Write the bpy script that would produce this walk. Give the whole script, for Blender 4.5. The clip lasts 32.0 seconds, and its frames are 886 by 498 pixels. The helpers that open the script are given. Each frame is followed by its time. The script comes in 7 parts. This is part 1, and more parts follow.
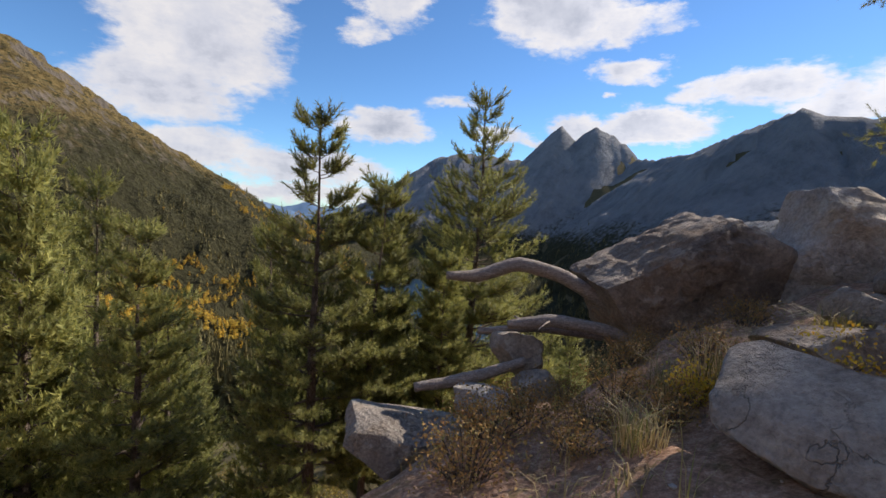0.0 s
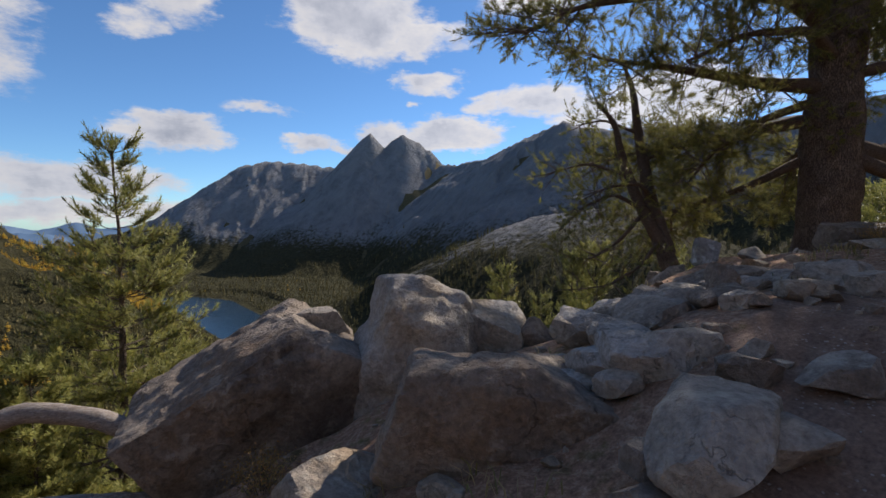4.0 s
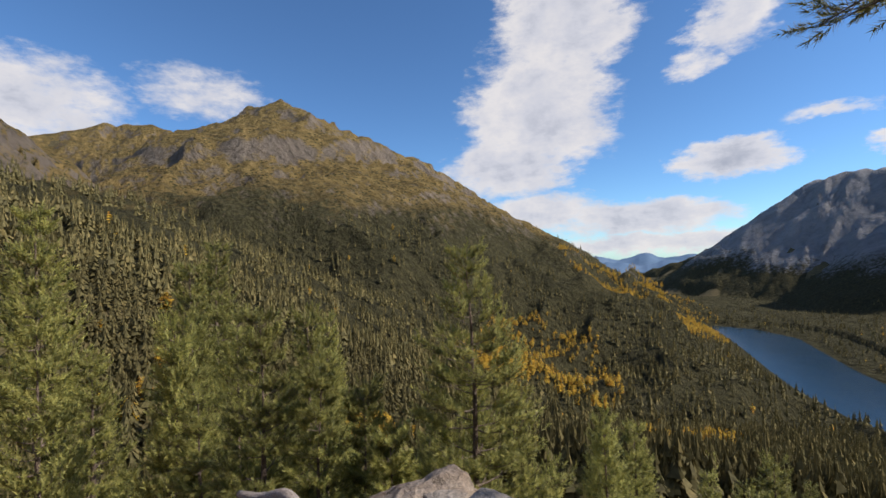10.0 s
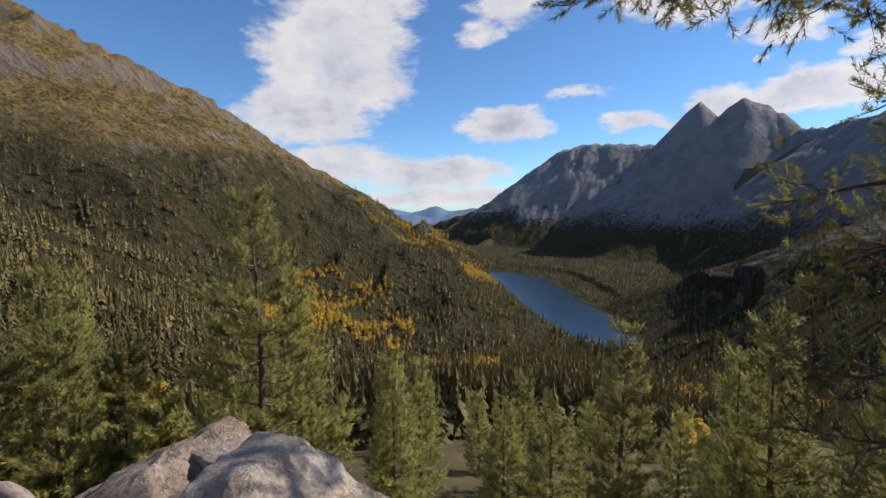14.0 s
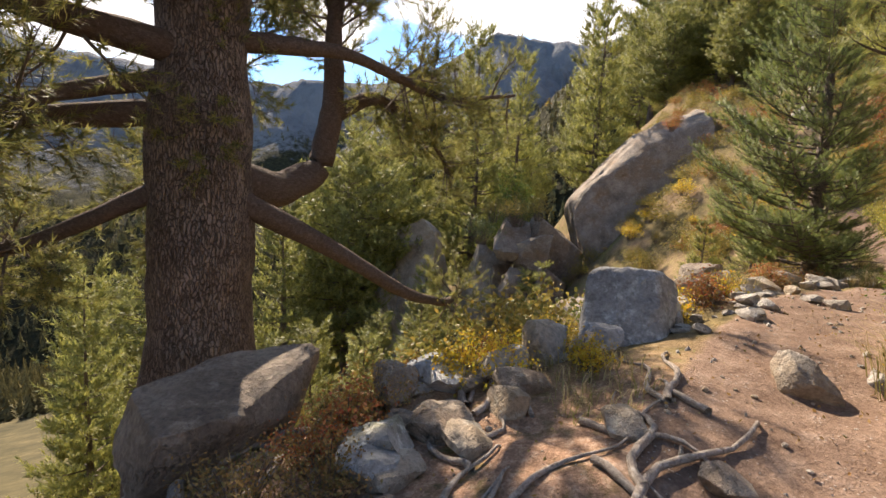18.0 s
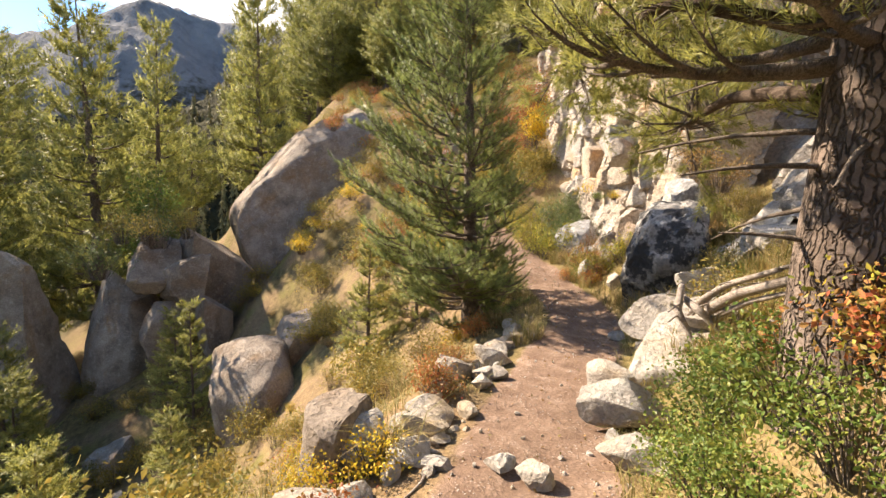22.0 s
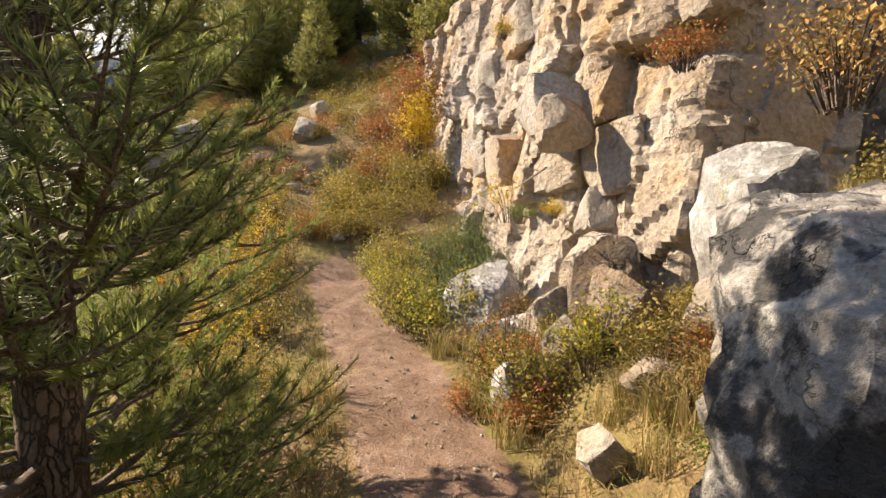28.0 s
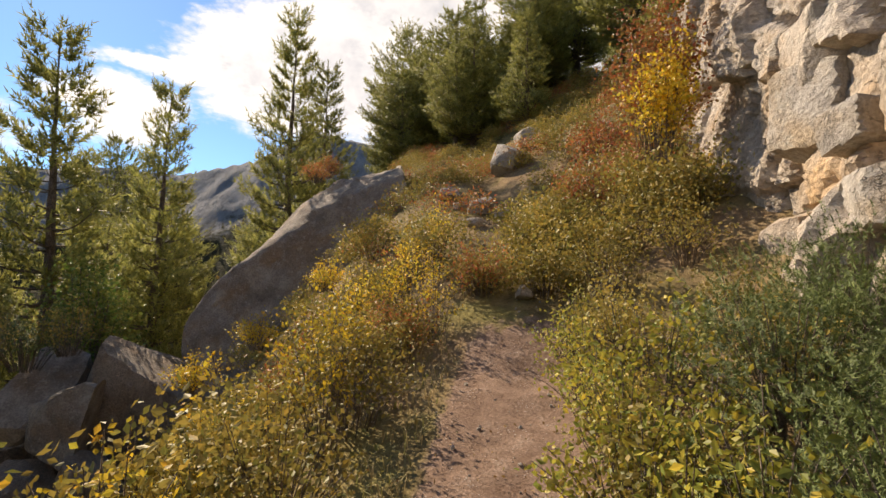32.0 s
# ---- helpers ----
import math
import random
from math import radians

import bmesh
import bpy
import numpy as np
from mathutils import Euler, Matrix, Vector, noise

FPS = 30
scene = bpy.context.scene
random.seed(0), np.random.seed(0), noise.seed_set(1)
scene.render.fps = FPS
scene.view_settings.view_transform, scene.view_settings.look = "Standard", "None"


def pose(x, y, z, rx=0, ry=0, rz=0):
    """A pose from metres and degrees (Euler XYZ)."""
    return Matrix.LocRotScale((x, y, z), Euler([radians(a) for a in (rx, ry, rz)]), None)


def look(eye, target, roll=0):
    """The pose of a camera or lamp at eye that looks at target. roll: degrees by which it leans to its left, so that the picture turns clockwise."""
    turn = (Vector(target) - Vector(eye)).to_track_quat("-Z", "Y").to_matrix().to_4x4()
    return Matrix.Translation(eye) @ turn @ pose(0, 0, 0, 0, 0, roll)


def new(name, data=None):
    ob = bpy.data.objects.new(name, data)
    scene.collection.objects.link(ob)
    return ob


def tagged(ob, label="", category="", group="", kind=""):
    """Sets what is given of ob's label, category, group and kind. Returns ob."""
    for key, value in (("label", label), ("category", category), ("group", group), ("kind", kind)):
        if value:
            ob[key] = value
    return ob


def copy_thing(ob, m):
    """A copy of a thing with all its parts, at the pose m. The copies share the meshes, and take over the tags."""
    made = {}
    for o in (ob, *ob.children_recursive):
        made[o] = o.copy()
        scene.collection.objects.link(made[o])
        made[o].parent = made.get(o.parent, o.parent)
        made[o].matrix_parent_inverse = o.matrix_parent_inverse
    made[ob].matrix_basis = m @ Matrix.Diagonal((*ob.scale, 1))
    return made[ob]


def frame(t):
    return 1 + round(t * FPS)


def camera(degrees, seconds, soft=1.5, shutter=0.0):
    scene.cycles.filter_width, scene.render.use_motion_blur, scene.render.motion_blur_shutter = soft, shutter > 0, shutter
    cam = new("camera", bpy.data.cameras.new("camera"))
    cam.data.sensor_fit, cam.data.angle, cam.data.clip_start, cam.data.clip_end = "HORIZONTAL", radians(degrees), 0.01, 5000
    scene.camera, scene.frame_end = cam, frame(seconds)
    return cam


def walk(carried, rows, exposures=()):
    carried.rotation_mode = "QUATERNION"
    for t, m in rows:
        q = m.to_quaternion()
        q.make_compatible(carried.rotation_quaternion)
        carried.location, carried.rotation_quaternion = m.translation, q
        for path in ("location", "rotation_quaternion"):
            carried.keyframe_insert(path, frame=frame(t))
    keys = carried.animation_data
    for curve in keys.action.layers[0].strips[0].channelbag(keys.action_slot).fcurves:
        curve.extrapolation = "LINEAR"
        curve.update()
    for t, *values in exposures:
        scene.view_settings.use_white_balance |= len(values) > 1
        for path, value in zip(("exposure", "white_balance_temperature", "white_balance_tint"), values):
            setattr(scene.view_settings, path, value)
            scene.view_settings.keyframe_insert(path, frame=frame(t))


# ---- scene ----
# ---- camera ----
cam = camera(87.3, 32.0)
# seconds, metres, degrees
EXPOSURES = [(0.0, 0.25, 6500, 14), (3.0, -0.12, 6500, 14), (6.0, 0.25, 6500, 14), (13.0, 0.12, 6500, 14), (16.0, 0.48, 6900, 14), (19.0, 1.38, 7500, 14), (22.0, 1.5, 7600, 14), (24.0, 1.4, 7700, 14), (26.0, 1.28, 7900, 14), (29.0, 1.02, 7900, 14), (32.0, 0.6, 7900, 14)]
ROWS = [
    (0.0, 0.009, 0.169, 1.532, 85.07, -3.64, -0.90),
    (0.5, 0.475, 0.125, 1.808, 86.83, -3.53, -7.41),
    (1.0, 0.928, 0.074, 1.927, 88.86, -3.10, -14.75),
    (1.5, 1.368, -0.018, 2.063, 90.55, -2.71, -21.41),
    (2.0, 1.715, 0.021, 2.226, 90.67, -2.12, -25.56),
    (2.5, 2.113, 0.298, 2.307, 90.19, -1.93, -25.93),
    (3.0, 2.402, 0.461, 2.399, 89.39, -1.66, -25.54),
    (3.5, 2.630, 0.632, 2.483, 87.66, -0.63, -24.32),
    (5.5, 3.915, 1.589, 2.878, 85.79, -1.46, -19.26),
    (6.0, 4.200, 1.799, 2.894, 85.29, -1.55, -17.40),
    (6.5, 4.668, 1.990, 3.222, 84.75, -1.54, -15.23),
    (7.0, 4.852, 2.069, 3.338, 84.38, -1.75, -13.25),
    (7.5, 5.115, 2.305, 3.328, 84.33, -1.36, -9.12),
    (8.0, 5.408, 2.488, 3.527, 84.30, -1.60, -3.96),
    (8.5, 5.873, 2.555, 3.649, 84.79, -1.33, 3.30),
    (9.0, 6.098, 2.632, 3.736, 86.21, -0.09, 14.22),
    (9.5, 6.170, 2.720, 3.763, 88.47, 1.51, 26.56),
    (10.0, 6.325, 2.739, 3.790, 91.06, 1.89, 38.80),
    (10.5, 6.331, 2.729, 3.812, 92.60, 2.33, 45.19),
    (11.0, 6.323, 2.747, 3.818, 92.58, 2.43, 46.04),
    (11.5, 6.340, 2.833, 3.801, 91.50, 2.44, 44.39),
    (12.0, 6.365, 2.927, 3.772, 89.39, 2.21, 39.57),
    (12.5, 6.384, 2.966, 3.730, 87.62, 1.97, 34.08),
    (13.0, 6.377, 2.943, 3.709, 86.03, 1.46, 28.41),
    (13.5, 6.396, 2.897, 3.697, 85.02, 0.90, 22.06),
    (15.5, 6.761, 2.737, 3.624, 83.85, -1.33, -21.17),
    (16.0, 7.061, 2.719, 3.654, 84.29, -3.27, -36.83),
    (16.5, 7.556, 2.784, 3.790, 84.60, -4.42, -50.42),
    (17.0, 7.983, 2.877, 3.794, 83.86, -3.32, -61.48),
    (17.5, 8.506, 3.006, 3.997, 83.03, -2.78, -70.94),
    (18.0, 8.958, 2.973, 4.029, 82.43, -3.28, -80.56),
    (18.5, 9.376, 2.941, 4.045, 82.45, -3.84, -90.49),
    (19.0, 9.795, 2.849, 4.139, 82.58, -3.79, -99.96),
    (19.5, 10.249, 2.606, 4.239, 82.55, -3.98, -106.89),
    (20.0, 10.659, 2.346, 4.330, 82.90, -2.69, -111.95),
    (20.5, 11.102, 2.131, 4.589, 82.81, -2.45, -113.46),
    (21.0, 11.539, 1.860, 4.639, 83.03, -2.25, -114.82),
    (21.5, 11.876, 1.644, 4.775, 83.39, -1.86, -116.07),
    (22.0, 12.237, 1.407, 4.783, 83.00, -1.59, -117.49),
    (22.5, 12.657, 1.027, 4.740, 82.97, -1.43, -118.97),
    (23.0, 13.041, 0.828, 4.748, 82.87, -1.19, -120.60),
    (23.5, 13.320, 0.667, 4.828, 82.67, -0.99, -121.87),
    (24.0, 13.626, 0.314, 4.828, 82.78, -0.91, -123.24),
    (24.5, 13.882, 0.095, 4.852, 83.08, -0.67, -124.88),
    (25.0, 14.246, -0.142, 4.839, 84.64, -0.04, -127.83),
    (25.5, 14.671, -0.501, 4.688, 85.26, -0.12, -129.13),
    (26.0, 15.098, -0.970, 4.690, 85.70, -0.04, -129.78),
    (26.5, 15.466, -1.410, 4.715, 86.48, 0.27, -130.23),
    (28.5, 17.161, -3.489, 4.496, 88.60, -0.25, -126.48),
    (29.0, 17.548, -3.942, 4.478, 88.83, -0.57, -123.57),
    (29.5, 18.043, -4.273, 4.443, 88.85, -1.19, -120.05),
    (30.0, 18.494, -4.587, 4.419, 88.85, -1.21, -113.63),
    (30.5, 19.015, -4.839, 4.411, 90.14, -0.84, -106.77),
    (31.0, 19.539, -5.037, 4.470, 91.73, -0.73, -102.32),
    (31.5, 20.042, -5.249, 4.496, 92.96, -0.90, -101.21),
    (32.0, 20.546, -5.353, 4.492, 94.59, -0.91, -101.41),
]
walk(cam, [(t, pose(*row)) for t, *row in ROWS], EXPOSURES)

# ---- light ----
SUN_AZ, SUN_EL = -60.0, 36.0
_sa, _se = radians(SUN_AZ), radians(SUN_EL)
SUN_DIR = Vector((-math.sin(_sa) * math.cos(_se), math.cos(_sa) * math.cos(_se), math.sin(_se)))
sun = new("sun", bpy.data.lights.new("sun", "SUN"))
sun.data.energy, sun.data.angle, sun.data.color = 5.0, radians(0.6), (1.0, 0.92, 0.8)
sun.matrix_world = look((0, 0, 60), Vector((0, 0, 60)) - SUN_DIR)


class Nodes:
    """A small shorthand for node trees."""

    def __init__(self, tree):
        self.tree = tree
        tree.nodes.clear()

    def add(self, kind, ins=(), **attrs):
        n = self.tree.nodes.new(kind)
        for k, v in attrs.items():
            setattr(n, k, v)
        for k, v in dict(ins).items():
            if isinstance(v, bpy.types.NodeSocket):
                self.tree.links.new(v, n.inputs[k])
            else:
                n.inputs[k].default_value = v
        return n

    def math(self, op, a, b=0.0, c=0.0, clamp=False):
        return self.add("ShaderNodeMath", {0: a, 1: b, 2: c}, operation=op, use_clamp=clamp).outputs[0]

    def noise(self, vec, scale, detail=5.0, rough=0.55, out="Fac", distortion=0.0):
        return self.add("ShaderNodeTexNoise", {"Vector": vec, "Scale": scale, "Detail": detail, "Roughness": rough, "Distortion": distortion}).outputs[out]

    def ramp(self, fac, *stops):
        n = self.add("ShaderNodeValToRGB", {"Fac": fac})
        els = n.color_ramp.elements
        while len(els) < len(stops):
            els.new(0.5)
        for e, (p, c) in zip(els, stops):
            e.position = p
            e.color = (*c, 1) if isinstance(c, tuple) else (c, c, c, 1)
        return n.outputs[0]

    def mix(self, fac, a, b, mode="MIX"):
        n = self.add("ShaderNodeMix", data_type="RGBA", blend_type=mode)
        for i, v in ((0, fac), (6, a), (7, b)):
            if isinstance(v, bpy.types.NodeSocket):
                self.tree.links.new(v, n.inputs[i])
            else:
                n.inputs[i].default_value = (*v, 1) if isinstance(v, tuple) and len(v) == 3 else v
        return n.outputs[2]

    def smooth(self, v, lo, hi):
        return self.add("ShaderNodeMapRange", {"Value": v, "From Min": lo, "From Max": hi}, interpolation_type="SMOOTHSTEP").outputs[0]


# clouds: azimuth, elevation, half width, half height in degrees, thickness
CLOUDS = [
    (26.5, 17.0, 10.0, 8.0, 1.2), (23.0, 27.0, 9.0, 8.0, 1.2), (30.5, 10.5, 8.5, 4.2, 1.0), (27.0, 5.2, 8.0, 2.2, 0.9),
    (16.0, 4.0, 11.0, 2.4, 1.0), (14.0, 1.0, 17.0, 1.3, 0.9), (7.2, 9.8, 6.5, 2.3, 1.2), (-7.1, 8.9, 4.4, 1.3, 1.0), (-10.6, 7.8, 2.2, 0.8, 0.8),
    (6.0, 23.0, 5.0, 3.6, 0.9), (10.0, 19.5, 3.2, 1.4, 0.6), (-13.0, 23.0, 9.0, 5.4, 1.3), (-21.0, 21.0, 6.5, 2.0, 0.9), (-21.1, 16.4, 4.4, 1.3, 0.9), (-18.3, 13.6, 1.6, 0.6, 0.6),
    (-16.6, 10.0, 4.6, 2.0, 1.1), (-24.2, 10.6, 6.6, 2.5, 1.3), (-28.5, 14.2, 3.4, 1.7, 0.9), (-35.0, 14.0, 6.5, 2.5, 1.0), (-41.0, 12.0, 6.5, 2.2, 0.9),
    (-50.0, 13.0, 9.0, 4.0, 1.0), (-34.0, 25.0, 7.0, 3.0, 0.8), (-66.0, 17.0, 7.0, 3.6, 1.0), (-84.0, 24.0, 15.0, 8.0, 1.5), (-100.0, 22.0, 14.0, 9.0, 1.5), (-104.0, 38.0, 32.0, 14.0, 1.6), (-116.0, 25.0, 15.0, 8.0, 1.3), (-70.0, 22.0, 9.0, 1.6, 0.8),
    (83.0, 15.5, 12.0, 4.6, 0.85), (66.0, 18.2, 6.0, 3.2, 0.5), (100.0, 24.0, 15.0, 8.0, 0.6), (-2.4, 12.6, 4.0, 0.7, 0.5), (58.0, 38.0, 18.0, 6.0, 0.8), (-60.0, 40.0, 20.0, 9.0, 1.0),
    (150.0, 30.0, 30.0, 10.0, 1.0), (-160.0, 28.0, 25.0, 9.0, 1.0),
]
world = bpy.data.worlds.new("sky")
scene.world = world
world.use_nodes = True
W = Nodes(world.node_tree)
sky = W.add("ShaderNodeTexSky", sky_type="NISHITA", sun_disc=False, sun_elevation=_se, sun_rotation=-_sa, altitude=2000.0, air_density=1.0, dust_density=0.3, ozone_density=2.2)
way = W.add("ShaderNodeTexCoord").outputs["Generated"]
sep = W.add("ShaderNodeSeparateXYZ", {0: way})
az = W.math("MULTIPLY", W.math("ARCTAN2", W.math("MULTIPLY", sep.outputs[0], -1.0), sep.outputs[1]), 57.29578)
el = W.math("MULTIPLY", W.math("ARCSINE", sep.outputs[2]), 57.29578)
flat = W.add("ShaderNodeVectorMath", {0: way, 1: (1.0, 1.0, 2.3)}, operation="MULTIPLY").outputs[0]
warp = W.add("ShaderNodeTexNoise", {"Vector": flat, "Scale": 8.0, "Detail": 6.0, "Roughness": 0.62})
wsep = W.add("ShaderNodeSeparateColor", {0: warp.outputs["Color"]})
az2 = W.math("ADD", az, W.math("MULTIPLY", W.math("SUBTRACT", wsep.outputs[0], 0.5), 11.0))
el2 = W.math("ADD", el, W.math("MULTIPLY", W.math("SUBTRACT", wsep.outputs[1], 0.5), 5.0))
dens = None
for caz, cel, cw, ch, ck in CLOUDS:
    da = W.math("DIVIDE", W.math("WRAP", W.math("SUBTRACT", az2, caz), 180.0, -180.0), cw)
    de = W.math("DIVIDE", W.math("SUBTRACT", el2, cel), ch)
    q = W.math("MULTIPLY", W.math("SUBTRACT", 1.0, W.math("ADD", W.math("MULTIPLY", da, da), W.math("MULTIPLY", de, de))), ck)
    dens = q if dens is None else W.math("MAXIMUM", dens, q)
puff = W.noise(flat, 24.0, 8.0, 0.64)
billow = W.math("ADD", dens, W.math("MULTIPLY", W.math("SUBTRACT", puff, 0.5), 1.25))
cover = W.smooth(billow, -0.12, 0.72)
body = W.noise(way, 14.0, 5.0, 0.55)
shade = W.math("ADD", W.math("MULTIPLY", W.smooth(billow, 0.5, 1.3), -0.3), W.math("MULTIPLY", W.math("SUBTRACT", body, 0.5), 1.0))
ccol = W.ramp(W.math("ADD", shade, 0.72, clamp=True), (0.1, (0.42, 0.47, 0.57)), (0.5, (0.80, 0.83, 0.90)), (0.8, (1.0, 0.99, 0.98)))
towards = W.add("ShaderNodeVectorMath", {0: way, 1: tuple(SUN_DIR)}, operation="DOT_PRODUCT").outputs["Value"]
glow = W.math("ADD", 0.70, W.math("MULTIPLY", W.math("POWER", W.math("MAXIMUM", towards, 0.0), 4.0), 0.22))
SKY = W.add("ShaderNodeBackground", {"Color": W.mix(1.0, sky.outputs[0], (0.68, 0.98, 1.18, 1), "MULTIPLY"), "Strength": 0.118})
CLD = W.add("ShaderNodeBackground", {"Color": ccol, "Strength": glow})
both = W.add("ShaderNodeMixShader", {0: W.math("MULTIPLY", cover, 0.96), 1: SKY.outputs[0], 2: CLD.outputs[0]})
W.add("ShaderNodeOutputWorld", {0: both.outputs[0]})

# ---- materials ----
def material(name, build, rough=0.85, bump=0.0, dist=0.02, spec=0.3, metal=0.0, translucent=0.0):
    """build(n, pos) returns colour, height for the relief (or None) and roughness (or None)."""
    m = bpy.data.materials.new(name)
    m.use_nodes = True
    n = Nodes(m.node_tree)
    pos = n.add("ShaderNodeNewGeometry").outputs["Position"]
    col, height, rgh = build(n, pos)
    b = n.add("ShaderNodeBsdfPrincipled", {"Roughness": rough if rgh is None else rgh, "Specular IOR Level": spec, "Metallic": metal})
    if isinstance(col, bpy.types.NodeSocket):
        n.tree.links.new(col, b.inputs["Base Color"])
    else:
        b.inputs["Base Color"].default_value = (*col, 1)
    if height is not None and bump:
        bn = n.add("ShaderNodeBump", {"Height": height, "Strength": bump, "Distance": dist})
        n.tree.links.new(bn.outputs[0], b.inputs["Normal"])
    out = b.outputs[0]
    if translucent:
        tr = n.add("ShaderNodeBsdfTranslucent")
        if isinstance(col, bpy.types.NodeSocket):
            n.tree.links.new(col, tr.inputs[0])
        else:
            tr.inputs[0].default_value = (*col, 1)
        out = n.add("ShaderNodeMixShader", {0: translucent, 1: b.outputs[0], 2: tr.outputs[0]}).outputs[0]
    n.tree.links.new(out, n.add("ShaderNodeOutputMaterial").inputs[0])
    return m


def rock_build(dark, mid, light, lichen, warm, amount=0.5, scale=1.0, black=0.0):
    def build(n, pos):
        oi = n.add("ShaderNodeObjectInfo")
        tc = n.add("ShaderNodeTexCoord").outputs["Object"]
        off = n.add("ShaderNodeVectorMath", {0: tc, 1: oi.outputs["Location"]}, operation="ADD").outputs[0]
        big = n.noise(off, 1.3 * scale, 6.0, 0.6)
        fine = n.noise(off, 22.0 * scale, 6.0, 0.7)
        c = n.ramp(big, (0.3, dark), (0.5, mid), (0.72, light))
        c = n.mix(n.math("MULTIPLY", n.smooth(n.noise(off, 0.9 * scale, 4.0, 0.6), 0.48, 0.68), 0.75), c, warm)
        grain = n.ramp(fine, (0.3, 0.55), (0.55, 1.0), (0.75, 1.35))
        c = n.mix(1.0, c, grain, "MULTIPLY")
        spots = n.add("ShaderNodeTexVoronoi", {"Vector": n.add("ShaderNodeVectorMath", {0: off, 1: n.noise(off, 6.0 * scale, 4.0, 0.6, "Color")}, operation="ADD").outputs[0], "Scale": 7.0 * scale}).outputs["Distance"]
        lic = n.math("MULTIPLY", n.smooth(n.math("ADD", n.noise(off, 5.0 * scale, 8.0, 0.68), n.math("MULTIPLY", spots, -0.12)), 0.5 - 0.08 * amount, 0.60), amount)
        c = n.mix(lic, c, lichen)
        if black:
            bl = n.math("MULTIPLY", n.smooth(n.noise(off, 2.6 * scale, 8.0, 0.66), 0.46, 0.54), black)
            c = n.mix(bl, c, (0.028, 0.028, 0.03))
        crk = n.add("ShaderNodeTexVoronoi", {"Vector": n.add("ShaderNodeVectorMath", {0: off, 1: n.noise(off, 2.2 * scale, 5.0, 0.6, "Color")}, operation="ADD").outputs[0], "Scale": 1.5 * scale}, feature="DISTANCE_TO_EDGE").outputs["Distance"]
        crack = n.smooth(n.math("ADD", crk, n.math("MULTIPLY", n.noise(off, 1.1 * scale, 3.0, 0.5), 0.05)), 0.018, 0.034)
        c = n.mix(1.0, c, n.ramp(crack, (0.0, 0.8), (1.0, 1.0)), "MULTIPLY")
        h = n.math("ADD", n.math("ADD", n.math("MULTIPLY", fine, 0.5), n.math("MULTIPLY", n.noise(off, 5.5 * scale, 6.0, 0.65), 1.3)), n.math("MULTIPLY", crack, 0.6))
        return c, h, n.math("ADD", 0.72, n.math("MULTIPLY", fine, 0.25))
    return build


ROCK = material("granite", rock_build((0.19, 0.155, 0.125), (0.34, 0.29, 0.238), (0.49, 0.43, 0.36), (0.52, 0.48, 0.40), (0.37, 0.26, 0.155), 0.55), bump=1.0, dist=0.04)
# dark weathered rock; in the gully its darkness also imitates shade
ROCK_DARK = material("weathered_and_shaded_granite", rock_build((0.15, 0.116, 0.09), (0.27, 0.215, 0.168), (0.40, 0.335, 0.27), (0.43, 0.37, 0.295), (0.27, 0.175, 0.105), 0.5), bump=1.0, dist=0.045)
ROCK_PALE = material("pale_granite", rock_build((0.25, 0.215, 0.18), (0.40, 0.36, 0.315), (0.54, 0.50, 0.45), (0.47, 0.45, 0.40), (0.46, 0.34, 0.21), 0.5), bump=1.0, dist=0.04)
ROCK_LICHEN = material("lichened_granite", rock_build((0.165, 0.160, 0.154), (0.297, 0.286, 0.275), (0.462, 0.451, 0.440), (0.616, 0.616, 0.594), (0.242, 0.231, 0.143), 0.85, 1.0, 0.0), bump=0.9, dist=0.03)
ROCK_BLACK = material("black_lichened_granite", rock_build((0.17, 0.16, 0.15), (0.32, 0.30, 0.28), (0.5, 0.48, 0.46), (0.55, 0.54, 0.51), (0.3, 0.24, 0.17), 0.6, 1.0, 0.9), bump=1.0, dist=0.04)
CLIFF = material("orange_cliff_granite", rock_build((0.286, 0.231, 0.176), (0.462, 0.385, 0.308), (0.638, 0.583, 0.517), (0.462, 0.440, 0.385), (0.572, 0.363, 0.176), 0.45, 0.7, 0.12), bump=1.0, dist=0.05)


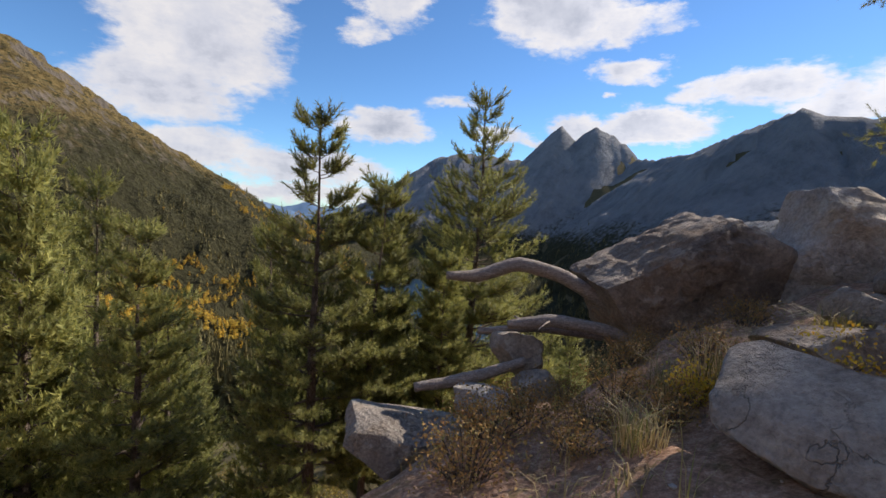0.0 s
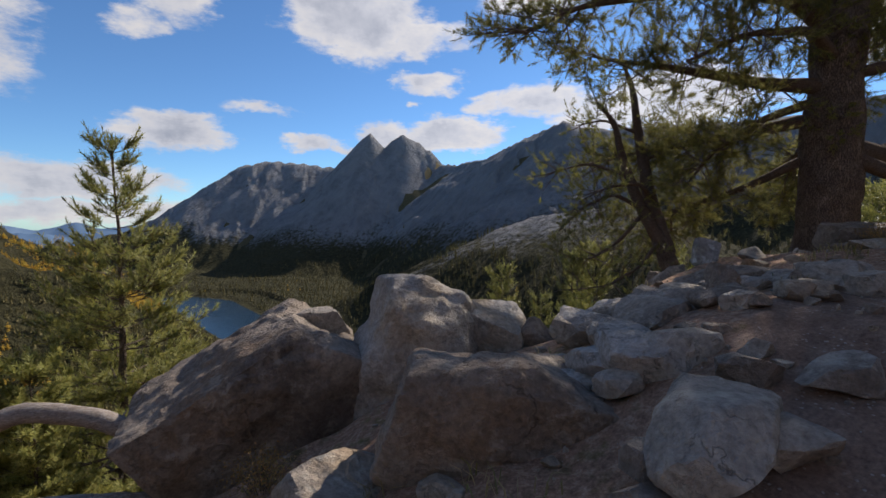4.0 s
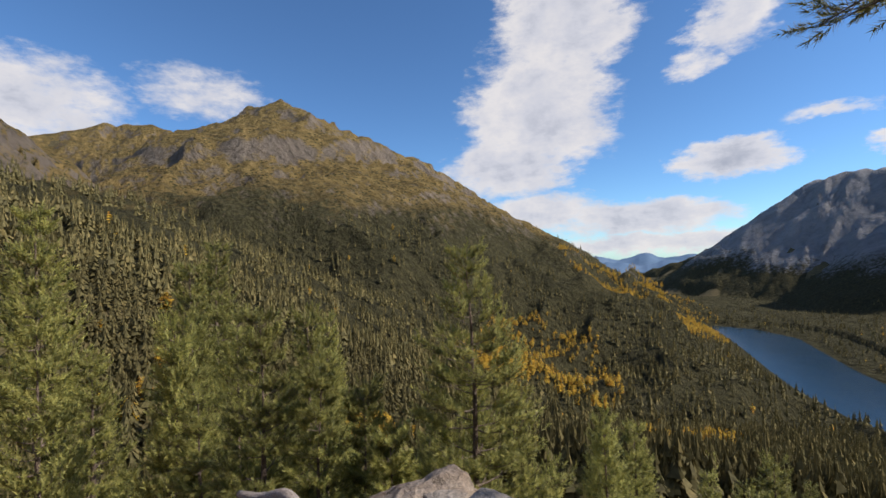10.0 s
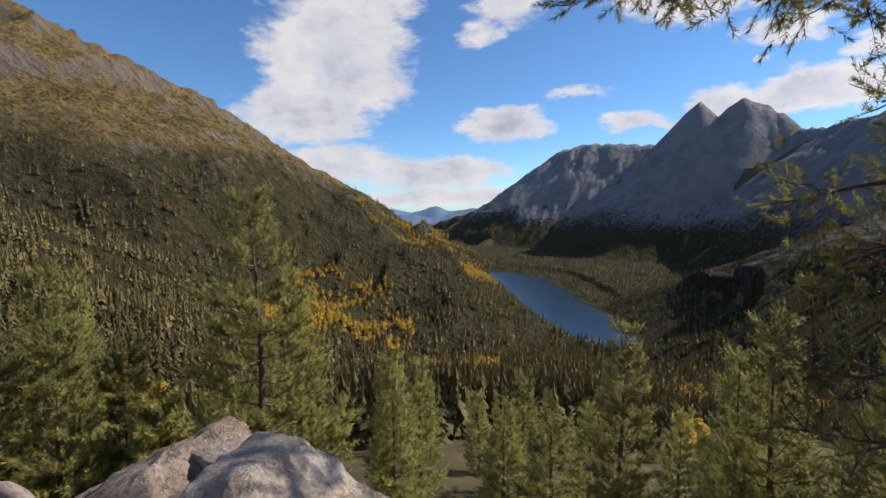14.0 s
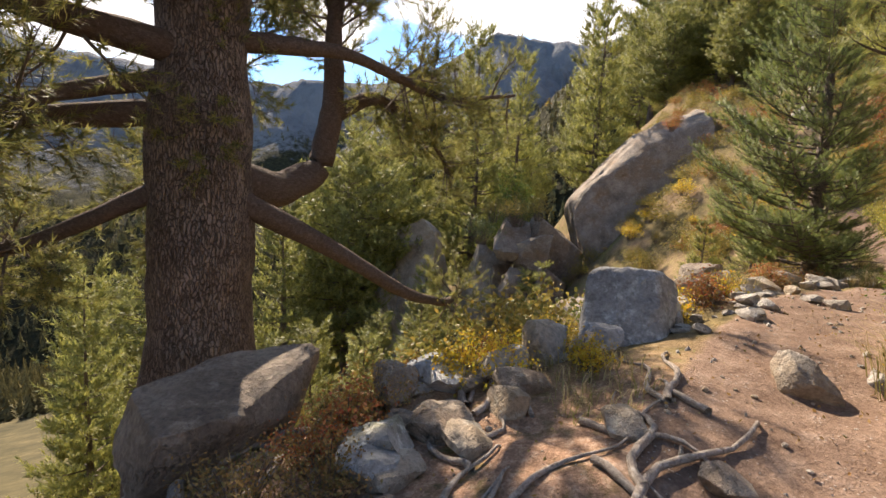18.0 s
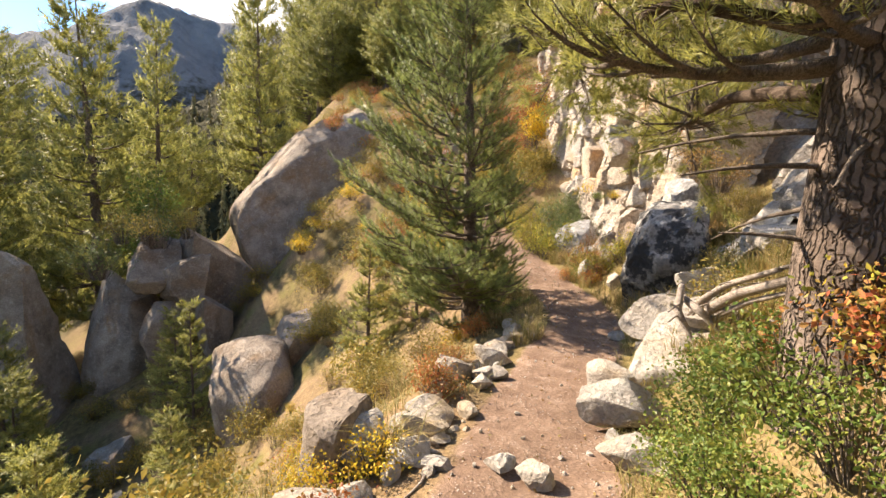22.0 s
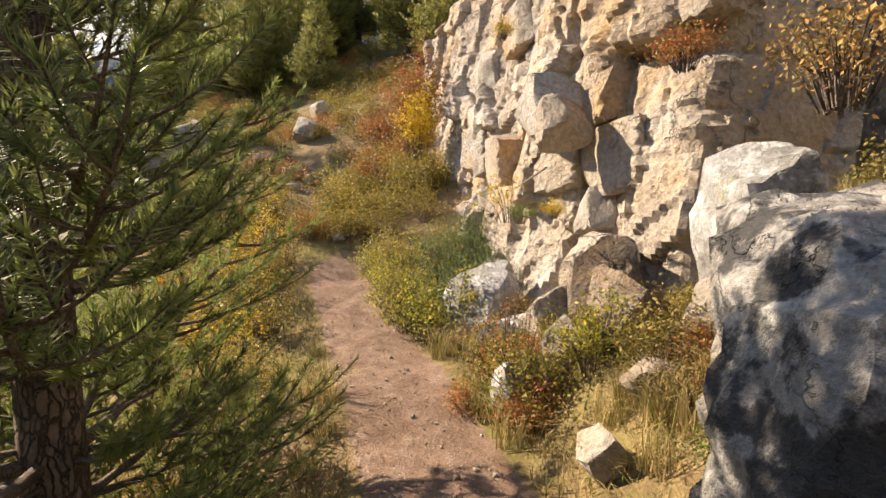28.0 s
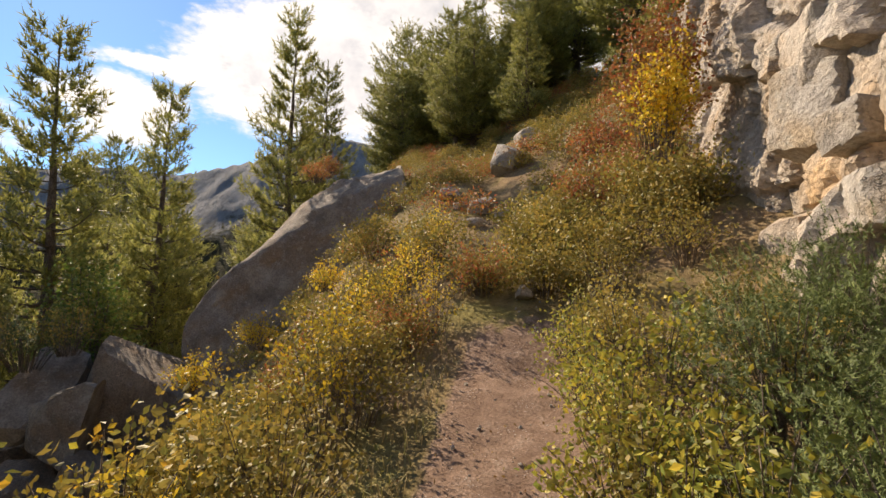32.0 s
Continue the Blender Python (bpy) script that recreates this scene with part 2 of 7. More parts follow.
def ground_build(n, pos):
    path = n.add("ShaderNodeAttribute", attribute_name="trodden").outputs["Fac"]
    big = n.noise(pos, 0.7, 6.0, 0.6)
    mid = n.noise(pos, 5.0, 7.0, 0.65)
    fine = n.noise(pos, 45.0, 5.0, 0.7)
    grass = n.ramp(mid, (0.3, (0.09, 0.072, 0.034)), (0.5, (0.18, 0.135, 0.06)), (0.7, (0.29, 0.215, 0.095)))
    grass = n.mix(n.smooth(big, 0.5, 0.62), grass, (0.20, 0.17, 0.06))
    litter = n.ramp(n.noise(pos, 16.0, 8.0, 0.75), (0.3, (0.15, 0.09, 0.06)), (0.5, (0.34, 0.205, 0.135)), (0.68, (0.5, 0.36, 0.26)))
    stony = n.math("MULTIPLY", n.add("ShaderNodeAttribute", attribute_name="stony").outputs["Fac"], n.smooth(mid, 0.3, 0.5))
    grass = n.mix(n.math("MAXIMUM", n.math("MULTIPLY", n.smooth(n.noise(pos, 0.45, 4.0, 0.5), 0.44, 0.58), 0.4), stony), grass, litter)
    dirt = n.ramp(mid, (0.3, (0.16, 0.1, 0.07)), (0.55, (0.25, 0.166, 0.12)), (0.75, (0.35, 0.258, 0.2)))
    peb = n.add("ShaderNodeTexVoronoi", {"Vector": pos, "Scale": 30.0}).outputs["Distance"]
    stone = n.math("MULTIPLY", n.smooth(peb, 0.25, 0.16), n.smooth(n.noise(pos, 3.0, 3.0, 0.6), 0.45, 0.6))
    dirt = n.mix(n.math("MULTIPLY", stone, 0.7), dirt, (0.46, 0.40, 0.35))
    rough_edge = n.smooth(n.math("ADD", path, n.math("MULTIPLY", n.math("SUBTRACT", mid, 0.5), 0.8)), 0.35, 0.65)
    c = n.mix(rough_edge, grass, dirt)
    c = n.mix(1.0, c, n.ramp(fine, (0.3, 0.6), (0.7, 1.3)), "MULTIPLY")
    h = n.math("ADD", n.math("MULTIPLY", fine, 0.5), n.math("ADD", n.math("MULTIPLY", mid, 1.2), n.math("MULTIPLY", stone, 0.35)))
    far = n.add("ShaderNodeAttribute", attribute_name="wooded").outputs["Fac"]
    wood = n.ramp(n.noise(pos, 0.16, 9.0, 0.75), (0.32, (0.05, 0.045, 0.025)), (0.55, (0.11, 0.09, 0.045)), (0.75, (0.2, 0.15, 0.08)))
    return n.mix(far, c, wood), h, None


GROUND = material("hillside_soil", ground_build, rough=0.95, bump=0.8, dist=0.03, spec=0.1)


def mountain_build(n, pos):
    sep = n.add("ShaderNodeSeparateXYZ", {0: pos})
    z = sep.outputs[2]
    nz = n.add("ShaderNodeSeparateXYZ", {0: n.add("ShaderNodeNewGeometry").outputs["Normal"]}).outputs[2]
    warp = n.noise(pos, 0.006, 8.0, 0.62)
    fine = n.noise(pos, 0.045, 9.0, 0.72)
    dots = n.noise(pos, 0.16, 5.0, 0.7)
    streak = n.noise(n.add("ShaderNodeVectorMath", {0: pos, 1: (1.0, 1.0, 0.18)}, operation="MULTIPLY").outputs[0], 0.03, 8.0, 0.7)
    rib = n.noise(n.add("ShaderNodeVectorMath", {0: pos, 1: (1.0, 1.0, 0.3)}, operation="MULTIPLY").outputs[0], 0.011, 6.0, 0.62, distortion=0.6)
    # rock colour lifted towards pale blue-grey to stand in for distance haze
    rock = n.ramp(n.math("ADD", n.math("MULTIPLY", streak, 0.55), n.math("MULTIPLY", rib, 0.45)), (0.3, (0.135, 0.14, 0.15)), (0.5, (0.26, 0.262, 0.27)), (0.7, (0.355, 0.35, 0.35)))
    turf = n.ramp(fine, (0.32, (0.08, 0.066, 0.032)), (0.52, (0.205, 0.15, 0.06)), (0.72, (0.36, 0.255, 0.105)))
    bushes = n.add("ShaderNodeTexVoronoi", {"Vector": n.add("ShaderNodeVectorMath", {0: pos, 1: n.noise(pos, 0.2, 3.0, 0.6, "Color")}, operation="ADD").outputs[0], "Scale": 0.13}).outputs["Distance"]
    spots = n.math("MULTIPLY", n.smooth(bushes, 0.42, 0.26), n.smooth(n.math("ADD", n.noise(pos, 0.018, 5.0, 0.6), n.math("MULTIPLY", n.smooth(z, 330.0, 120.0), 0.12)), 0.46, 0.58))
    turf = n.mix(n.math("MULTIPLY", spots, 0.9), turf, (0.055, 0.056, 0.026))
    pine = n.ramp(dots, (0.35, (0.042, 0.04, 0.024)), (0.55, (0.07, 0.066, 0.034)), (0.72, (0.12, 0.102, 0.05)))
    steep = n.smooth(n.math("ADD", nz, n.math("MULTIPLY", n.math("SUBTRACT", fine, 0.5), 0.8)), 0.64, 0.8)
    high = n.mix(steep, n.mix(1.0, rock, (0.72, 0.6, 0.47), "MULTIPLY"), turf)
    sunny = n.add("ShaderNodeAttribute", attribute_name="turfy").outputs["Fac"]
    high = n.mix(sunny, rock, high)
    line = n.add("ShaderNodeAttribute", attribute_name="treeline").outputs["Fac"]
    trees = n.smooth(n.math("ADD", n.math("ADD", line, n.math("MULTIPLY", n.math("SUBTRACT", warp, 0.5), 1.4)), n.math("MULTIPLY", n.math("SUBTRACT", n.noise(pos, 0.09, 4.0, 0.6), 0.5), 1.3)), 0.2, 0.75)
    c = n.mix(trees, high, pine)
    h = n.math("ADD", n.math("MULTIPLY", fine, 14.0), n.math("ADD", n.math("MULTIPLY", dots, 4.0), n.math("ADD", n.math("MULTIPLY", streak, 20.0), n.math("MULTIPLY", rib, 40.0))))
    return c, h, None


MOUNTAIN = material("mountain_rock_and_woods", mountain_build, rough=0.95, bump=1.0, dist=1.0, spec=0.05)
# the blue is air haze put into the base colour, not the hills' own
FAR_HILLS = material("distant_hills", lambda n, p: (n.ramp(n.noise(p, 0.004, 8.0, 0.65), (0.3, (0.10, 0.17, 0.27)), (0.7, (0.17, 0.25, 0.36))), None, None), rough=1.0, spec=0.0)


def water_build(n, pos):
    return (0.01, 0.028, 0.045), n.noise(pos, 0.4, 4.0, 0.6), n.math("ADD", 0.12, n.math("MULTIPLY", n.noise(pos, 0.02, 5.0, 0.6), 0.16))


WATER = material("lake_water", water_build, bump=0.25, dist=0.15, spec=0.5)


def bark_build(a, b, c, scale=1.0):
    def build(n, pos):
        tc = n.add("ShaderNodeTexCoord").outputs["Object"]
        st = n.add("ShaderNodeVectorMath", {0: tc, 1: (1.0, 1.0, 0.28)}, operation="MULTIPLY").outputs[0]
        st = n.add("ShaderNodeVectorMath", {0: st, 1: n.add("ShaderNodeVectorMath", {0: n.noise(tc, 5.0 * scale, 4.0, 0.6, "Color"), "Scale": 0.10}, operation="SCALE").outputs[0]}, operation="ADD").outputs[0]
        v = n.add("ShaderNodeTexVoronoi", {"Vector": st, "Scale": 34.0 * scale}, feature="DISTANCE_TO_EDGE").outputs["Distance"]
        f = n.noise(tc, 40.0 * scale, 6.0, 0.7)
        plate = n.smooth(v, 0.0, 0.16)
        col = n.ramp(n.noise(tc, 3.0 * scale, 6.0, 0.65), (0.3, a), (0.55, b), (0.75, c))
        col = n.mix(1.0, col, n.ramp(plate, (0.0, 0.62), (1.0, 1.08)), "MULTIPLY")
        col = n.mix(1.0, col, n.ramp(f, (0.3, 0.7), (0.7, 1.25)), "MULTIPLY")
        return col, n.math("ADD", plate, n.math("MULTIPLY", f, 0.35)), None
    return build


BARK = material("pine_bark", bark_build((0.14, 0.105, 0.085), (0.22, 0.17, 0.14), (0.31, 0.245, 0.205)), rough=0.95, bump=1.0, dist=0.03, spec=0.1)
TWIG = material("dead_twig_bark", bark_build((0.11, 0.085, 0.07), (0.2, 0.16, 0.13), (0.32, 0.27, 0.23), 2.0), rough=0.9, bump=0.6, dist=0.01, spec=0.15)


def wood_build(a, b, c):
    def build(n, pos):
        tc = n.add("ShaderNodeTexCoord").outputs["Object"]
        fine = n.noise(tc, 34.0, 7.0, 0.75, distortion=0.8)
        streak = n.noise(n.add("ShaderNodeVectorMath", {0: tc, 1: (0.35, 1.0, 1.6)}, operation="MULTIPLY").outputs[0], 26.0, 5.0, 0.6, distortion=1.5)
        col = n.ramp(n.math("ADD", n.math("MULTIPLY", fine, 0.5), n.math("MULTIPLY", streak, 0.5)), (0.32, a), (0.5, b), (0.66, c))
        return col, n.math("ADD", fine, streak), None
    return build


DEADWOOD = material("silvery_deadwood", wood_build((0.12, 0.09, 0.075), (0.30, 0.25, 0.21), (0.48, 0.43, 0.38)), rough=0.9, bump=0.8, dist=0.012, spec=0.15)
LIMB = material("grey_limb_bark", wood_build((0.06, 0.043, 0.034), (0.125, 0.092, 0.073), (0.2, 0.155, 0.128)), rough=0.95, bump=1.0, dist=0.015, spec=0.1)


def leaf_build(*cols):
    def build(n, pos):
        r = n.add("ShaderNodeNewGeometry").outputs["Random Per Island"]
        stops = [(i / max(1, len(cols) - 1), c) for i, c in enumerate(cols)]
        c = n.ramp(r, *stops)
        o = n.add("ShaderNodeObjectInfo").outputs["Random"]
        c = n.mix(1.0, c, n.ramp(o, (0.0, 0.8), (1.0, 1.2)), "MULTIPLY")
        big = n.noise(pos, 1.7, 3.0, 0.5)
        return n.mix(1.0, c, n.ramp(big, (0.35, 0.75), (0.65, 1.25)), "MULTIPLY"), None, None
    return build


NEEDLE = material("pine_needles", leaf_build((0.165, 0.18, 0.058), (0.26, 0.27, 0.08), (0.39, 0.36, 0.108), (0.29, 0.295, 0.09)), rough=0.55, translucent=0.46)
NEEDLE_DARK = material("old_pine_needles", leaf_build((0.15, 0.168, 0.06), (0.24, 0.245, 0.082), (0.37, 0.325, 0.105), (0.27, 0.26, 0.085)), rough=0.6, translucent=0.5)
NEEDLE_BLUE = material("young_pine_needles", leaf_build((0.135, 0.185, 0.072), (0.225, 0.28, 0.096), (0.36, 0.385, 0.12), (0.265, 0.315, 0.108)), rough=0.5, translucent=0.45)
FOREST = material("conifer_foliage", leaf_build((0.082, 0.074, 0.036), (0.115, 0.102, 0.045), (0.145, 0.126, 0.053), (0.185, 0.15, 0.062)), rough=0.7, translucent=0.12, spec=0.1)
GOLD = material("autumn_gold_foliage", leaf_build((0.42, 0.27, 0.042), (0.54, 0.35, 0.046), (0.40, 0.32, 0.062), (0.47, 0.22, 0.038)), rough=0.7, translucent=0.3, spec=0.1)
LEAF_YELLOW = material("yellow_leaves", leaf_build((0.598, 0.414, 0.034), (0.713, 0.483, 0.057), (0.460, 0.414, 0.057), (0.690, 0.368, 0.046)), rough=0.5, translucent=0.35)
LEAF_OLIVE = material("olive_leaves", leaf_build((0.26, 0.215, 0.06), (0.36, 0.265, 0.068), (0.18, 0.185, 0.05), (0.45, 0.30, 0.068)), rough=0.55, translucent=0.3)
LEAF_GREEN = material("green_leaves", leaf_build((0.08, 0.14, 0.03), (0.135, 0.2, 0.042), (0.24, 0.24, 0.05), (0.115, 0.175, 0.045)), rough=0.5, translucent=0.3)
LEAF_MIX = material("yellowing_green_leaves", leaf_build((0.22, 0.25, 0.05), (0.42, 0.36, 0.06), (0.18, 0.22, 0.05), (0.62, 0.45, 0.07)), rough=0.5, translucent=0.35)
LEAF_RED = material("rusty_red_leaves", leaf_build((0.38, 0.095, 0.05), (0.43, 0.165, 0.056), (0.34, 0.2, 0.066), (0.29, 0.23, 0.066)), rough=0.55, translucent=0.3)
LEAF_JUNIPER = material("juniper_sprays", leaf_build((0.085, 0.12, 0.044), (0.14, 0.18, 0.06), (0.2, 0.232, 0.078)), rough=0.6, translucent=0.2)
GRASS = material("dry_grass_blades", leaf_build((0.38, 0.28, 0.125), (0.47, 0.36, 0.18), (0.26, 0.22, 0.075), (0.18, 0.185, 0.055)), rough=0.6, translucent=0.3)
HEATH = material("brown_heath_leaves", leaf_build((0.270, 0.149, 0.068), (0.405, 0.243, 0.081), (0.216, 0.189, 0.068), (0.486, 0.270, 0.095)), rough=0.7, translucent=0.2)

# ---- shapes ----
def _hash(ix, iy, iz, seed):
    h = (ix.astype(np.int64) * 374761393 + iy.astype(np.int64) * 668265263 + iz.astype(np.int64) * 2147483647 + seed * 974711) & 0x7FFFFFFF
    h = ((h ^ (h >> 13)) * 1274126177) & 0x7FFFFFFF
    return ((h ^ (h >> 16)) & 0xFFFF) / 65535.0


def vnoise(p, seed=0):
    """Value noise in 0..1 at an array of places (n, 3)."""
    i = np.floor(p)
    f = p - i
    f = f * f * (3 - 2 * f)
    i = i.astype(np.int64)
    out = 0.0
    for dx in (0, 1):
        for dy in (0, 1):
            for dz in (0, 1):
                w = (f[:, 0] if dx else 1 - f[:, 0]) * (f[:, 1] if dy else 1 - f[:, 1]) * (f[:, 2] if dz else 1 - f[:, 2])
                out = out + w * _hash(i[:, 0] + dx, i[:, 1] + dy, i[:, 2] + dz, seed)
    return out


def fbm(p, octaves=4, seed=0, gain=0.5, ridged=False):
    total, amp, norm = 0.0, 1.0, 0.0
    for o in range(octaves):
        v = vnoise(p * 2.03 ** o + 17.1 * o, seed + o)
        total = total + amp * ((1 - np.abs(2 * v - 1)) if ridged else v)
        norm += amp
        amp *= gain
    return total / norm


def mesh_object(name, verts, faces, mat, parent=None, label="", smooth=True, attrs=()):
    me = bpy.data.meshes.new(name)
    verts = np.asarray(verts, dtype=np.float32)
    faces = np.asarray(faces, dtype=np.int32)
    k = faces.shape[1]
    me.vertices.add(len(verts))
    me.vertices.foreach_set("co", verts.ravel())
    me.loops.add(faces.size)
    me.loops.foreach_set("vertex_index", faces.ravel())
    me.polygons.add(len(faces))
    me.polygons.foreach_set("loop_start", np.arange(0, faces.size, k, dtype=np.int32))
    me.polygons.foreach_set("use_smooth", np.full(len(faces), smooth))
    for key, values in dict(attrs).items():
        me.attributes.new(key, "FLOAT", "POINT").data.foreach_set("value", np.asarray(values, dtype=np.float32))
    me.materials.append(mat)
    me.update(calc_edges=True)
    ob = new(name, me)
    if parent is not None:
        ob.parent = parent
    if label:
        tagged(ob, label)
    return ob


def grid_faces(nx, ny):
    i = np.arange(nx * ny).reshape(ny, nx)
    return np.stack([i[:-1, :-1].ravel(), i[:-1, 1:].ravel(), i[1:, 1:].ravel(), i[1:, :-1].ravel()], 1)


def smoothstep(v, lo, hi):
    t = np.clip((v - lo) / (hi - lo), 0, 1)
    return t * t * (3 - 2 * t)


# ---- the plan: the trodden line, its ground height, and the width of level ground on the valley side ----
TRAIL = np.array([
    (-9, -3.6, -1.4, 3.0), (-3, -1.0, -0.6, 2.2), (0.0, -0.1, -0.15, 2.2), (2.4, 0.4, 0.75, 4.2), (4.2, 1.5, 1.3, 3.4), (6.2, 2.4, 2.05, 1.9), (7.3, 2.5, 2.05, 1.8), (8.9, 2.6, 2.3, 2.3),
    (9.9, 2.5, 2.45, 3.2), (11.4, 1.75, 2.74, 1.5), (13.05, 0.75, 2.95, 0.9), (14.25, -0.2, 3.02, 0.8), (15.1, -1.05, 2.98, 0.8), (17.4, -3.75, 2.88, 0.9), (18.5, -4.5, 2.86, 1.0),
    (19.6, -5.0, 2.9, 1.0), (21.0, -5.5, 3.05, 1.0), (24.9, -6.85, 3.6, 1.2), (29.6, -8.9, 5.6, 0.9), (34.7, -9.0, 7.6, 1.0), (48.0, -12.0, 13.0, 3.0)])


def trail_frame(x, y):
    """Distance from the trail (left of the way walked is plus), its ground height and level width there, and how far along it is."""
    best, out = None, None
    wsum, zsum, lsum = 0.0, 0.0, 0.0
    for k in range(len(TRAIL) - 1):
        a, b = TRAIL[k], TRAIL[k + 1]
        d = b[:2] - a[:2]
        t = np.clip(((x - a[0]) * d[0] + (y - a[1]) * d[1]) / (d @ d), 0, 1)
        ex, ey = x - a[0] - t * d[0], y - a[1] - t * d[1]
        dist = np.hypot(ex, ey)
        s = np.where(d[0] * ey - d[1] * ex >= 0, dist, -dist)
        w = 1.0 / (dist * dist + 0.01) ** 2
        wsum, zsum, lsum = wsum + w, zsum + w * (a[2] + t * (b[2] - a[2])), lsum + w * (a[3] + t * (b[3] - a[3]))
        if best is None:
            best, out = dist, [s, k + t]
        else:
            nearer = dist < best
            best = np.where(nearer, dist, best)
            out = [np.where(nearer, r, o) for r, o in zip((s, k + t), out)]
    return out[0], zsum / wsum, lsum / wsum, out[1]


VX, VY, VZ = 6.5, 3.0, 3.7
LAKE_Z = VZ - 175.0


def polar(az, el, d):
    a = math.radians(az)
    return (VX - d * math.sin(a), VY + d * math.cos(a), VZ + d * math.tan(math.radians(el)))


LAKE = [(-7.2, 590, 26), (-5.0, 640, 48), (-2.0, 730, 62), (0.8, 830, 60), (3.0, 960, 62), (4.6, 1080, 66), (6.6, 1160, 50), (8.2, 1195, 30)]


def lake_distance(x, y):
    best = None
    pts = [(*polar(a, 0, d)[:2], w) for a, d, w in LAKE]
    for (ax, ay, aw), (bx, by, bw) in zip(pts, pts[1:]):
        dx, dy = bx - ax, by - ay
        t = np.clip(((x - ax) * dx + (y - ay) * dy) / (dx * dx + dy * dy), 0, 1)
        d = np.hypot(x - ax - t * dx, y - ay - t * dy) - (aw + t * (bw - aw))
        best = d if best is None else np.minimum(best, d)
    return best


# ridges: lists of azimuth, elevation, distance; then the slope of their flanks and how rough they are
RIDGES = [
    ([(100, 19, 620), (89, 16.3, 800), (86.5, 15.5, 900), (84.4, 13.9, 980)], 0.80, 55),
    ([(84, 12.8, 1700), (80.8, 12.2, 1800), (74.3, 14.4, 1800), (70.3, 14.7, 1750), (68, 14, 1650), (64.3, 15, 1450), (60.5, 17.0, 1350), (57.6, 18.6, 1300), (55, 16.9, 1300), (49.5, 14.9, 1330), (43.9, 12.3, 1380), (37.1, 8.6, 1430), (30.6, 4.1, 1500), (24.5, -0.4, 1560), (17.3, -4.9, 1500), (11.5, -7.4, 1380)], 0.66, 60),
    ([(64, 6.8, 900), (56.6, 6.3, 860), (51.2, 4.2, 850), (40.9, -0.4, 860), (31.7, -5.0, 850), (24, -8.4, 820)], 0.62, 26),
    ([(96, 12, 330), (84, 9.0, 420), (74, 7.4, 520), (68, 5.5, 620)], 0.5, 24),
    ([(20.5, -2.6, 2750), (16.1, -2.4, 2700), (11, -0.9, 2600), (5.7, 1.9, 2500), (0.4, 6.2, 2350), (-3, 6.9, 2300), (-10.2, 6.4, 2150), (-12.2, 7.0, 2000)], 0.74, 34),
    ([(-12.7, 9.0, 1960), (-13.5, 10.0, 1955), (-14.2, 10.5, 1950), (-15.6, 8.6, 1945)], 1.05, 20),
    ([(-15.6, 8.4, 1945), (-16.9, 9.8, 1945), (-18.1, 10.7, 1940), (-19.8, 9.7, 1930), (-21.4, 8.6, 1900), (-22.6, 7.4, 1890)], 1.05, 20),
    ([(-12.0, 6.3, 1900), (-15.8, 6.7, 1930), (-18, 6.8, 1900), (-22.3, 6.9, 1850), (-25.3, 7.0, 1750)], 0.82, 32),
    ([(-25.3, 7.1, 1650), (-28.2, 7.6, 1500), (-31.2, 9.1, 1400), (-37.4, 11.8, 1300), (-39.2, 10.9, 1300), (-41.6, 10.6, 1300), (-50, 10.5, 1250), (-61.3, 10.2, 1200), (-64, 11.3, 1150), (-72, 11.5, 1150), (-79, 13.6, 1080)], 0.86, 36),
    ([(-45, 2.0, 640), (-34, 0.5, 700), (-25, -3.0, 760), (-17, -6.6, 780), (-12, -10.0, 760)], 0.5, 20),
    ([(-79, 13.4, 1060), (-83.9, 15.9, 1000), (-86, 17.8, 990), (-90.5, 17.1, 1030), (-96.5, 16.4, 1050), (-104, 18, 900), (-116, 26, 520)], 0.85, 40),
]


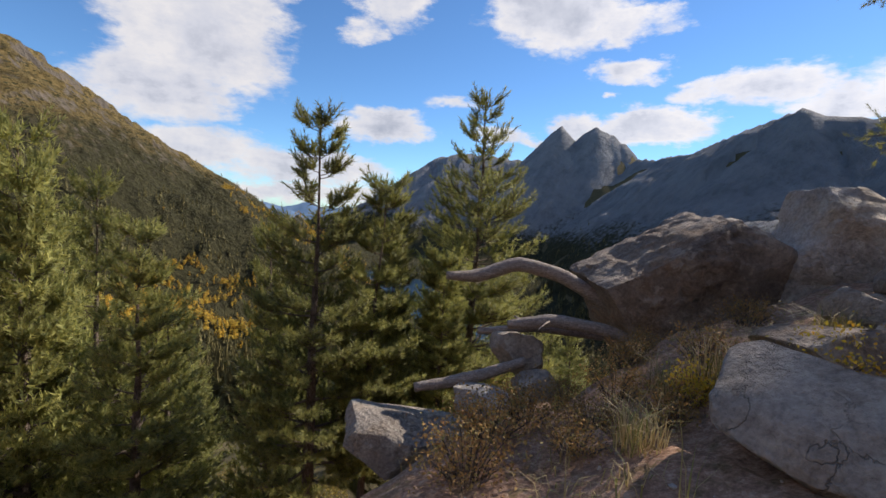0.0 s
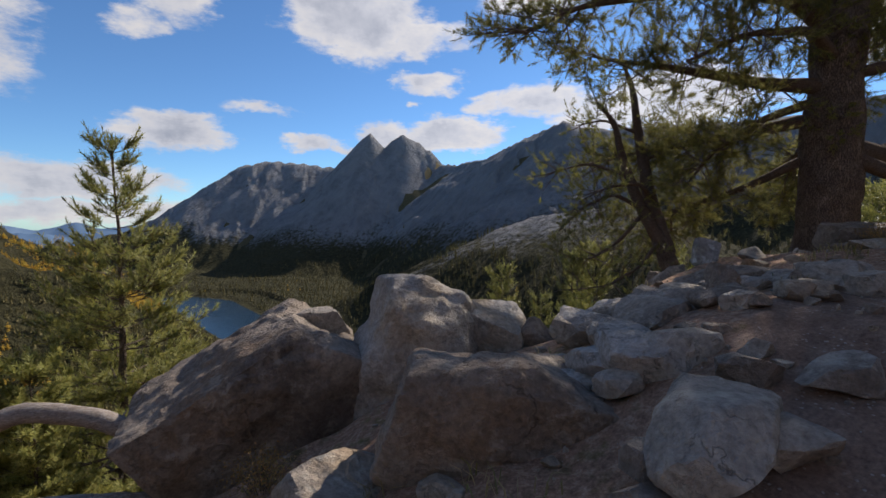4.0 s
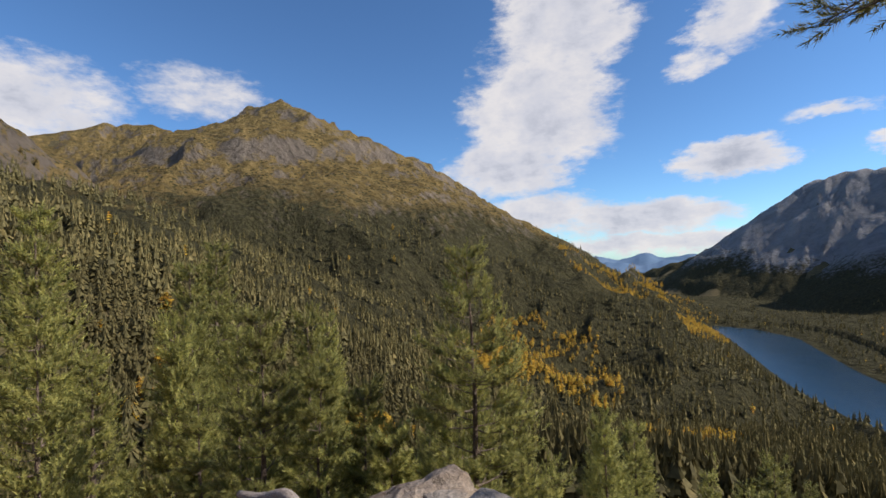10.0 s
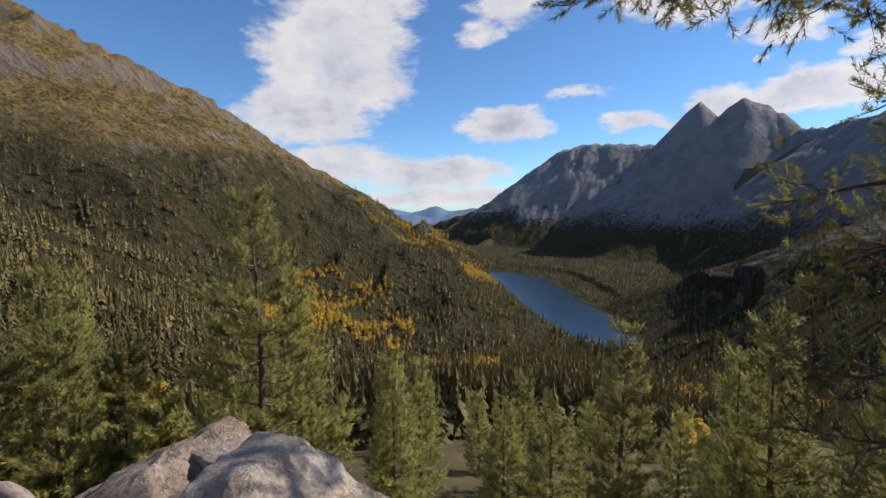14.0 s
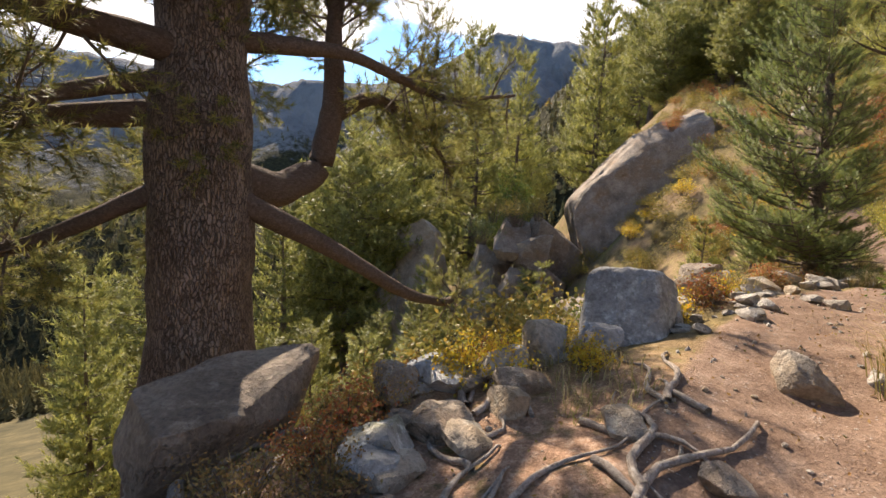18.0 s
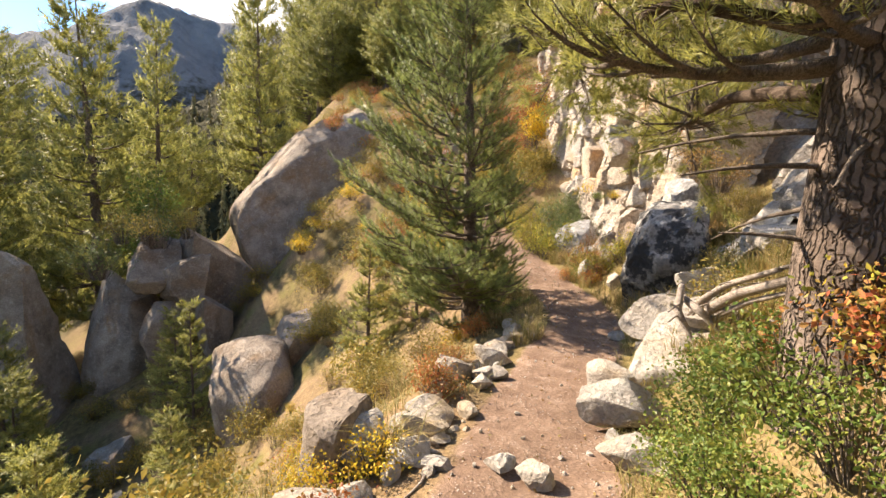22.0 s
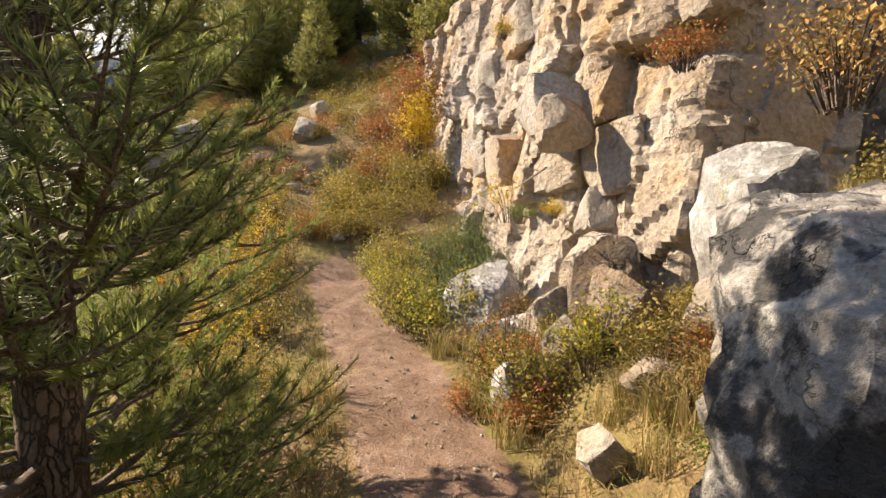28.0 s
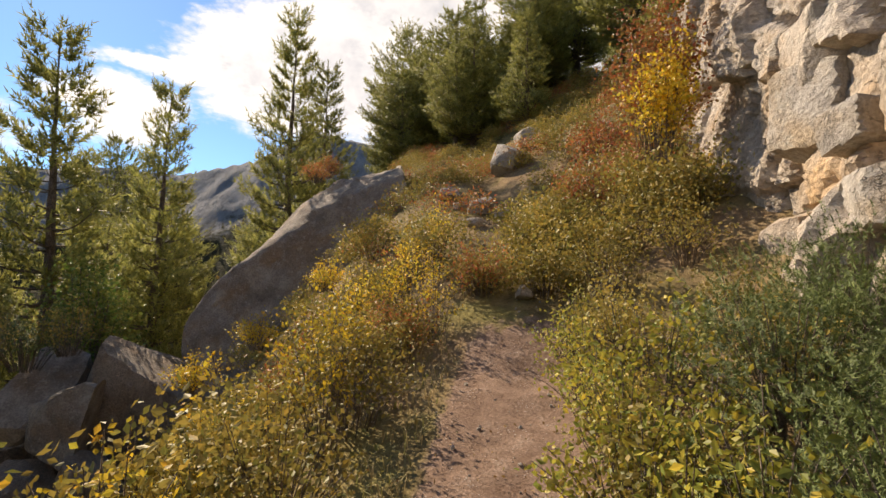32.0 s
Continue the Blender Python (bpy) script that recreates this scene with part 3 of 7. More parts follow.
def far_height(x, y):
    d0 = np.hypot(x - VX, y - VY)
    p3 = np.stack([x, y, np.zeros_like(x)], 1)
    sd = lake_distance(x, y)
    drop = np.interp(d0, [0, 8, 16, 30, 60, 120, 250, 400, 560, 5000], [0, -3, -9, -17, -31, -55, -98, -135, -168, -172])
    valley = np.where(d0 < 620, VZ - 3 + drop, LAKE_Z + 3)
    valley = np.where(sd < 70, np.minimum(valley, LAKE_Z + 0.9 + 0.13 * sd), np.maximum(valley, LAKE_Z + 10))
    h = valley + (fbm(p3 / 60.0, 3, 3) - 0.5) * np.clip(d0 / 60.0, 0, 1) * 14 * np.clip(sd / 120.0, 0, 1)
    soft = fbm(p3 / 240.0, 4, 11, 0.55, True) - 0.55
    jag = fbm(p3 / 85.0, 5, 23, 0.66, True) - 0.6
    for pts, slope, amp in RIDGES:
        P = [polar(*q) for q in pts]
        top, way, off = np.full_like(x, -1e9), np.zeros_like(x), np.zeros_like(x)
        run = 0.0
        for a, b in zip(P, P[1:]):
            dx, dy = b[0] - a[0], b[1] - a[1]
            length = math.hypot(dx, dy)
            t = np.clip(((x - a[0]) * dx + (y - a[1]) * dy) / (dx * dx + dy * dy), 0, 1)
            dist = np.hypot(x - a[0] - t * dx, y - a[1] - t * dy)
            hh = a[2] + t * (b[2] - a[2]) - slope * dist * (1.12 - 0.12 * np.clip(dist / 500.0, 0, 2))
            more = hh > top
            top, way, off = np.where(more, hh, top), np.where(more, run + t * length, way), np.where(more, dist, off)
            run += length
        # ribs and gullies run down the flanks
        m = top + 1.8 * amp > h
        if m.any():
            so, ja, di = soft[m], jag[m], off[m]
            rib = fbm(np.stack([way[m] / 95.0 + 0.8 * so, di / 420.0, np.full_like(di, amp)], 1), 4, 31, 0.6, True) - 0.6
            tm = top[m] + rib * amp * 1.5 * np.clip(di / 60.0, 0.1, 1) + so * 1.2 * amp * np.clip(di / 130.0, 0, 1) + ja * amp * 0.45 * np.clip(di / 40.0, 0.4, 1)
            h[m] = np.maximum(h[m], np.where(sd[m] < 110, np.minimum(tm, LAKE_Z + 1.0 + np.maximum(sd[m], -40) * 0.45), tm))
    return h


def near_height(x, y):
    s, zp, wide, u = trail_frame(x, y)
    p3 = np.stack([x, y, np.zeros_like(x)], 1)
    # valley side: a gently falling shelf, then a steep drop into the gully
    sl = np.maximum(s - 0.45, 0)
    zl = zp - np.interp(u, [2.4, 3.4, 5.0, 6.0], [0.17, 0.29, 0.29, 0.17]) * np.minimum(sl, wide) - 0.95 * np.maximum(sl - wide, 0)
    gully = -3.6 + 0.16 * np.maximum(x - 27, 0) + 0.22 * np.maximum(-y - 1.0, 0) - 0.5 * np.clip(y - 1, 0, 8)
    floor = np.where(x > 11, gully - 6.0 * np.clip((17 - x) / 6.0, 0, 1), -80.0)
    q = np.clip(0.5 + (zl - floor) / 3.0, 0, 1)
    zl = zl * q + floor * (1 - q) + 0.75 * q * (1 - q)
    # hill side: a verge, then a bank that steepens along the way
    sr = np.maximum(-s - 0.45, 0)
    bank = np.interp(u, [0, 5, 8, 9.5, 11, 13, 14.5, 16, 17, 18.5, 20], [0.16, 0.16, 0.2, 0.32, 0.6, 0.74, 0.6, 0.3, 0.42, 0.75, 0.75])
    zr = zp + bank * np.minimum(sr, 7) * np.clip(sr / 0.8, 0.25, 1) + 0.55 * np.maximum(sr - 7, 0)
    zr = zr + np.interp(u, [8.6, 9.4, 10.7, 11.3], [0, 0.95, 0.95, 0]) * smoothstep(sr, 0.1, 1.25)
    h = np.where(s > 0, zl, zr)
    lump = (fbm(p3 / 1.7, 4, 41) - 0.5) * 0.5 * np.clip((np.abs(s) - 0.3) / 0.8, 0, 1) + (fbm(p3 / 0.4, 3, 45) - 0.5) * 0.09
    return h + lump, s


def height(x, y):
    x, y = np.atleast_1d(np.asarray(x, float)), np.atleast_1d(np.asarray(y, float))
    hn, s = near_height(x, y)
    d = np.hypot(x - 12, y + 1)
    left = smoothstep(s, 6.0, 16.0)
    k = np.maximum(smoothstep(d, 40, 75), left * np.where(x < 14, 1.0, smoothstep(y, 8, 22)))
    far = k > 0
    if far.any():
        hn[far] = hn[far] * (1 - k[far]) + far_height(x[far], y[far]) * k[far]
    return hn, s


def ground_z(x, y):
    return float(height([x], [y])[0][0])


def spread(lo, hi, step, reach, ratio):
    mid = np.arange(lo, hi + 1e-6, step)
    out, d, w = [], step, step
    while out == [] or out[-1] < reach:
        w *= ratio
        out.append((out[-1] if out else 0) + w)
    out = np.array(out)
    return np.concatenate([lo - out[::-1], mid, hi + out])


gx, gy = spread(-2.5, 27.0, 0.11, 4400, 1.075), spread(-9.5, 9.5, 0.11, 4400, 1.075)
X, Y = [a.ravel() for a in np.meshgrid(gx, gy)]
Z, S = height(X, Y)
D0 = np.hypot(X - VX, Y - VY)
Z = np.where(D0 > 210, Z - np.clip((D0 - 210) / 60.0, 0, 1) * 14, Z)
ground = mesh_object("ground", np.stack([X, Y, Z], 1), grid_faces(len(gx), len(gy)), GROUND, attrs={"trodden": (1 - smoothstep(np.abs(S + 0.05), 0.32, 0.75)) * (1 - smoothstep(X, 25.0, 27.0)), "stony": 1 - smoothstep(X, 11.5, 14.0), "wooded": smoothstep(np.maximum(np.where(X < 14, S - 5.5, S - 16), D0 - 45), 0, 8)})
tagged(ground, "stony hillside ground with a trodden dirt path", "ground", kind="structure")

# the mountains all round the valley, one sheet in rings
ring_a = np.radians(np.arange(104, -128.01, -0.21))
ring_d = 195 * (3000 / 195) ** (np.arange(0, 210) / 209.0)
A, D = [a.ravel() for a in np.meshgrid(ring_a, ring_d)]
MX, MY = VX - D * np.sin(A), VY + D * np.cos(A)
MZ = far_height(MX, MY)
AZ = np.degrees(A)
# treeline set low towards the lake: more pale rock in place of haze
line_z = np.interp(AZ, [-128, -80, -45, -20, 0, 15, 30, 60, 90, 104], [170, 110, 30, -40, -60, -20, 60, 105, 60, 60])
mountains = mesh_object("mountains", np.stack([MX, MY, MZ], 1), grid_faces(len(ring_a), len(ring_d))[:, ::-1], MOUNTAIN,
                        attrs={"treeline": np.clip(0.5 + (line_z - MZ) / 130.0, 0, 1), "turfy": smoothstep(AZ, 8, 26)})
tagged(mountains, "steep rocky mountains with golden turf and dark forest", "mountain", kind="structure")

# hills far down the valley, with blue haze painted into their colour
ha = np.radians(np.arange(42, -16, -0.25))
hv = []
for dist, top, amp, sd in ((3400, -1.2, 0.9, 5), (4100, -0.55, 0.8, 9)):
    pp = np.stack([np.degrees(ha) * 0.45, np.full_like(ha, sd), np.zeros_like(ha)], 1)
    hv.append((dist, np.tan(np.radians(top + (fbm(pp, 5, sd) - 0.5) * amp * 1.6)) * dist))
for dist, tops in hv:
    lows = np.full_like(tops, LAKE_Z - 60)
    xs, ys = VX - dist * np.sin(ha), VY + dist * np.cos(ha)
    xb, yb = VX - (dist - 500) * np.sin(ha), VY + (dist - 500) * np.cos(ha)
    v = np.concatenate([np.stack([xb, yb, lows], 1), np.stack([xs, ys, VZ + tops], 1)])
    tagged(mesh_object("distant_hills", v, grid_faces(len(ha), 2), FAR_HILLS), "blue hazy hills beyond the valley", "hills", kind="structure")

# the lake
lx, ly = [a.ravel() for a in np.meshgrid(np.linspace(-330, 230, 30), np.linspace(540, 1260, 40))]
tagged(mesh_object("water", np.stack([lx, ly, np.full_like(lx, LAKE_Z)], 1), grid_faces(30, 40), WATER), "deep blue mountain lake", "lake", kind="structure")

# ---- builders ----
RNG = np.random.default_rng(7)
_ICO = {}


def ico(n):
    if n not in _ICO:
        bm = bmesh.new()
        bmesh.ops.create_icosphere(bm, subdivisions=n, radius=1.0)
        _ICO[n] = (np.array([v.co[:] for v in bm.verts]), np.array([[v.index for v in f.verts] for f in bm.faces]))
        bm.free()
    return _ICO[n]


def turn(yaw, tilt_x=0.0, tilt_y=0.0):
    return np.array(Euler((radians(tilt_x), radians(tilt_y), radians(yaw))).to_matrix())


def rock_verts(size, seed, detail=4, boxy=0.45, cuts=11, rough=0.05, keep=0.5, planes=(), clip=(), soften=0):
    rng = np.random.default_rng(seed)
    p, f = ico(detail)
    p = p / (boxy * np.abs(p).max(1, keepdims=True) + (1 - boxy) * np.ones((len(p), 1)))
    for _ in range(cuts + 4):
        n = rng.normal(size=3)
        n /= np.linalg.norm(n)
        over = p @ n - rng.uniform(keep - 0.04, keep + 0.26)
        p = p - np.outer(np.maximum(over, 0) * 0.97, n)
    p = p / np.maximum(p.max(0), -p.min(0)) * 0.96
    for n, far in planes:
        n = np.asarray(n, float) / np.linalg.norm(n)
        p = p - np.outer(np.maximum(p @ n - far, 0) * 0.97, n)
    d = p / np.linalg.norm(p, axis=1, keepdims=True)
    amp = rough * 2
    s = np.asarray(size, float) / 2
    m = s.mean()
    q = p * s
    for n, far in clip:
        n = np.asarray(n, float) / np.linalg.norm(n)
        q = q - np.outer(np.maximum(q @ n - far, 0) * 0.985, n)
    if soften:
        e = np.concatenate([f[:, [0, 1]], f[:, [1, 2]], f[:, [2, 0]]])
        deg_ = np.bincount(e[:, 0], minlength=len(q))[:, None]
        for _ in range(soften):
            q = 0.4 * q + 0.6 * np.stack([np.bincount(e[:, 0], q[e[:, 1], c], len(q)) for c in range(3)], 1) / deg_
    q = q + d * ((fbm(q / (m * 0.9) + seed, 3, seed) - 0.5) * amp * 1.6 * m)[:, None]
    crag = fbm(q / (m * 0.55) + 3.3 * seed, 3, seed + 4) * 6.0
    q = q + d * ((np.floor(crag) + smoothstep(crag - np.floor(crag), 0.72, 1.0)) / 6.0 - 0.5)[:, None] * (rough * 2.2 * m)
    q = q + d * ((fbm(q / 0.22 + seed, 4, seed + 9, 0.6, True) - 0.6) * min(0.10, 0.6 * rough * m + 0.025))[:, None]
    return q, f


def crisp(me, degrees):
    """Marks the edges between faces that meet at more than this angle as sharp."""
    nl, nf = len(me.loops), len(me.polygons)
    e, nrm = np.empty(nl, dtype=np.int32), np.empty(nf * 3)
    me.loops.foreach_get("edge_index", e)
    me.polygons.foreach_get("normal", nrm)
    order = np.argsort(e, kind="stable")
    fid = np.repeat(np.arange(nf), nl // nf)[order].reshape(-1, 2)
    nrm = nrm.reshape(-1, 3)
    dot = (nrm[fid[:, 0]] * nrm[fid[:, 1]]).sum(1)
    me.attributes.new("sharp_edge", "BOOLEAN", "EDGE").data.foreach_set("value", dot < math.cos(radians(degrees)))


def rock(name, place, size, mat, label, yaw=0, tilt=(0, 0), seed=1, detail=4, boxy=0.45, cuts=11, rough=0.05, keep=0.5, sink=0.15, planes=(), group="", category="rock", clip=(), soften=0):
    """A boulder. place: x, y and the height of its middle, or None for one that rests on the ground."""
    v, f = rock_verts(size, seed, detail, boxy, cuts, rough, keep, planes, clip, soften)
    v = v @ turn(yaw, *tilt).T
    x, y, z = place
    if z is None:
        z = ground_z(x, y) - v[:, 2].min() - sink * size[2]
    ob = mesh_object(name, v, f, mat)
    crisp(ob.data, 42.0 if soften else 24.0)
    ob.location = (x, y, z)
    return tagged(ob, label, category, group)


def tube(points, radii, sides=8, wobble=0.0, seed=0):
    """A tapered limb along a line of places, as vertices and faces."""
    pts = np.asarray(points, float)
    rad = np.interp(np.linspace(0, 1, len(pts)), np.linspace(0, 1, len(radii)), radii)
    t = np.gradient(pts, axis=0)
    t /= np.linalg.norm(t, axis=1, keepdims=True) + 1e-9
    ref = np.where(np.abs(t[:, 2:3]) > 0.9, np.array([[1.0, 0, 0]]), np.array([[0, 0, 1.0]]))
    a = np.cross(t, ref)
    a /= np.linalg.norm(a, axis=1, keepdims=True) + 1e-9
    b = np.cross(t, a)
    ang = np.linspace(0, 2 * np.pi, sides, endpoint=False)
    ring = a[:, None, :] * np.cos(ang)[None, :, None] + b[:, None, :] * np.sin(ang)[None, :, None]
    r = rad[:, None, None]
    v = (pts[:, None, :] + ring * r).reshape(-1, 3)
    if wobble:
        n = ring.reshape(-1, 3)
        v = v + n * ((fbm(v / (wobble * 4) + seed, 3, seed) - 0.5) * wobble)[:, None]
    i = np.arange(len(pts) * sides).reshape(len(pts), sides)
    j = np.roll(i, -1, 1)
    f = np.stack([i[:-1].ravel(), j[:-1].ravel(), j[1:].ravel(), i[1:].ravel()], 1)
    return v, f


def merge(pieces):
    vs, fs, n = [], [], 0
    for v, f in pieces:
        vs.append(v)
        fs.append(np.asarray(f) + n)
        n += len(v)
    return np.concatenate(vs), np.concatenate(fs)


def bezier(a, b, c, n=7):
    t = np.linspace(0, 1, n)[:, None]
    a, b, c = np.asarray(a, float), np.asarray(b, float), np.asarray(c, float)
    return a * (1 - t) ** 2 + 2 * b * t * (1 - t) + c * t ** 2


def needles(bases, ways, length, count, needle, width, rng):
    """Bottle-brush sprays of needles: one thin triangle a needle. bases, ways: (n, 3)."""
    n = len(bases)
    w = ways / (np.linalg.norm(ways, axis=1, keepdims=True) + 1e-9)
    ref = np.where(np.abs(w[:, 2:3]) > 0.9, np.array([[1.0, 0, 0]]), np.array([[0, 0, 1.0]]))
    a = np.cross(w, ref)
    a /= np.linalg.norm(a, axis=1, keepdims=True)
    b = np.cross(w, a)
    u = rng.uniform(0, 1, (n, count, 1))
    ang = rng.uniform(0, 2 * np.pi, (n, count, 1))
    out = a[:, None] * np.cos(ang) + b[:, None] * np.sin(ang)
    lead = rng.uniform(0.3, 0.95, (n, count, 1)) + 0.9 * (u > 0.86)
    d = w[:, None] * lead + out
    d /= np.linalg.norm(d, axis=2, keepdims=True)
    length = np.broadcast_to(np.asarray(length, float).reshape(-1, 1, 1), (n, 1, 1))
    root = bases[:, None] + w[:, None] * u * length
    side = np.cross(d, w[:, None] + 0.01)
    side /= np.linalg.norm(side, axis=2, keepdims=True) + 1e-9
    ln = needle * rng.uniform(0.7, 1.25, (n, count, 1))
    tip = root + d * ln
    v = np.stack([root - side * width, root + side * width, tip], 2).reshape(-1, 3)
    return v, np.arange(len(v)).reshape(-1, 3)


def crown_profile(k, shape):
    """How wide the crown is at the share k of its height."""
    if shape == "spire":
        return (1 - k) ** 0.62 * (0.55 + 0.45 * min(1, k * 5 + 0.4))
    if shape == "column":
        return min(1.0, (1 - k) * 2.2) ** 0.7 * (0.7 + 0.3 * min(1, k * 4))
    return math.sin(math.pi * min(1, 0.12 + k * 0.88)) ** 0.6


PINES = {}


def pine(name, place, tall, wide, label, start=0.12, trunk=0.12, seed=1, shape="spire", whorls=16, per=5, sprays=9, count=14, needle=0.09, width=0.008, spray=0.2, rise=0.45, mat=None, bark=None, lean=(0, 0), dead=0, key=None, yaw=0, group="", size=1.0, twigs=True, girth=None, gap=0.55, shy=(0, 0)):
    """A conifer: trunk, branches and a crown of needle sprays."""
    if key and key in PINES:
        return copy_thing(PINES[key], Matrix.Translation(place) @ Matrix.Rotation(radians(yaw), 4, "Z") @ Matrix.Diagonal((girth or size, girth or size, size, 1)))
    rng = np.random.default_rng(seed)
    root = new(name)
    n = 14
    k = np.linspace(0, 1, n)
    bend = (rng.normal(size=(n, 2)) * 0.012 * tall).cumsum(0) * 0.25
    line = np.stack([lean[0] * k ** 1.2 + bend[:, 0] * k, lean[1] * k ** 1.2 + bend[:, 1] * k, k * tall - 0.25 * (k == 0)], 1)
    tv, tf = tube(line, [trunk * 1.5, trunk * 1.05, trunk * 0.9, trunk * 0.7, trunk * 0.45, trunk * 0.22, 0.012], 10, trunk * 0.35, seed)
    mesh_object("trunk", tv, tf, bark or BARK, root)
    wood, bases, ways, lens = [], [], [], []
    for i in range(whorls):
        kk = (i + rng.uniform(-0.3, 0.3)) / (whorls - 1)
        kk = min(max(kk, 0), 1)
        h = start + (1 - start) * kk * 0.985
        reach = wide / 2 * crown_profile(kk, shape)
        spin = rng.uniform(0, 6.28)
        m = max(3, int(per * (0.6 + 0.5 * (1 - kk))))
        for j in range(m):
            a = spin + 6.283 * j / m + rng.uniform(-0.35, 0.35)
            ln = max(1.2 * spray, reach * rng.uniform(0.6, 1.15))
            ln *= 1 - max(0.0, math.cos(a) * shy[0] + math.sin(a) * shy[1])
            out = np.array([math.cos(a), math.sin(a), 0])
            hj = min(0.995, h + rng.uniform(-0.4, 0.4) * (1 - start) / whorls)
            centre = np.array([np.interp(hj, k, line[:, c]) for c in range(3)])
            lift = rise * (0.3 + 1.1 * kk)
            mid = centre + out * ln * 0.6 + np.array([0, 0, ln * (lift * 0.25 - 0.1)])
            end = centre + out * ln * 0.96 + np.array([0, 0, ln * (lift + 0.06)])
            br = bezier(centre, mid, end, 7)
            r0 = trunk * 0.34 * (1 - 0.75 * kk) * min(1.0, ln / (wide * 0.35))
            wood.append(tube(br, [max(r0, 0.008), 0.005], 5 if twigs else 3))
            # side branches on both hands, and shoots along them all that turn up towards their tips
            side = np.array([-math.sin(a), math.cos(a), 0.0])
            axes = [(br, 0.38)]
            nl = 2 + int(sprays * (ln / (wide / 2)) ** 0.8 * rng.uniform(0.8, 1.2))
            for q in range(nl):
                t0 = 0.22 + 0.66 * (q + rng.uniform(0, 1)) / nl
                p0 = np.array([np.interp(t0, np.linspace(0, 1, 7), br[:, c]) for c in range(3)])
                hand = (1 if q % 2 else -1) * rng.uniform(0.45, 1.0)
                w = out * 0.75 + side * hand + np.array([0, 0, rng.uniform(-0.05, 0.3) + lift * 0.3])
                reach2 = ln * rng.uniform(0.26, 0.46) * (1.15 - 0.55 * t0)
                p2 = p0 + w / np.linalg.norm(w) * reach2
                lat = bezier(p0, (p0 + p2) / 2 - [0, 0, 0.08 * reach2], p2 + [0, 0, 0.12 * reach2], 4)
                axes.append((lat, 0.2))
                if twigs:
                    wood.append(tube(lat, [max(r0 * 0.4, 0.006), 0.004], 4))
            for axis, since in axes:
                span = np.linalg.norm(axis[-1] - axis[0])
                m2 = max(2, int(span * (1 - since) / (spray * gap) + 1))
                tt = since + (1 - since) * (np.arange(m2) + rng.uniform(0, 1, m2)) / m2
                tt[-1] = 1.0
                u_ = np.linspace(0, 1, len(axis))
                pos = np.stack([np.interp(tt, u_, axis[:, c]) for c in range(3)], 1)
                along = np.stack([np.interp(tt, u_, np.gradient(axis[:, c])) for c in range(3)], 1)
                along /= np.linalg.norm(along, axis=1, keepdims=True) + 1e-9
                hand = np.where(np.arange(m2) % 2, 1.0, -1.0)[:, None] * rng.uniform(0.2, 1.0, (m2, 1))
                way = along * 0.8 + side * hand * 0.6 + rng.normal(size=(m2, 3)) * 0.2 + np.array([0, 0, 0.55])
                way[-1] = along[-1] + [0, 0, 0.35]
                way /= np.linalg.norm(way, axis=1, keepdims=True)
                size_ = spray * rng.uniform(0.6, 1.2, m2)
                if twigs:
                    for p0, o in zip(pos, way * size_[:, None]):
                        wood.append(tube(np.stack([p0, p0 + o * 0.9]), [0.005, 0.003], 3))
                bases.append(pos)
                ways.append(way)
                lens.append(size_)
    tipn = 4
    bases.append(np.stack([line[-1] - [0, 0, spray * 0.4 * q] for q in range(tipn)]))
    ways.append(np.tile([[0.0, 0.02, 1.0]], (tipn, 1)))
    lens.append(np.full(tipn, spray))
    for i in range(dead):
        kk = rng.uniform(0.08, max(start, 0.2))
        c = np.array([np.interp(kk, k, line[:, j]) for j in range(3)])
        a = rng.uniform(0, 6.28)
        ln = rng.uniform(0.3, 0.9) * wide * 0.35
        e = c + np.array([math.cos(a) * ln, math.sin(a) * ln, rng.uniform(-0.25, 0.15) * ln])
        wood.append(tube(bezier(c, (c + e) / 2 + [0, 0, 0.08 * ln], e, 5), [0.018, 0.004], 4))
    wv, wf = merge(wood)
    tagged(mesh_object("branchwork", wv, wf, TWIG, root), kind="stuff")
    nv, nf = needles(np.concatenate(bases), np.concatenate(ways), np.concatenate(lens), count, needle, width, rng)
    tagged(mesh_object("crown", nv, nf, mat or NEEDLE, root, smooth=False), kind="stuff")
    root.matrix_world = Matrix.Translation(place) @ Matrix.Rotation(radians(yaw), 4, "Z") @ Matrix.Scale(size, 4)
    tagged(root, label, "pine tree", group)
    if key:
        PINES[key] = root
    return root


def leaf_cloud(centres, size, rng, up=0.4):
    """One four-cornered leaf at each place, turned at random and slightly folded."""
    n = len(centres)
    d = rng.normal(size=(n, 3)) + [0, 0, up * 0.3]
    d /= np.linalg.norm(d, axis=1, keepdims=True)
    e = np.cross(d, rng.normal(size=(n, 3)))
    e /= np.linalg.norm(e, axis=1, keepdims=True)
    g = np.cross(d, e)
    s = (size * rng.uniform(0.6, 1.3, (n, 1)))
    v = np.stack([centres - d * s, centres + e * s * 0.62 + g * s * 0.15, centres + d * s, centres - e * s * 0.62 + g * s * 0.15], 1).reshape(-1, 3)
    return v, np.arange(len(v)).reshape(-1, 4)


BUSHES = {}


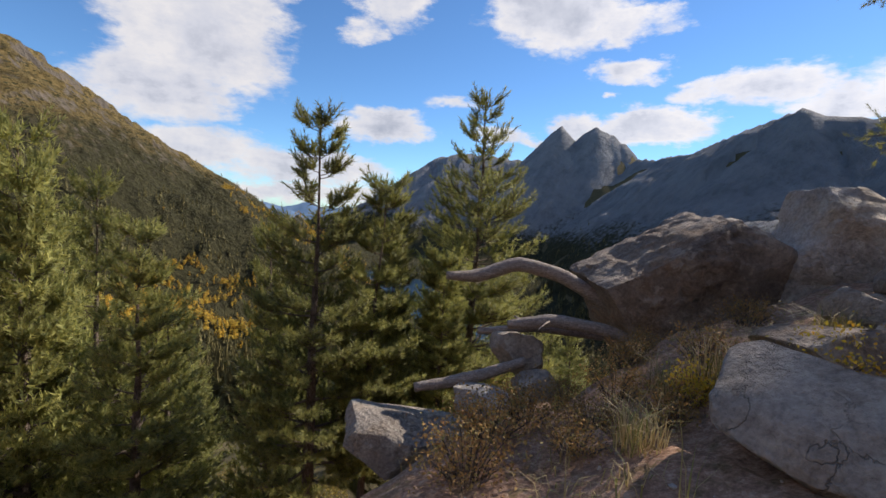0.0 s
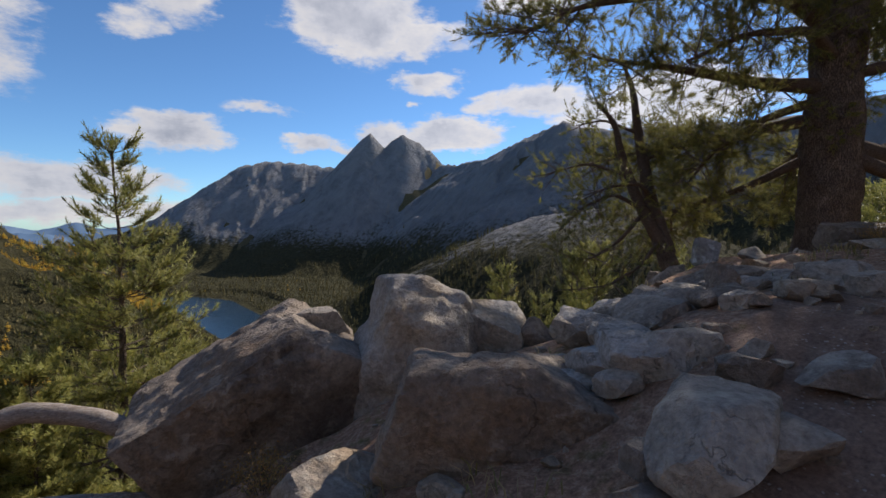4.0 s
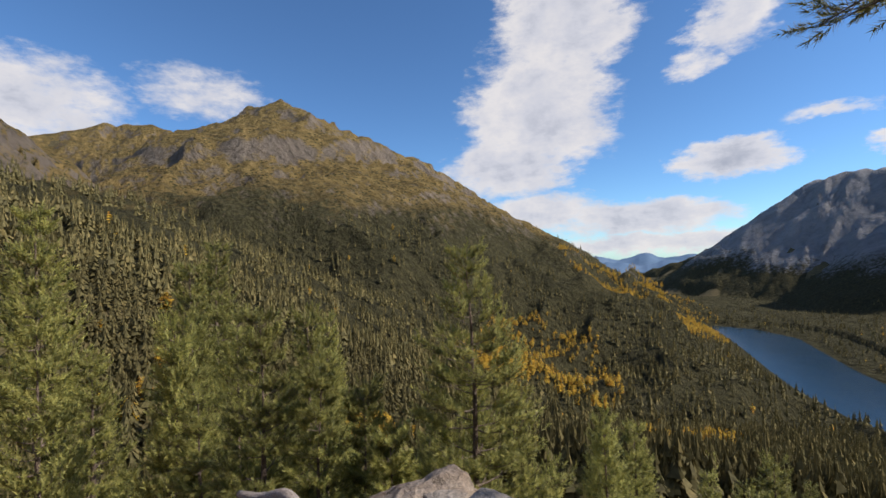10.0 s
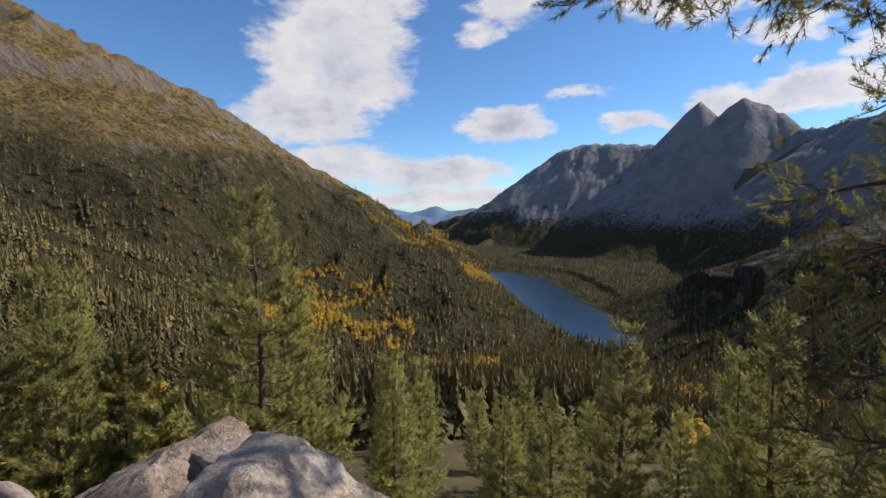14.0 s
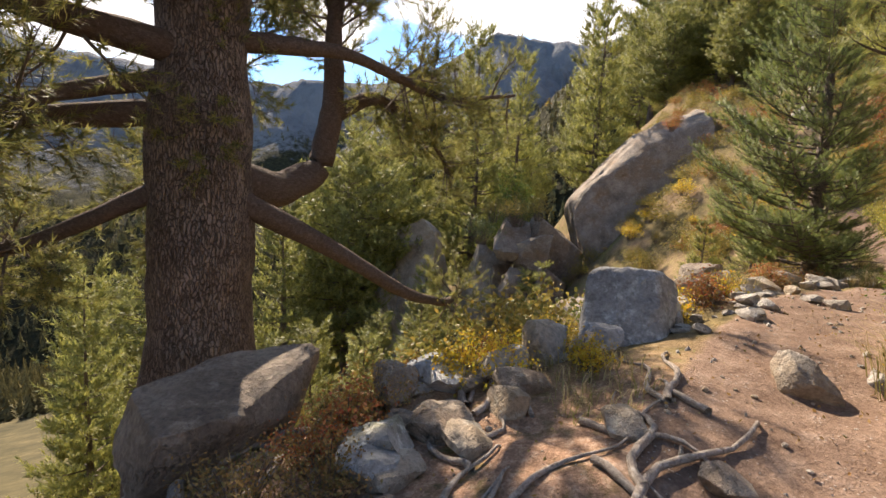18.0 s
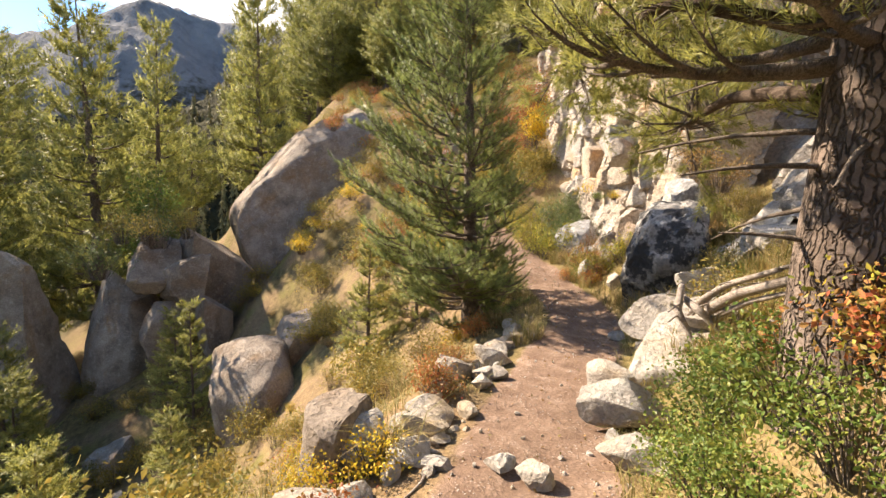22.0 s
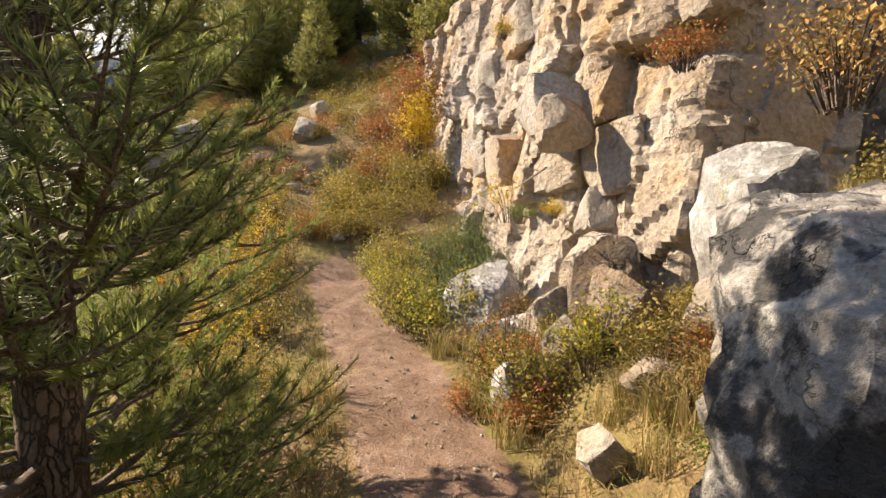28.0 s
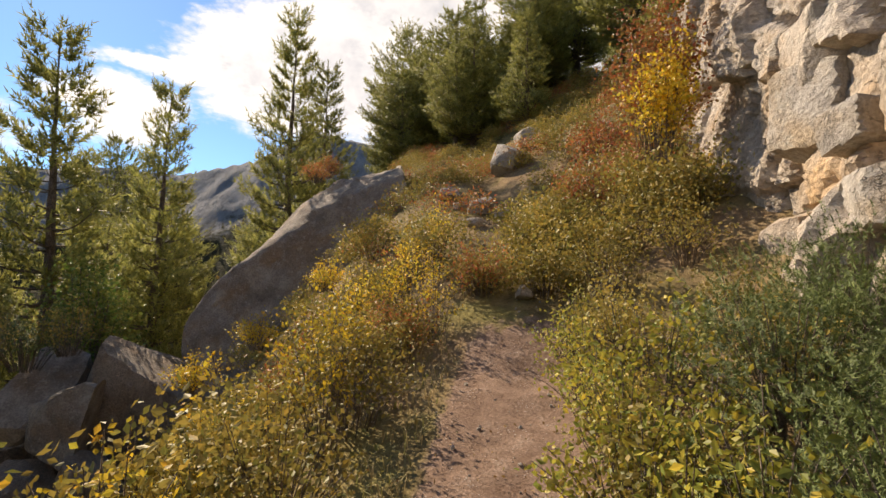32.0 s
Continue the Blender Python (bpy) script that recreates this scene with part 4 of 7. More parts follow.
def bush(name, place, wide, tall, mat, label, leaves=900, leaf=0.016, stems=22, seed=1, key=None, yaw=0, size=1.0, category="shrub", group="", open_=0.0, lean=(0, 0), stem_mat=None, stem_r=0.006, spiky=0):
    if key and key in BUSHES:
        ob = copy_thing(BUSHES[key], Matrix.Translation(place) @ Matrix.Rotation(radians(yaw), 4, "Z") @ Matrix.Scale(size, 4))
        return tagged(ob, label)
    rng = np.random.default_rng(seed)
    root = new(name)
    wood, cs = [], []
    per = max(3, leaves // stems)
    for i in range(stems):
        a, r = rng.uniform(0, 6.283), math.sqrt(rng.uniform(0, 1))
        tip = np.array([math.cos(a) * r * wide / 2 + lean[0], math.sin(a) * r * wide / 2 + lean[1], tall * (1 - 0.55 * r * r) * rng.uniform(0.65, 1.1)])
        foot = np.array([tip[0] * 0.25, tip[1] * 0.25, -0.05])
        br = bezier(foot, [tip[0] * 0.4, tip[1] * 0.4, tip[2] * 0.7], tip, 6)
        wood.append(tube(br[::2] if open_ < 0.5 else br, [stem_r, stem_r * 0.35], 3))
        t = rng.uniform(0.3 + 0.2 * open_, 1, per) ** 0.8
        p = np.stack([np.interp(t, np.linspace(0, 1, 6), br[:, c]) for c in range(3)], 1)
        cs.append(p + rng.normal(size=(per, 3)) * (wide * 0.06 * (1 - 0.6 * open_) + leaf) * [1, 1, 0.8])
    wv, wf = merge(wood)
    tagged(mesh_object("stemwork", wv, wf, stem_mat or TWIG, root), kind="stuff")
    c = np.concatenate(cs)
    c[:, 2] = np.maximum(c[:, 2], 0.01)
    if spiky:
        lv, lf = needles(c, c * [1, 1, 0.4] / (wide / 2) + rng.normal(size=c.shape) * 0.45 + [0, 0, 0.6], leaf * 5, spiky, leaf * 1.5, leaf * 0.16, rng)
    else:
        lv, lf = leaf_cloud(c, leaf, rng)
    tagged(mesh_object("foliage", lv, lf, mat, root, smooth=False), kind="stuff")
    root.matrix_world = Matrix.Translation(place) @ Matrix.Rotation(radians(yaw), 4, "Z") @ Matrix.Scale(size, 4)
    tagged(root, label, category, group)
    if key:
        BUSHES[key] = root
    return root


def blades(feet, tall, width, rng, droop=0.6, per=1):
    """Curved grass blades of three triangles each."""
    n = len(feet)
    a = rng.uniform(0, 6.283, n)
    h = tall * rng.uniform(0.5, 1.2, n)
    out = np.stack([np.cos(a), np.sin(a), np.zeros(n)], 1)
    side = np.stack([-np.sin(a), np.cos(a), np.zeros(n)], 1) * (width * rng.uniform(0.6, 1.3, n))[:, None]
    bend = (droop * h * rng.uniform(0.3, 1.4, n))[:, None]
    up = np.array([[0, 0, 1.0]]) * h[:, None]
    m = feet + out * bend * 0.3 + up * 0.62
    tip = feet + out * bend * 1.1 + up * (1 - 0.25 * droop)
    v = np.stack([feet - side, feet + side, m + side * 0.8, m - side * 0.8, tip], 1).reshape(-1, 3)
    i = np.arange(n)[:, None] * 5
    f = np.concatenate([i + [[0, 1, 2]], i + [[0, 2, 3]], i + [[3, 2, 4]]])
    return v, f


def grass_tuft(place, tall, wide, count, seed=1, key=None, yaw=0, size=1.0, mat=None, label="tussock of dry yellow mountain grass", droop=0.8, group="grass tussocks"):
    if key and key in BUSHES:
        return copy_thing(BUSHES[key], Matrix.Translation(place) @ Matrix.Rotation(radians(yaw), 4, "Z") @ Matrix.Scale(size, 4))
    rng = np.random.default_rng(seed)
    r = np.sqrt(rng.uniform(0, 1, count)) * wide / 2
    a = rng.uniform(0, 6.283, count)
    v, f = blades(np.stack([r * np.cos(a), r * np.sin(a), np.full(count, -0.03)], 1), tall, 0.0035, rng, droop)
    ob = mesh_object("grass_tussock", v, f, mat or GRASS, smooth=False)
    ob.matrix_world = Matrix.Translation(place) @ Matrix.Rotation(radians(yaw), 4, "Z") @ Matrix.Scale(size, 4)
    tagged(ob, label, "grass", group)
    if key:
        BUSHES[key] = ob
    return ob


def on_ground(x, y, up=0.0):
    return (x, y, ground_z(x, y) + up)

# ---- rocks, first quarter: the stony shelf above the lake ----
HEWN = dict(boxy=0.97, cuts=0, keep=1.35, detail=6, soften=6)
rock("boulder", (2.98, 5.75, 0.57), (2.5, 1.5, 2.7), ROCK_DARK, "dark wedge-shaped granite boulder in the shade", seed=3, rough=0.085, clip=(((-0.49, -0.05, 0.87), 0.76), ((0.5, -0.1, 0.86), 1.13), ((-0.81, 0, -0.58), 0.77), ((0.1, -0.95, -0.22), 0.6), ((0.95, -0.1, 0.1), 1.08), ((-0.2, -0.72, 0.66), 1.0)), **HEWN)
rock("boulder", (4.75, 5.2, 1.03), (1.9, 1.2, 2.1), ROCK_PALE, "tall pale granite block with a flat slanting top", seed=8, rough=0.085, clip=(((0.53, 0, 0.85), 0.78), ((0.94, -0.05, 0.33), 0.69), ((-0.95, 0, 0.31), 0.78), ((0.6, -0.76, 0.25), 0.52), ((-0.55, -0.8, -0.05), 0.6), ((-0.1, -0.6, 0.8), 0.85)), **HEWN)
rock("boulder", (5.3, 5.0, 1.3), (1.0, 0.8, 1.0), ROCK_PALE, "pale sunlit granite rock at the edge of the drop", yaw=12, tilt=(0, 10), seed=9, boxy=0.6, detail=4)
rock("boulder", (4.42, 3.45, 1.28), (1.62, 0.95, 1.02), ROCK_DARK, "big blunt granite boulder with lichen beside the path", yaw=-25, seed=12, rough=0.085, clip=(((0.49, 0, 0.87), 0.5), ((0.59, 0, -0.81), 0.55), ((-0.37, 0, -0.93), 0.49), ((-0.94, 0, 0.34), 0.67), ((0, 0.35, 0.94), 0.46), ((-0.1, -0.85, -0.5), 0.5), ((0.1, -0.8, 0.6), 0.56)), **HEWN)
rock("boulder", (3.5, 3.7, 0.85), (0.95, 0.8, 0.6), ROCK, "low grey granite boulder wedged under a larger one", yaw=20, seed=14, boxy=0.6)
rock("boulder", (6.0, 3.75, 1.45), (1.45, 0.95, 0.8), ROCK, "long flat granite slab with a pale top", yaw=-24, tilt=(6, 6), seed=15, boxy=0.7)
rock("boulder", (3.75, 6.05, 1.25), (0.8, 0.7, 0.8), ROCK, "sunlit granite boulder behind the dark one", yaw=8, seed=17, boxy=0.6)
rock("boulder", (6.8, 4.8, 1.2), (1.5, 1.0, 0.95), ROCK_PALE, "pale smooth granite boulder at the edge of the drop", yaw=-8, seed=19, rough=0.085, clip=(((-0.56, -0.1, 0.83), 0.32), ((0.33, -0.1, 0.94), 0.46), ((0.1, -0.95, 0.1), 0.42)), **HEWN)
rock("boulder", (6.85, 4.0, 1.62), (0.62, 0.55, 0.66), ROCK, "angular granite block tilted on its corner", yaw=20, tilt=(10, 24), seed=20, boxy=0.8, cuts=5, keep=0.8)
rock("slab", (4.75, 2.2, None), (0.75, 0.5, 0.34), ROCK, "flat angular granite slab at the path's edge", yaw=25, seed=21, boxy=0.8, cuts=5, keep=0.75)
rock("slab", (2.0, 2.1, 0.6), (1.3, 1.15, 0.62), ROCK, "grey lichened granite slab lying beside the path", yaw=-35, tilt=(10, -6), seed=22, boxy=0.75)
rock("slab", (2.75, 3.0, 0.75), (1.2, 0.8, 0.5), ROCK_DARK, "flat granite slab half hidden in heath", yaw=-20, tilt=(6, 4), seed=23, boxy=0.7)
rock("slab", (-0.3, 4.75, -0.74), (1.7, 0.9, 0.62), ROCK, "long granite slab with a sunlit edge", yaw=12, tilt=(4, 8), seed=24, boxy=0.75)
rock("rock", (1.15, 5.45, -0.1), (0.85, 0.6, 0.6), ROCK, "angular granite rock under the fallen branch", yaw=30, seed=26, boxy=0.6)
rock("rock", (1.2, 4.95, -0.3), (0.5, 0.45, 0.45), ROCK, "small rounded granite rock", yaw=0, seed=27)
rock("rock", (0.55, 4.75, -0.35), (0.75, 0.5, 0.45), ROCK_PALE, "pale granite rock on the slope", yaw=-15, seed=28, boxy=0.6)
STONES = [  # x, y, wide, deep, high, turn
    (4.8, 2.3, 0.36, 0.26, 0.26, 10), (4.35, 1.85, 0.55, 0.42, 0.3, -20), (5.0, 2.0, 0.42, 0.3, 0.24, 30), (4.85, 1.35, 0.5, 0.4, 0.34, 0), (6.6, 2.85, 0.6, 0.35, 0.18, 12), (5.6, 2.1, 0.55, 0.3, 0.2, -10), (7.0, 3.5, 0.5, 0.4, 0.3, 5),
    (7.3, 2.95, 0.45, 0.35, 0.22, 40), (7.1, 4.2, 0.5, 0.4, 0.4, 15), (7.1, 4.1, 0.7, 0.5, 0.5, 65), (6.6, 4.15, 0.4, 0.35, 0.3, 10), (6.6, 3.85, 0.62, 0.42, 0.32, -35), (6.6, 3.5, 0.42, 0.3, 0.42, 20), (6.1, 3.55, 0.7, 0.5, 0.35, 0), (5.65, 4.0, 0.75, 0.55, 0.3, -10),
    (5.6, 4.75, 0.45, 0.4, 0.4, 12), (5.9, 5.05, 0.55, 0.4, 0.4, 40), (7.9, 4.1, 0.6, 0.42, 0.36, 8), (7.5, 3.8, 0.7, 0.42, 0.28, -15), (8.1, 3.6, 0.4, 0.3, 0.2, 0), (3.9, 2.5, 0.22, 0.2, 0.14, 0), (3.6, 2.9, 0.25, 0.18, 0.14, 50), (3.3, 2.5, 0.3, 0.22, 0.15, 20), (2.9, 2.2, 0.2, 0.2, 0.12, 0),
    (4.1, 2.2, 0.3, 0.24, 0.14, 70), (5.3, 2.9, 0.4, 0.3, 0.26, 10), (5.5, 2.5, 0.22, 0.2, 0.16, 0), (6.1, 2.9, 0.3, 0.2, 0.16, 35), (2.3, 1.7, 0.25, 0.2, 0.12, 0), (2.5, 1.2, 0.4, 0.3, 0.16, 30), (3.2, 1.3, 0.35, 0.25, 0.14, 80)]
for n, (x, y, a, b, c, w) in enumerate(STONES):
    rock("stone", (x, y, None), (a, b, c), ROCK if n % 3 else ROCK_DARK, "angular grey granite stone on the path's edge", yaw=w, seed=60 + n, detail=3, boxy=0.6, sink=0.25, group="stones of the shelf", category="stone")

pick = np.random.default_rng(58)
for n in range(20):
    x = pick.uniform(4.9, 8.4)
    y = np.interp(x, TRAIL[:, 0], TRAIL[:, 1]) + pick.uniform(0.55, 1.9)
    a = pick.uniform(0.28, 0.62)
    rock("rock", (x, y, None), (a, a * pick.uniform(0.6, 0.9), a * pick.uniform(0.35, 0.6)), (ROCK, ROCK_PALE)[n % 2], "angular granite slab lying on the stony shelf", yaw=n * 47, tilt=(pick.uniform(-14, 14), pick.uniform(-14, 14)), seed=640 + n, detail=3, boxy=0.8, cuts=4, keep=0.75, sink=0.22, group="slabs of the shelf")

# the outcrop under the twin pines
for n, (x, y, z, a, b, c, w) in enumerate([(9.2, 6.9, 0.75, 1.7, 1.3, 2.0, 20), (8.3, 7.1, 0.1, 1.4, 1.2, 2.2, -15), (10.0, 7.3, 0.85, 1.3, 1.0, 1.7, 50), (8.75, 5.95, 1.35, 1.3, 0.9, 1.2, 5), (10.7, 7.4, 1.1, 1.0, 0.8, 1.0, 10), (10.05, 6.45, 1.45, 0.7, 0.6, 0.7, 0), (7.4, 6.5, 0.2, 1.2, 1.0, 1.9, 35), (7.9, 5.6, 1.15, 1.1, 0.9, 1.1, 60), (9.0, 8.1, -0.2, 1.7, 1.4, 2.4, 0), (9.5, 5.9, 1.6, 0.8, 0.6, 0.6, 30), (10.1, 8.0, 0.3, 1.4, 1.0, 1.8, 15), (7.3, 5.3, 1.2, 0.8, 0.6, 0.7, -20), (7.6, 7.4, -0.6, 1.4, 1.2, 2.0, 10), (8.2, 6.4, 0.8, 0.9, 0.8, 1.3, 40), (10.9, 6.4, 1.75, 0.8, 0.55, 0.4, 12)]):
    rock("boulder", (x, y, z), (a, b, c), ROCK_DARK, "shaded granite boulder of the outcrop under the twin pines", yaw=w, seed=100 + n, boxy=0.65, group="outcrop boulders")
rock("rock", (8.85, 5.35, None), (0.5, 0.4, 0.5), ROCK_LICHEN, "small rock with yellow-green lichen", yaw=10, seed=110, detail=3)

# ---- the middle: rocks round the old pine and along the path ----
rock("boulder", (11.85, 4.95, 2.25), (1.75, 0.95, 1.25), ROCK_DARK, "squared grey-brown boulder with greenish lichen before the old pine", yaw=-35, seed=120, boxy=0.8, cuts=6)
rock("boulder", (13.72, 1.8, 2.66), (1.05, 0.9, 1.4), ROCK_LICHEN, "leaning grey boulder with yellow-green lichen on top", yaw=-22, tilt=(-4, 20), seed=121, boxy=0.88, cuts=4, keep=0.86, detail=5, soften=3, rough=0.07)
rock("boulder", (12.95, 2.65, 2.68), (0.8, 0.5, 0.5), ROCK_PALE, "whitish angular rock beside the path", yaw=-30, tilt=(0, 10), seed=122, boxy=0.5)
rock("boulder", (11.12, 0.2, 3.4), (1.3, 1.15, 1.9), ROCK, "large pale boulder crusted with dark lichen", yaw=30, seed=123, boxy=0.7, cuts=4, keep=0.8, detail=5, soften=4, rough=0.06)
rock("slab", (13.2, 1.75, 2.6), (0.8, 0.6, 0.3), ROCK, "flat grey rock set into the path", yaw=10, seed=124, boxy=0.7)
rock("boulder", (15.5, 0.6, 2.8), (1.15, 0.8, 1.0), ROCK_DARK, "dark grey wedge of rock beside the path", yaw=-20, tilt=(0, 20), seed=125, boxy=0.6)
rock("slab", (14.85, 0.75, 2.68), (1.5, 0.9, 0.4), ROCK, "broad smooth grey slab beside the path", yaw=-35, tilt=(8, 0), seed=126, boxy=0.7)
rock("rock", (12.25, 1.05, None), (0.5, 0.42, 0.4), ROCK, "grey stone embedded in the trodden path", yaw=15, seed=127, boxy=0.5, sink=0.35)
MIDDLE = [(12.5, 3.5, 0.75, 0.5, 0.3, 20), (12.6, 3.1, 0.55, 0.4, 0.34, -30), (11.9, 3.45, 0.62, 0.36, 0.24, 10), (11.6, 3.7, 0.66, 0.5, 0.36, 0), (12.1, 2.95, 0.45, 0.32, 0.3, 40), (12.9, 2.35, 0.32, 0.26, 0.3, 0), (13.1, 2.2, 0.42, 0.34, 0.36, 65), (11.6, 2.25, 0.42, 0.28, 0.18, 10),
          (11.2, 1.95, 0.34, 0.28, 0.2, 0), (10.5, 3.8, 0.55, 0.4, 0.2, 5), (9.7, 3.9, 0.7, 0.45, 0.26, 12), (10.9, 3.6, 0.7, 0.4, 0.18, -8), (11.4, 3.75, 0.6, 0.45, 0.3, 25), (9.1, 4.9, 0.5, 0.35, 0.22, 50), (12.3, 3.8, 0.6, 0.4, 0.34, 15), (12.7, 2.9, 0.3, 0.25, 0.25, 0), (10.1, 3.3, 0.3, 0.25, 0.12, 0), (10.7, 3.2, 0.25, 0.2, 0.14, 30)]
for n, (x, y, a, b, c, w) in enumerate(MIDDLE):
    rock("stone", (x, y, None), (a, b, c), (ROCK_LICHEN, ROCK, ROCK_DARK)[n % 3], "grey lichened stone among the roots", yaw=w, seed=140 + n, detail=3, boxy=0.6, sink=0.22, group="stones round the old pine", category="stone")

pick = np.random.default_rng(52)
for n in range(26):
    x, y = pick.uniform(9.9, 12.9), 0.0
    y = np.interp(x, [9.6, 12.9], [3.7, 3.0]) + pick.uniform(-0.5, 1.1)
    a = pick.uniform(0.2, 0.46)
    rock("rock", (x, y, None), (a, a * pick.uniform(0.55, 0.85), a * pick.uniform(0.28, 0.5)), (ROCK, ROCK_DARK)[n % 2], "flat grey stone slab half sunk among the roots", yaw=n * 53, tilt=(pick.uniform(-10, 10), pick.uniform(-10, 10)), seed=600 + n, detail=3, boxy=0.8, cuts=3, keep=0.8, sink=0.3, group="slabs round the old pine")

# pale stones that edge the path on the valley side, and on the bank
EDGE = [(16.2, -0.8, 0.5, 0.42, 0.34, 10), (15.5, -0.2, 0.55, 0.45, 0.32, -20), (16.5, -1.5, 0.5, 0.36, 0.3, 40), (15.3, 0.45, 0.6, 0.5, 0.42, 5), (14.6, 0.85, 0.6, 0.42, 0.4, 30), (14.35, -0.4, 0.3, 0.22, 0.16, 0), (14.55, -0.3, 0.24, 0.2, 0.14, 0), (15.0, 0.2, 0.36, 0.3, 0.22, 60), (15.9, -0.45, 0.3, 0.25, 0.24, 0),
        (16.0, -1.05, 0.32, 0.25, 0.2, 20), (16.75, -1.75, 0.45, 0.34, 0.3, 0), (17.05, -2.15, 0.4, 0.3, 0.34, 45), (17.35, -2.45, 0.34, 0.3, 0.3, 0), (16.4, -1.2, 0.22, 0.2, 0.16, 0), (15.2, -0.1, 0.2, 0.2, 0.12, 0), (14.9, 0.35, 0.22, 0.18, 0.16, 0), (16.85, -2.0, 0.22, 0.18, 0.14, 0), (13.6, 0.75, 0.3, 0.25, 0.16, 20), (14.0, 0.45, 0.26, 0.2, 0.16, 0)]
for n, (x, y, a, b, c, w) in enumerate(EDGE):
    rock("stone", (x, y, None), (a, b, c), ROCK_PALE if n % 4 else ROCK, "pale broken stone edging the path", yaw=w, seed=170 + n, detail=3, boxy=0.6, sink=0.2, group="stones edging the path", category="stone")
rock("boulder", (15.2, -3.2, 3.25), (2.3, 1.3, 1.5), ROCK_PALE, "long whitish granite outcrop bulging from the bank", yaw=-56, seed=200, rough=0.06, clip=(((0.25, 0.5, 0.83), 0.42), ((0.1, 0.96, 0.25), 0.44), ((-0.5, 0.2, 0.84), 0.62), ((0.9, 0.1, 0.43), 0.8)), **HEWN)
rock("boulder", (15.2, -2.0, 3.05), (0.55, 0.45, 0.6), ROCK_PALE, "white angular rock at the path's edge", yaw=10, seed=201, boxy=0.5)
rock("rock", (14.65, -1.5, 3.15), (0.75, 0.42, 0.45), ROCK_PALE, "low white rock along the path", yaw=35, seed=202, boxy=0.6)
rock("rock", (14.1, -1.15, 3.1), (0.7, 0.4, 0.3), ROCK_PALE, "flat whitish slab along the path", yaw=30, seed=203, boxy=0.65)
for n, (x, y, z, a, b, c, w) in enumerate([(14.75, -2.5, 3.52, 0.6, 0.42, 0.2, 20), (14.7, -2.7, 3.68, 0.55, 0.4, 0.16, 5), (14.95, -2.95, 3.78, 0.45, 0.4, 0.2, -20), (15.2, -3.2, 3.95, 0.55, 0.4, 0.3, 40)]):
    rock("slab", (x, y, z), (a, b, c), ROCK_PALE, "broken pale slab by the pine's dead roots", yaw=w, seed=205 + n, boxy=0.75, group="broken slabs", detail=3)
rock("boulder", (17.0, -5.3, 3.5), (1.6, 1.9, 2.6), ROCK_BLACK, "steep boulder blotched with black and white lichen", yaw=38, tilt=(-6, -12), seed=210, boxy=0.45, cuts=9, detail=5, rough=0.15)
rock("boulder", (17.75, -6.5, 4.3), (1.1, 1.0, 1.8), ROCK_LICHEN, "grey lichened rock above the black one", yaw=10, seed=211, boxy=0.55, rough=0.09)
rock("boulder", (15.6, -3.7, None), (1.5, 1.2, 0.7), ROCK_PALE, "pinkish pale rock in the grassy bank", yaw=25, seed=212, boxy=0.6, sink=0.74)
rock("boulder", (14.9, -4.9, None), (1.6, 1.2, 0.7), ROCK_PALE, "pale weathered rock in the bank", yaw=40, seed=213, boxy=0.55, rough=0.09, detail=5, sink=0.72)
rock("rock", (18.35, -5.45, None), (0.36, 0.32, 0.42), ROCK_PALE, "small white stone upright beside the path", yaw=20, seed=215, detail=3, sink=0.15)
rock("boulder", (21.05, -7.2, 3.3), (1.4, 1.2, 1.9), ROCK_LICHEN, "grey pointed rock with lichen at the cliff's foot", yaw=20, seed=216, boxy=0.55, cuts=8)
rock("rock", (20.4, -6.95, 3.0), (1.2, 0.95, 1.3), ROCK_LICHEN, "low lichened rock at the cliff's foot", yaw=60, seed=217, boxy=0.5)
rock("rock", (19.55, -5.95, 3.1), (0.5, 0.45, 0.7), ROCK_LICHEN, "rough grey rock in the grass", yaw=0, seed=218, boxy=0.5)

# ---- the gully: great boulders ----
# the darker granite on boulders here stands in for the gully's shade
rock("boulder", (39.0, -4.2, 3.2), (7.5, 11.0, 16.0), ROCK_DARK, "huge smooth slab-like boulder leaning over the gully", seed=232, boxy=0.75, cuts=0, rough=0.06, keep=1.2, detail=6, soften=14, clip=(((0, 0.4, 0.92), 4.5), ((0, 0.97, 0.2), 4.2), ((-0.5, 0.45, 0.74), 3.6), ((0, 0.73, 0.68), 3.45), ((0, 0.93, -0.36), 4.1), ((-0.3, 0.2, 1), 5.0), ((-0.95, 0.12, 0.28), 2.5), ((0, -1, 0.1), 3.6), ((-0.7, 0.6, 0.4), 3.9)))
rock("boulder", (27.4, -0.2, -2.5), (4.4, 3.4, 5.2), ROCK_DARK, "tall blunt tan boulder standing in the gully", yaw=30, tilt=(0, 6), seed=222, boxy=0.7, cuts=5, keep=0.75, detail=5, soften=5, rough=0.06)
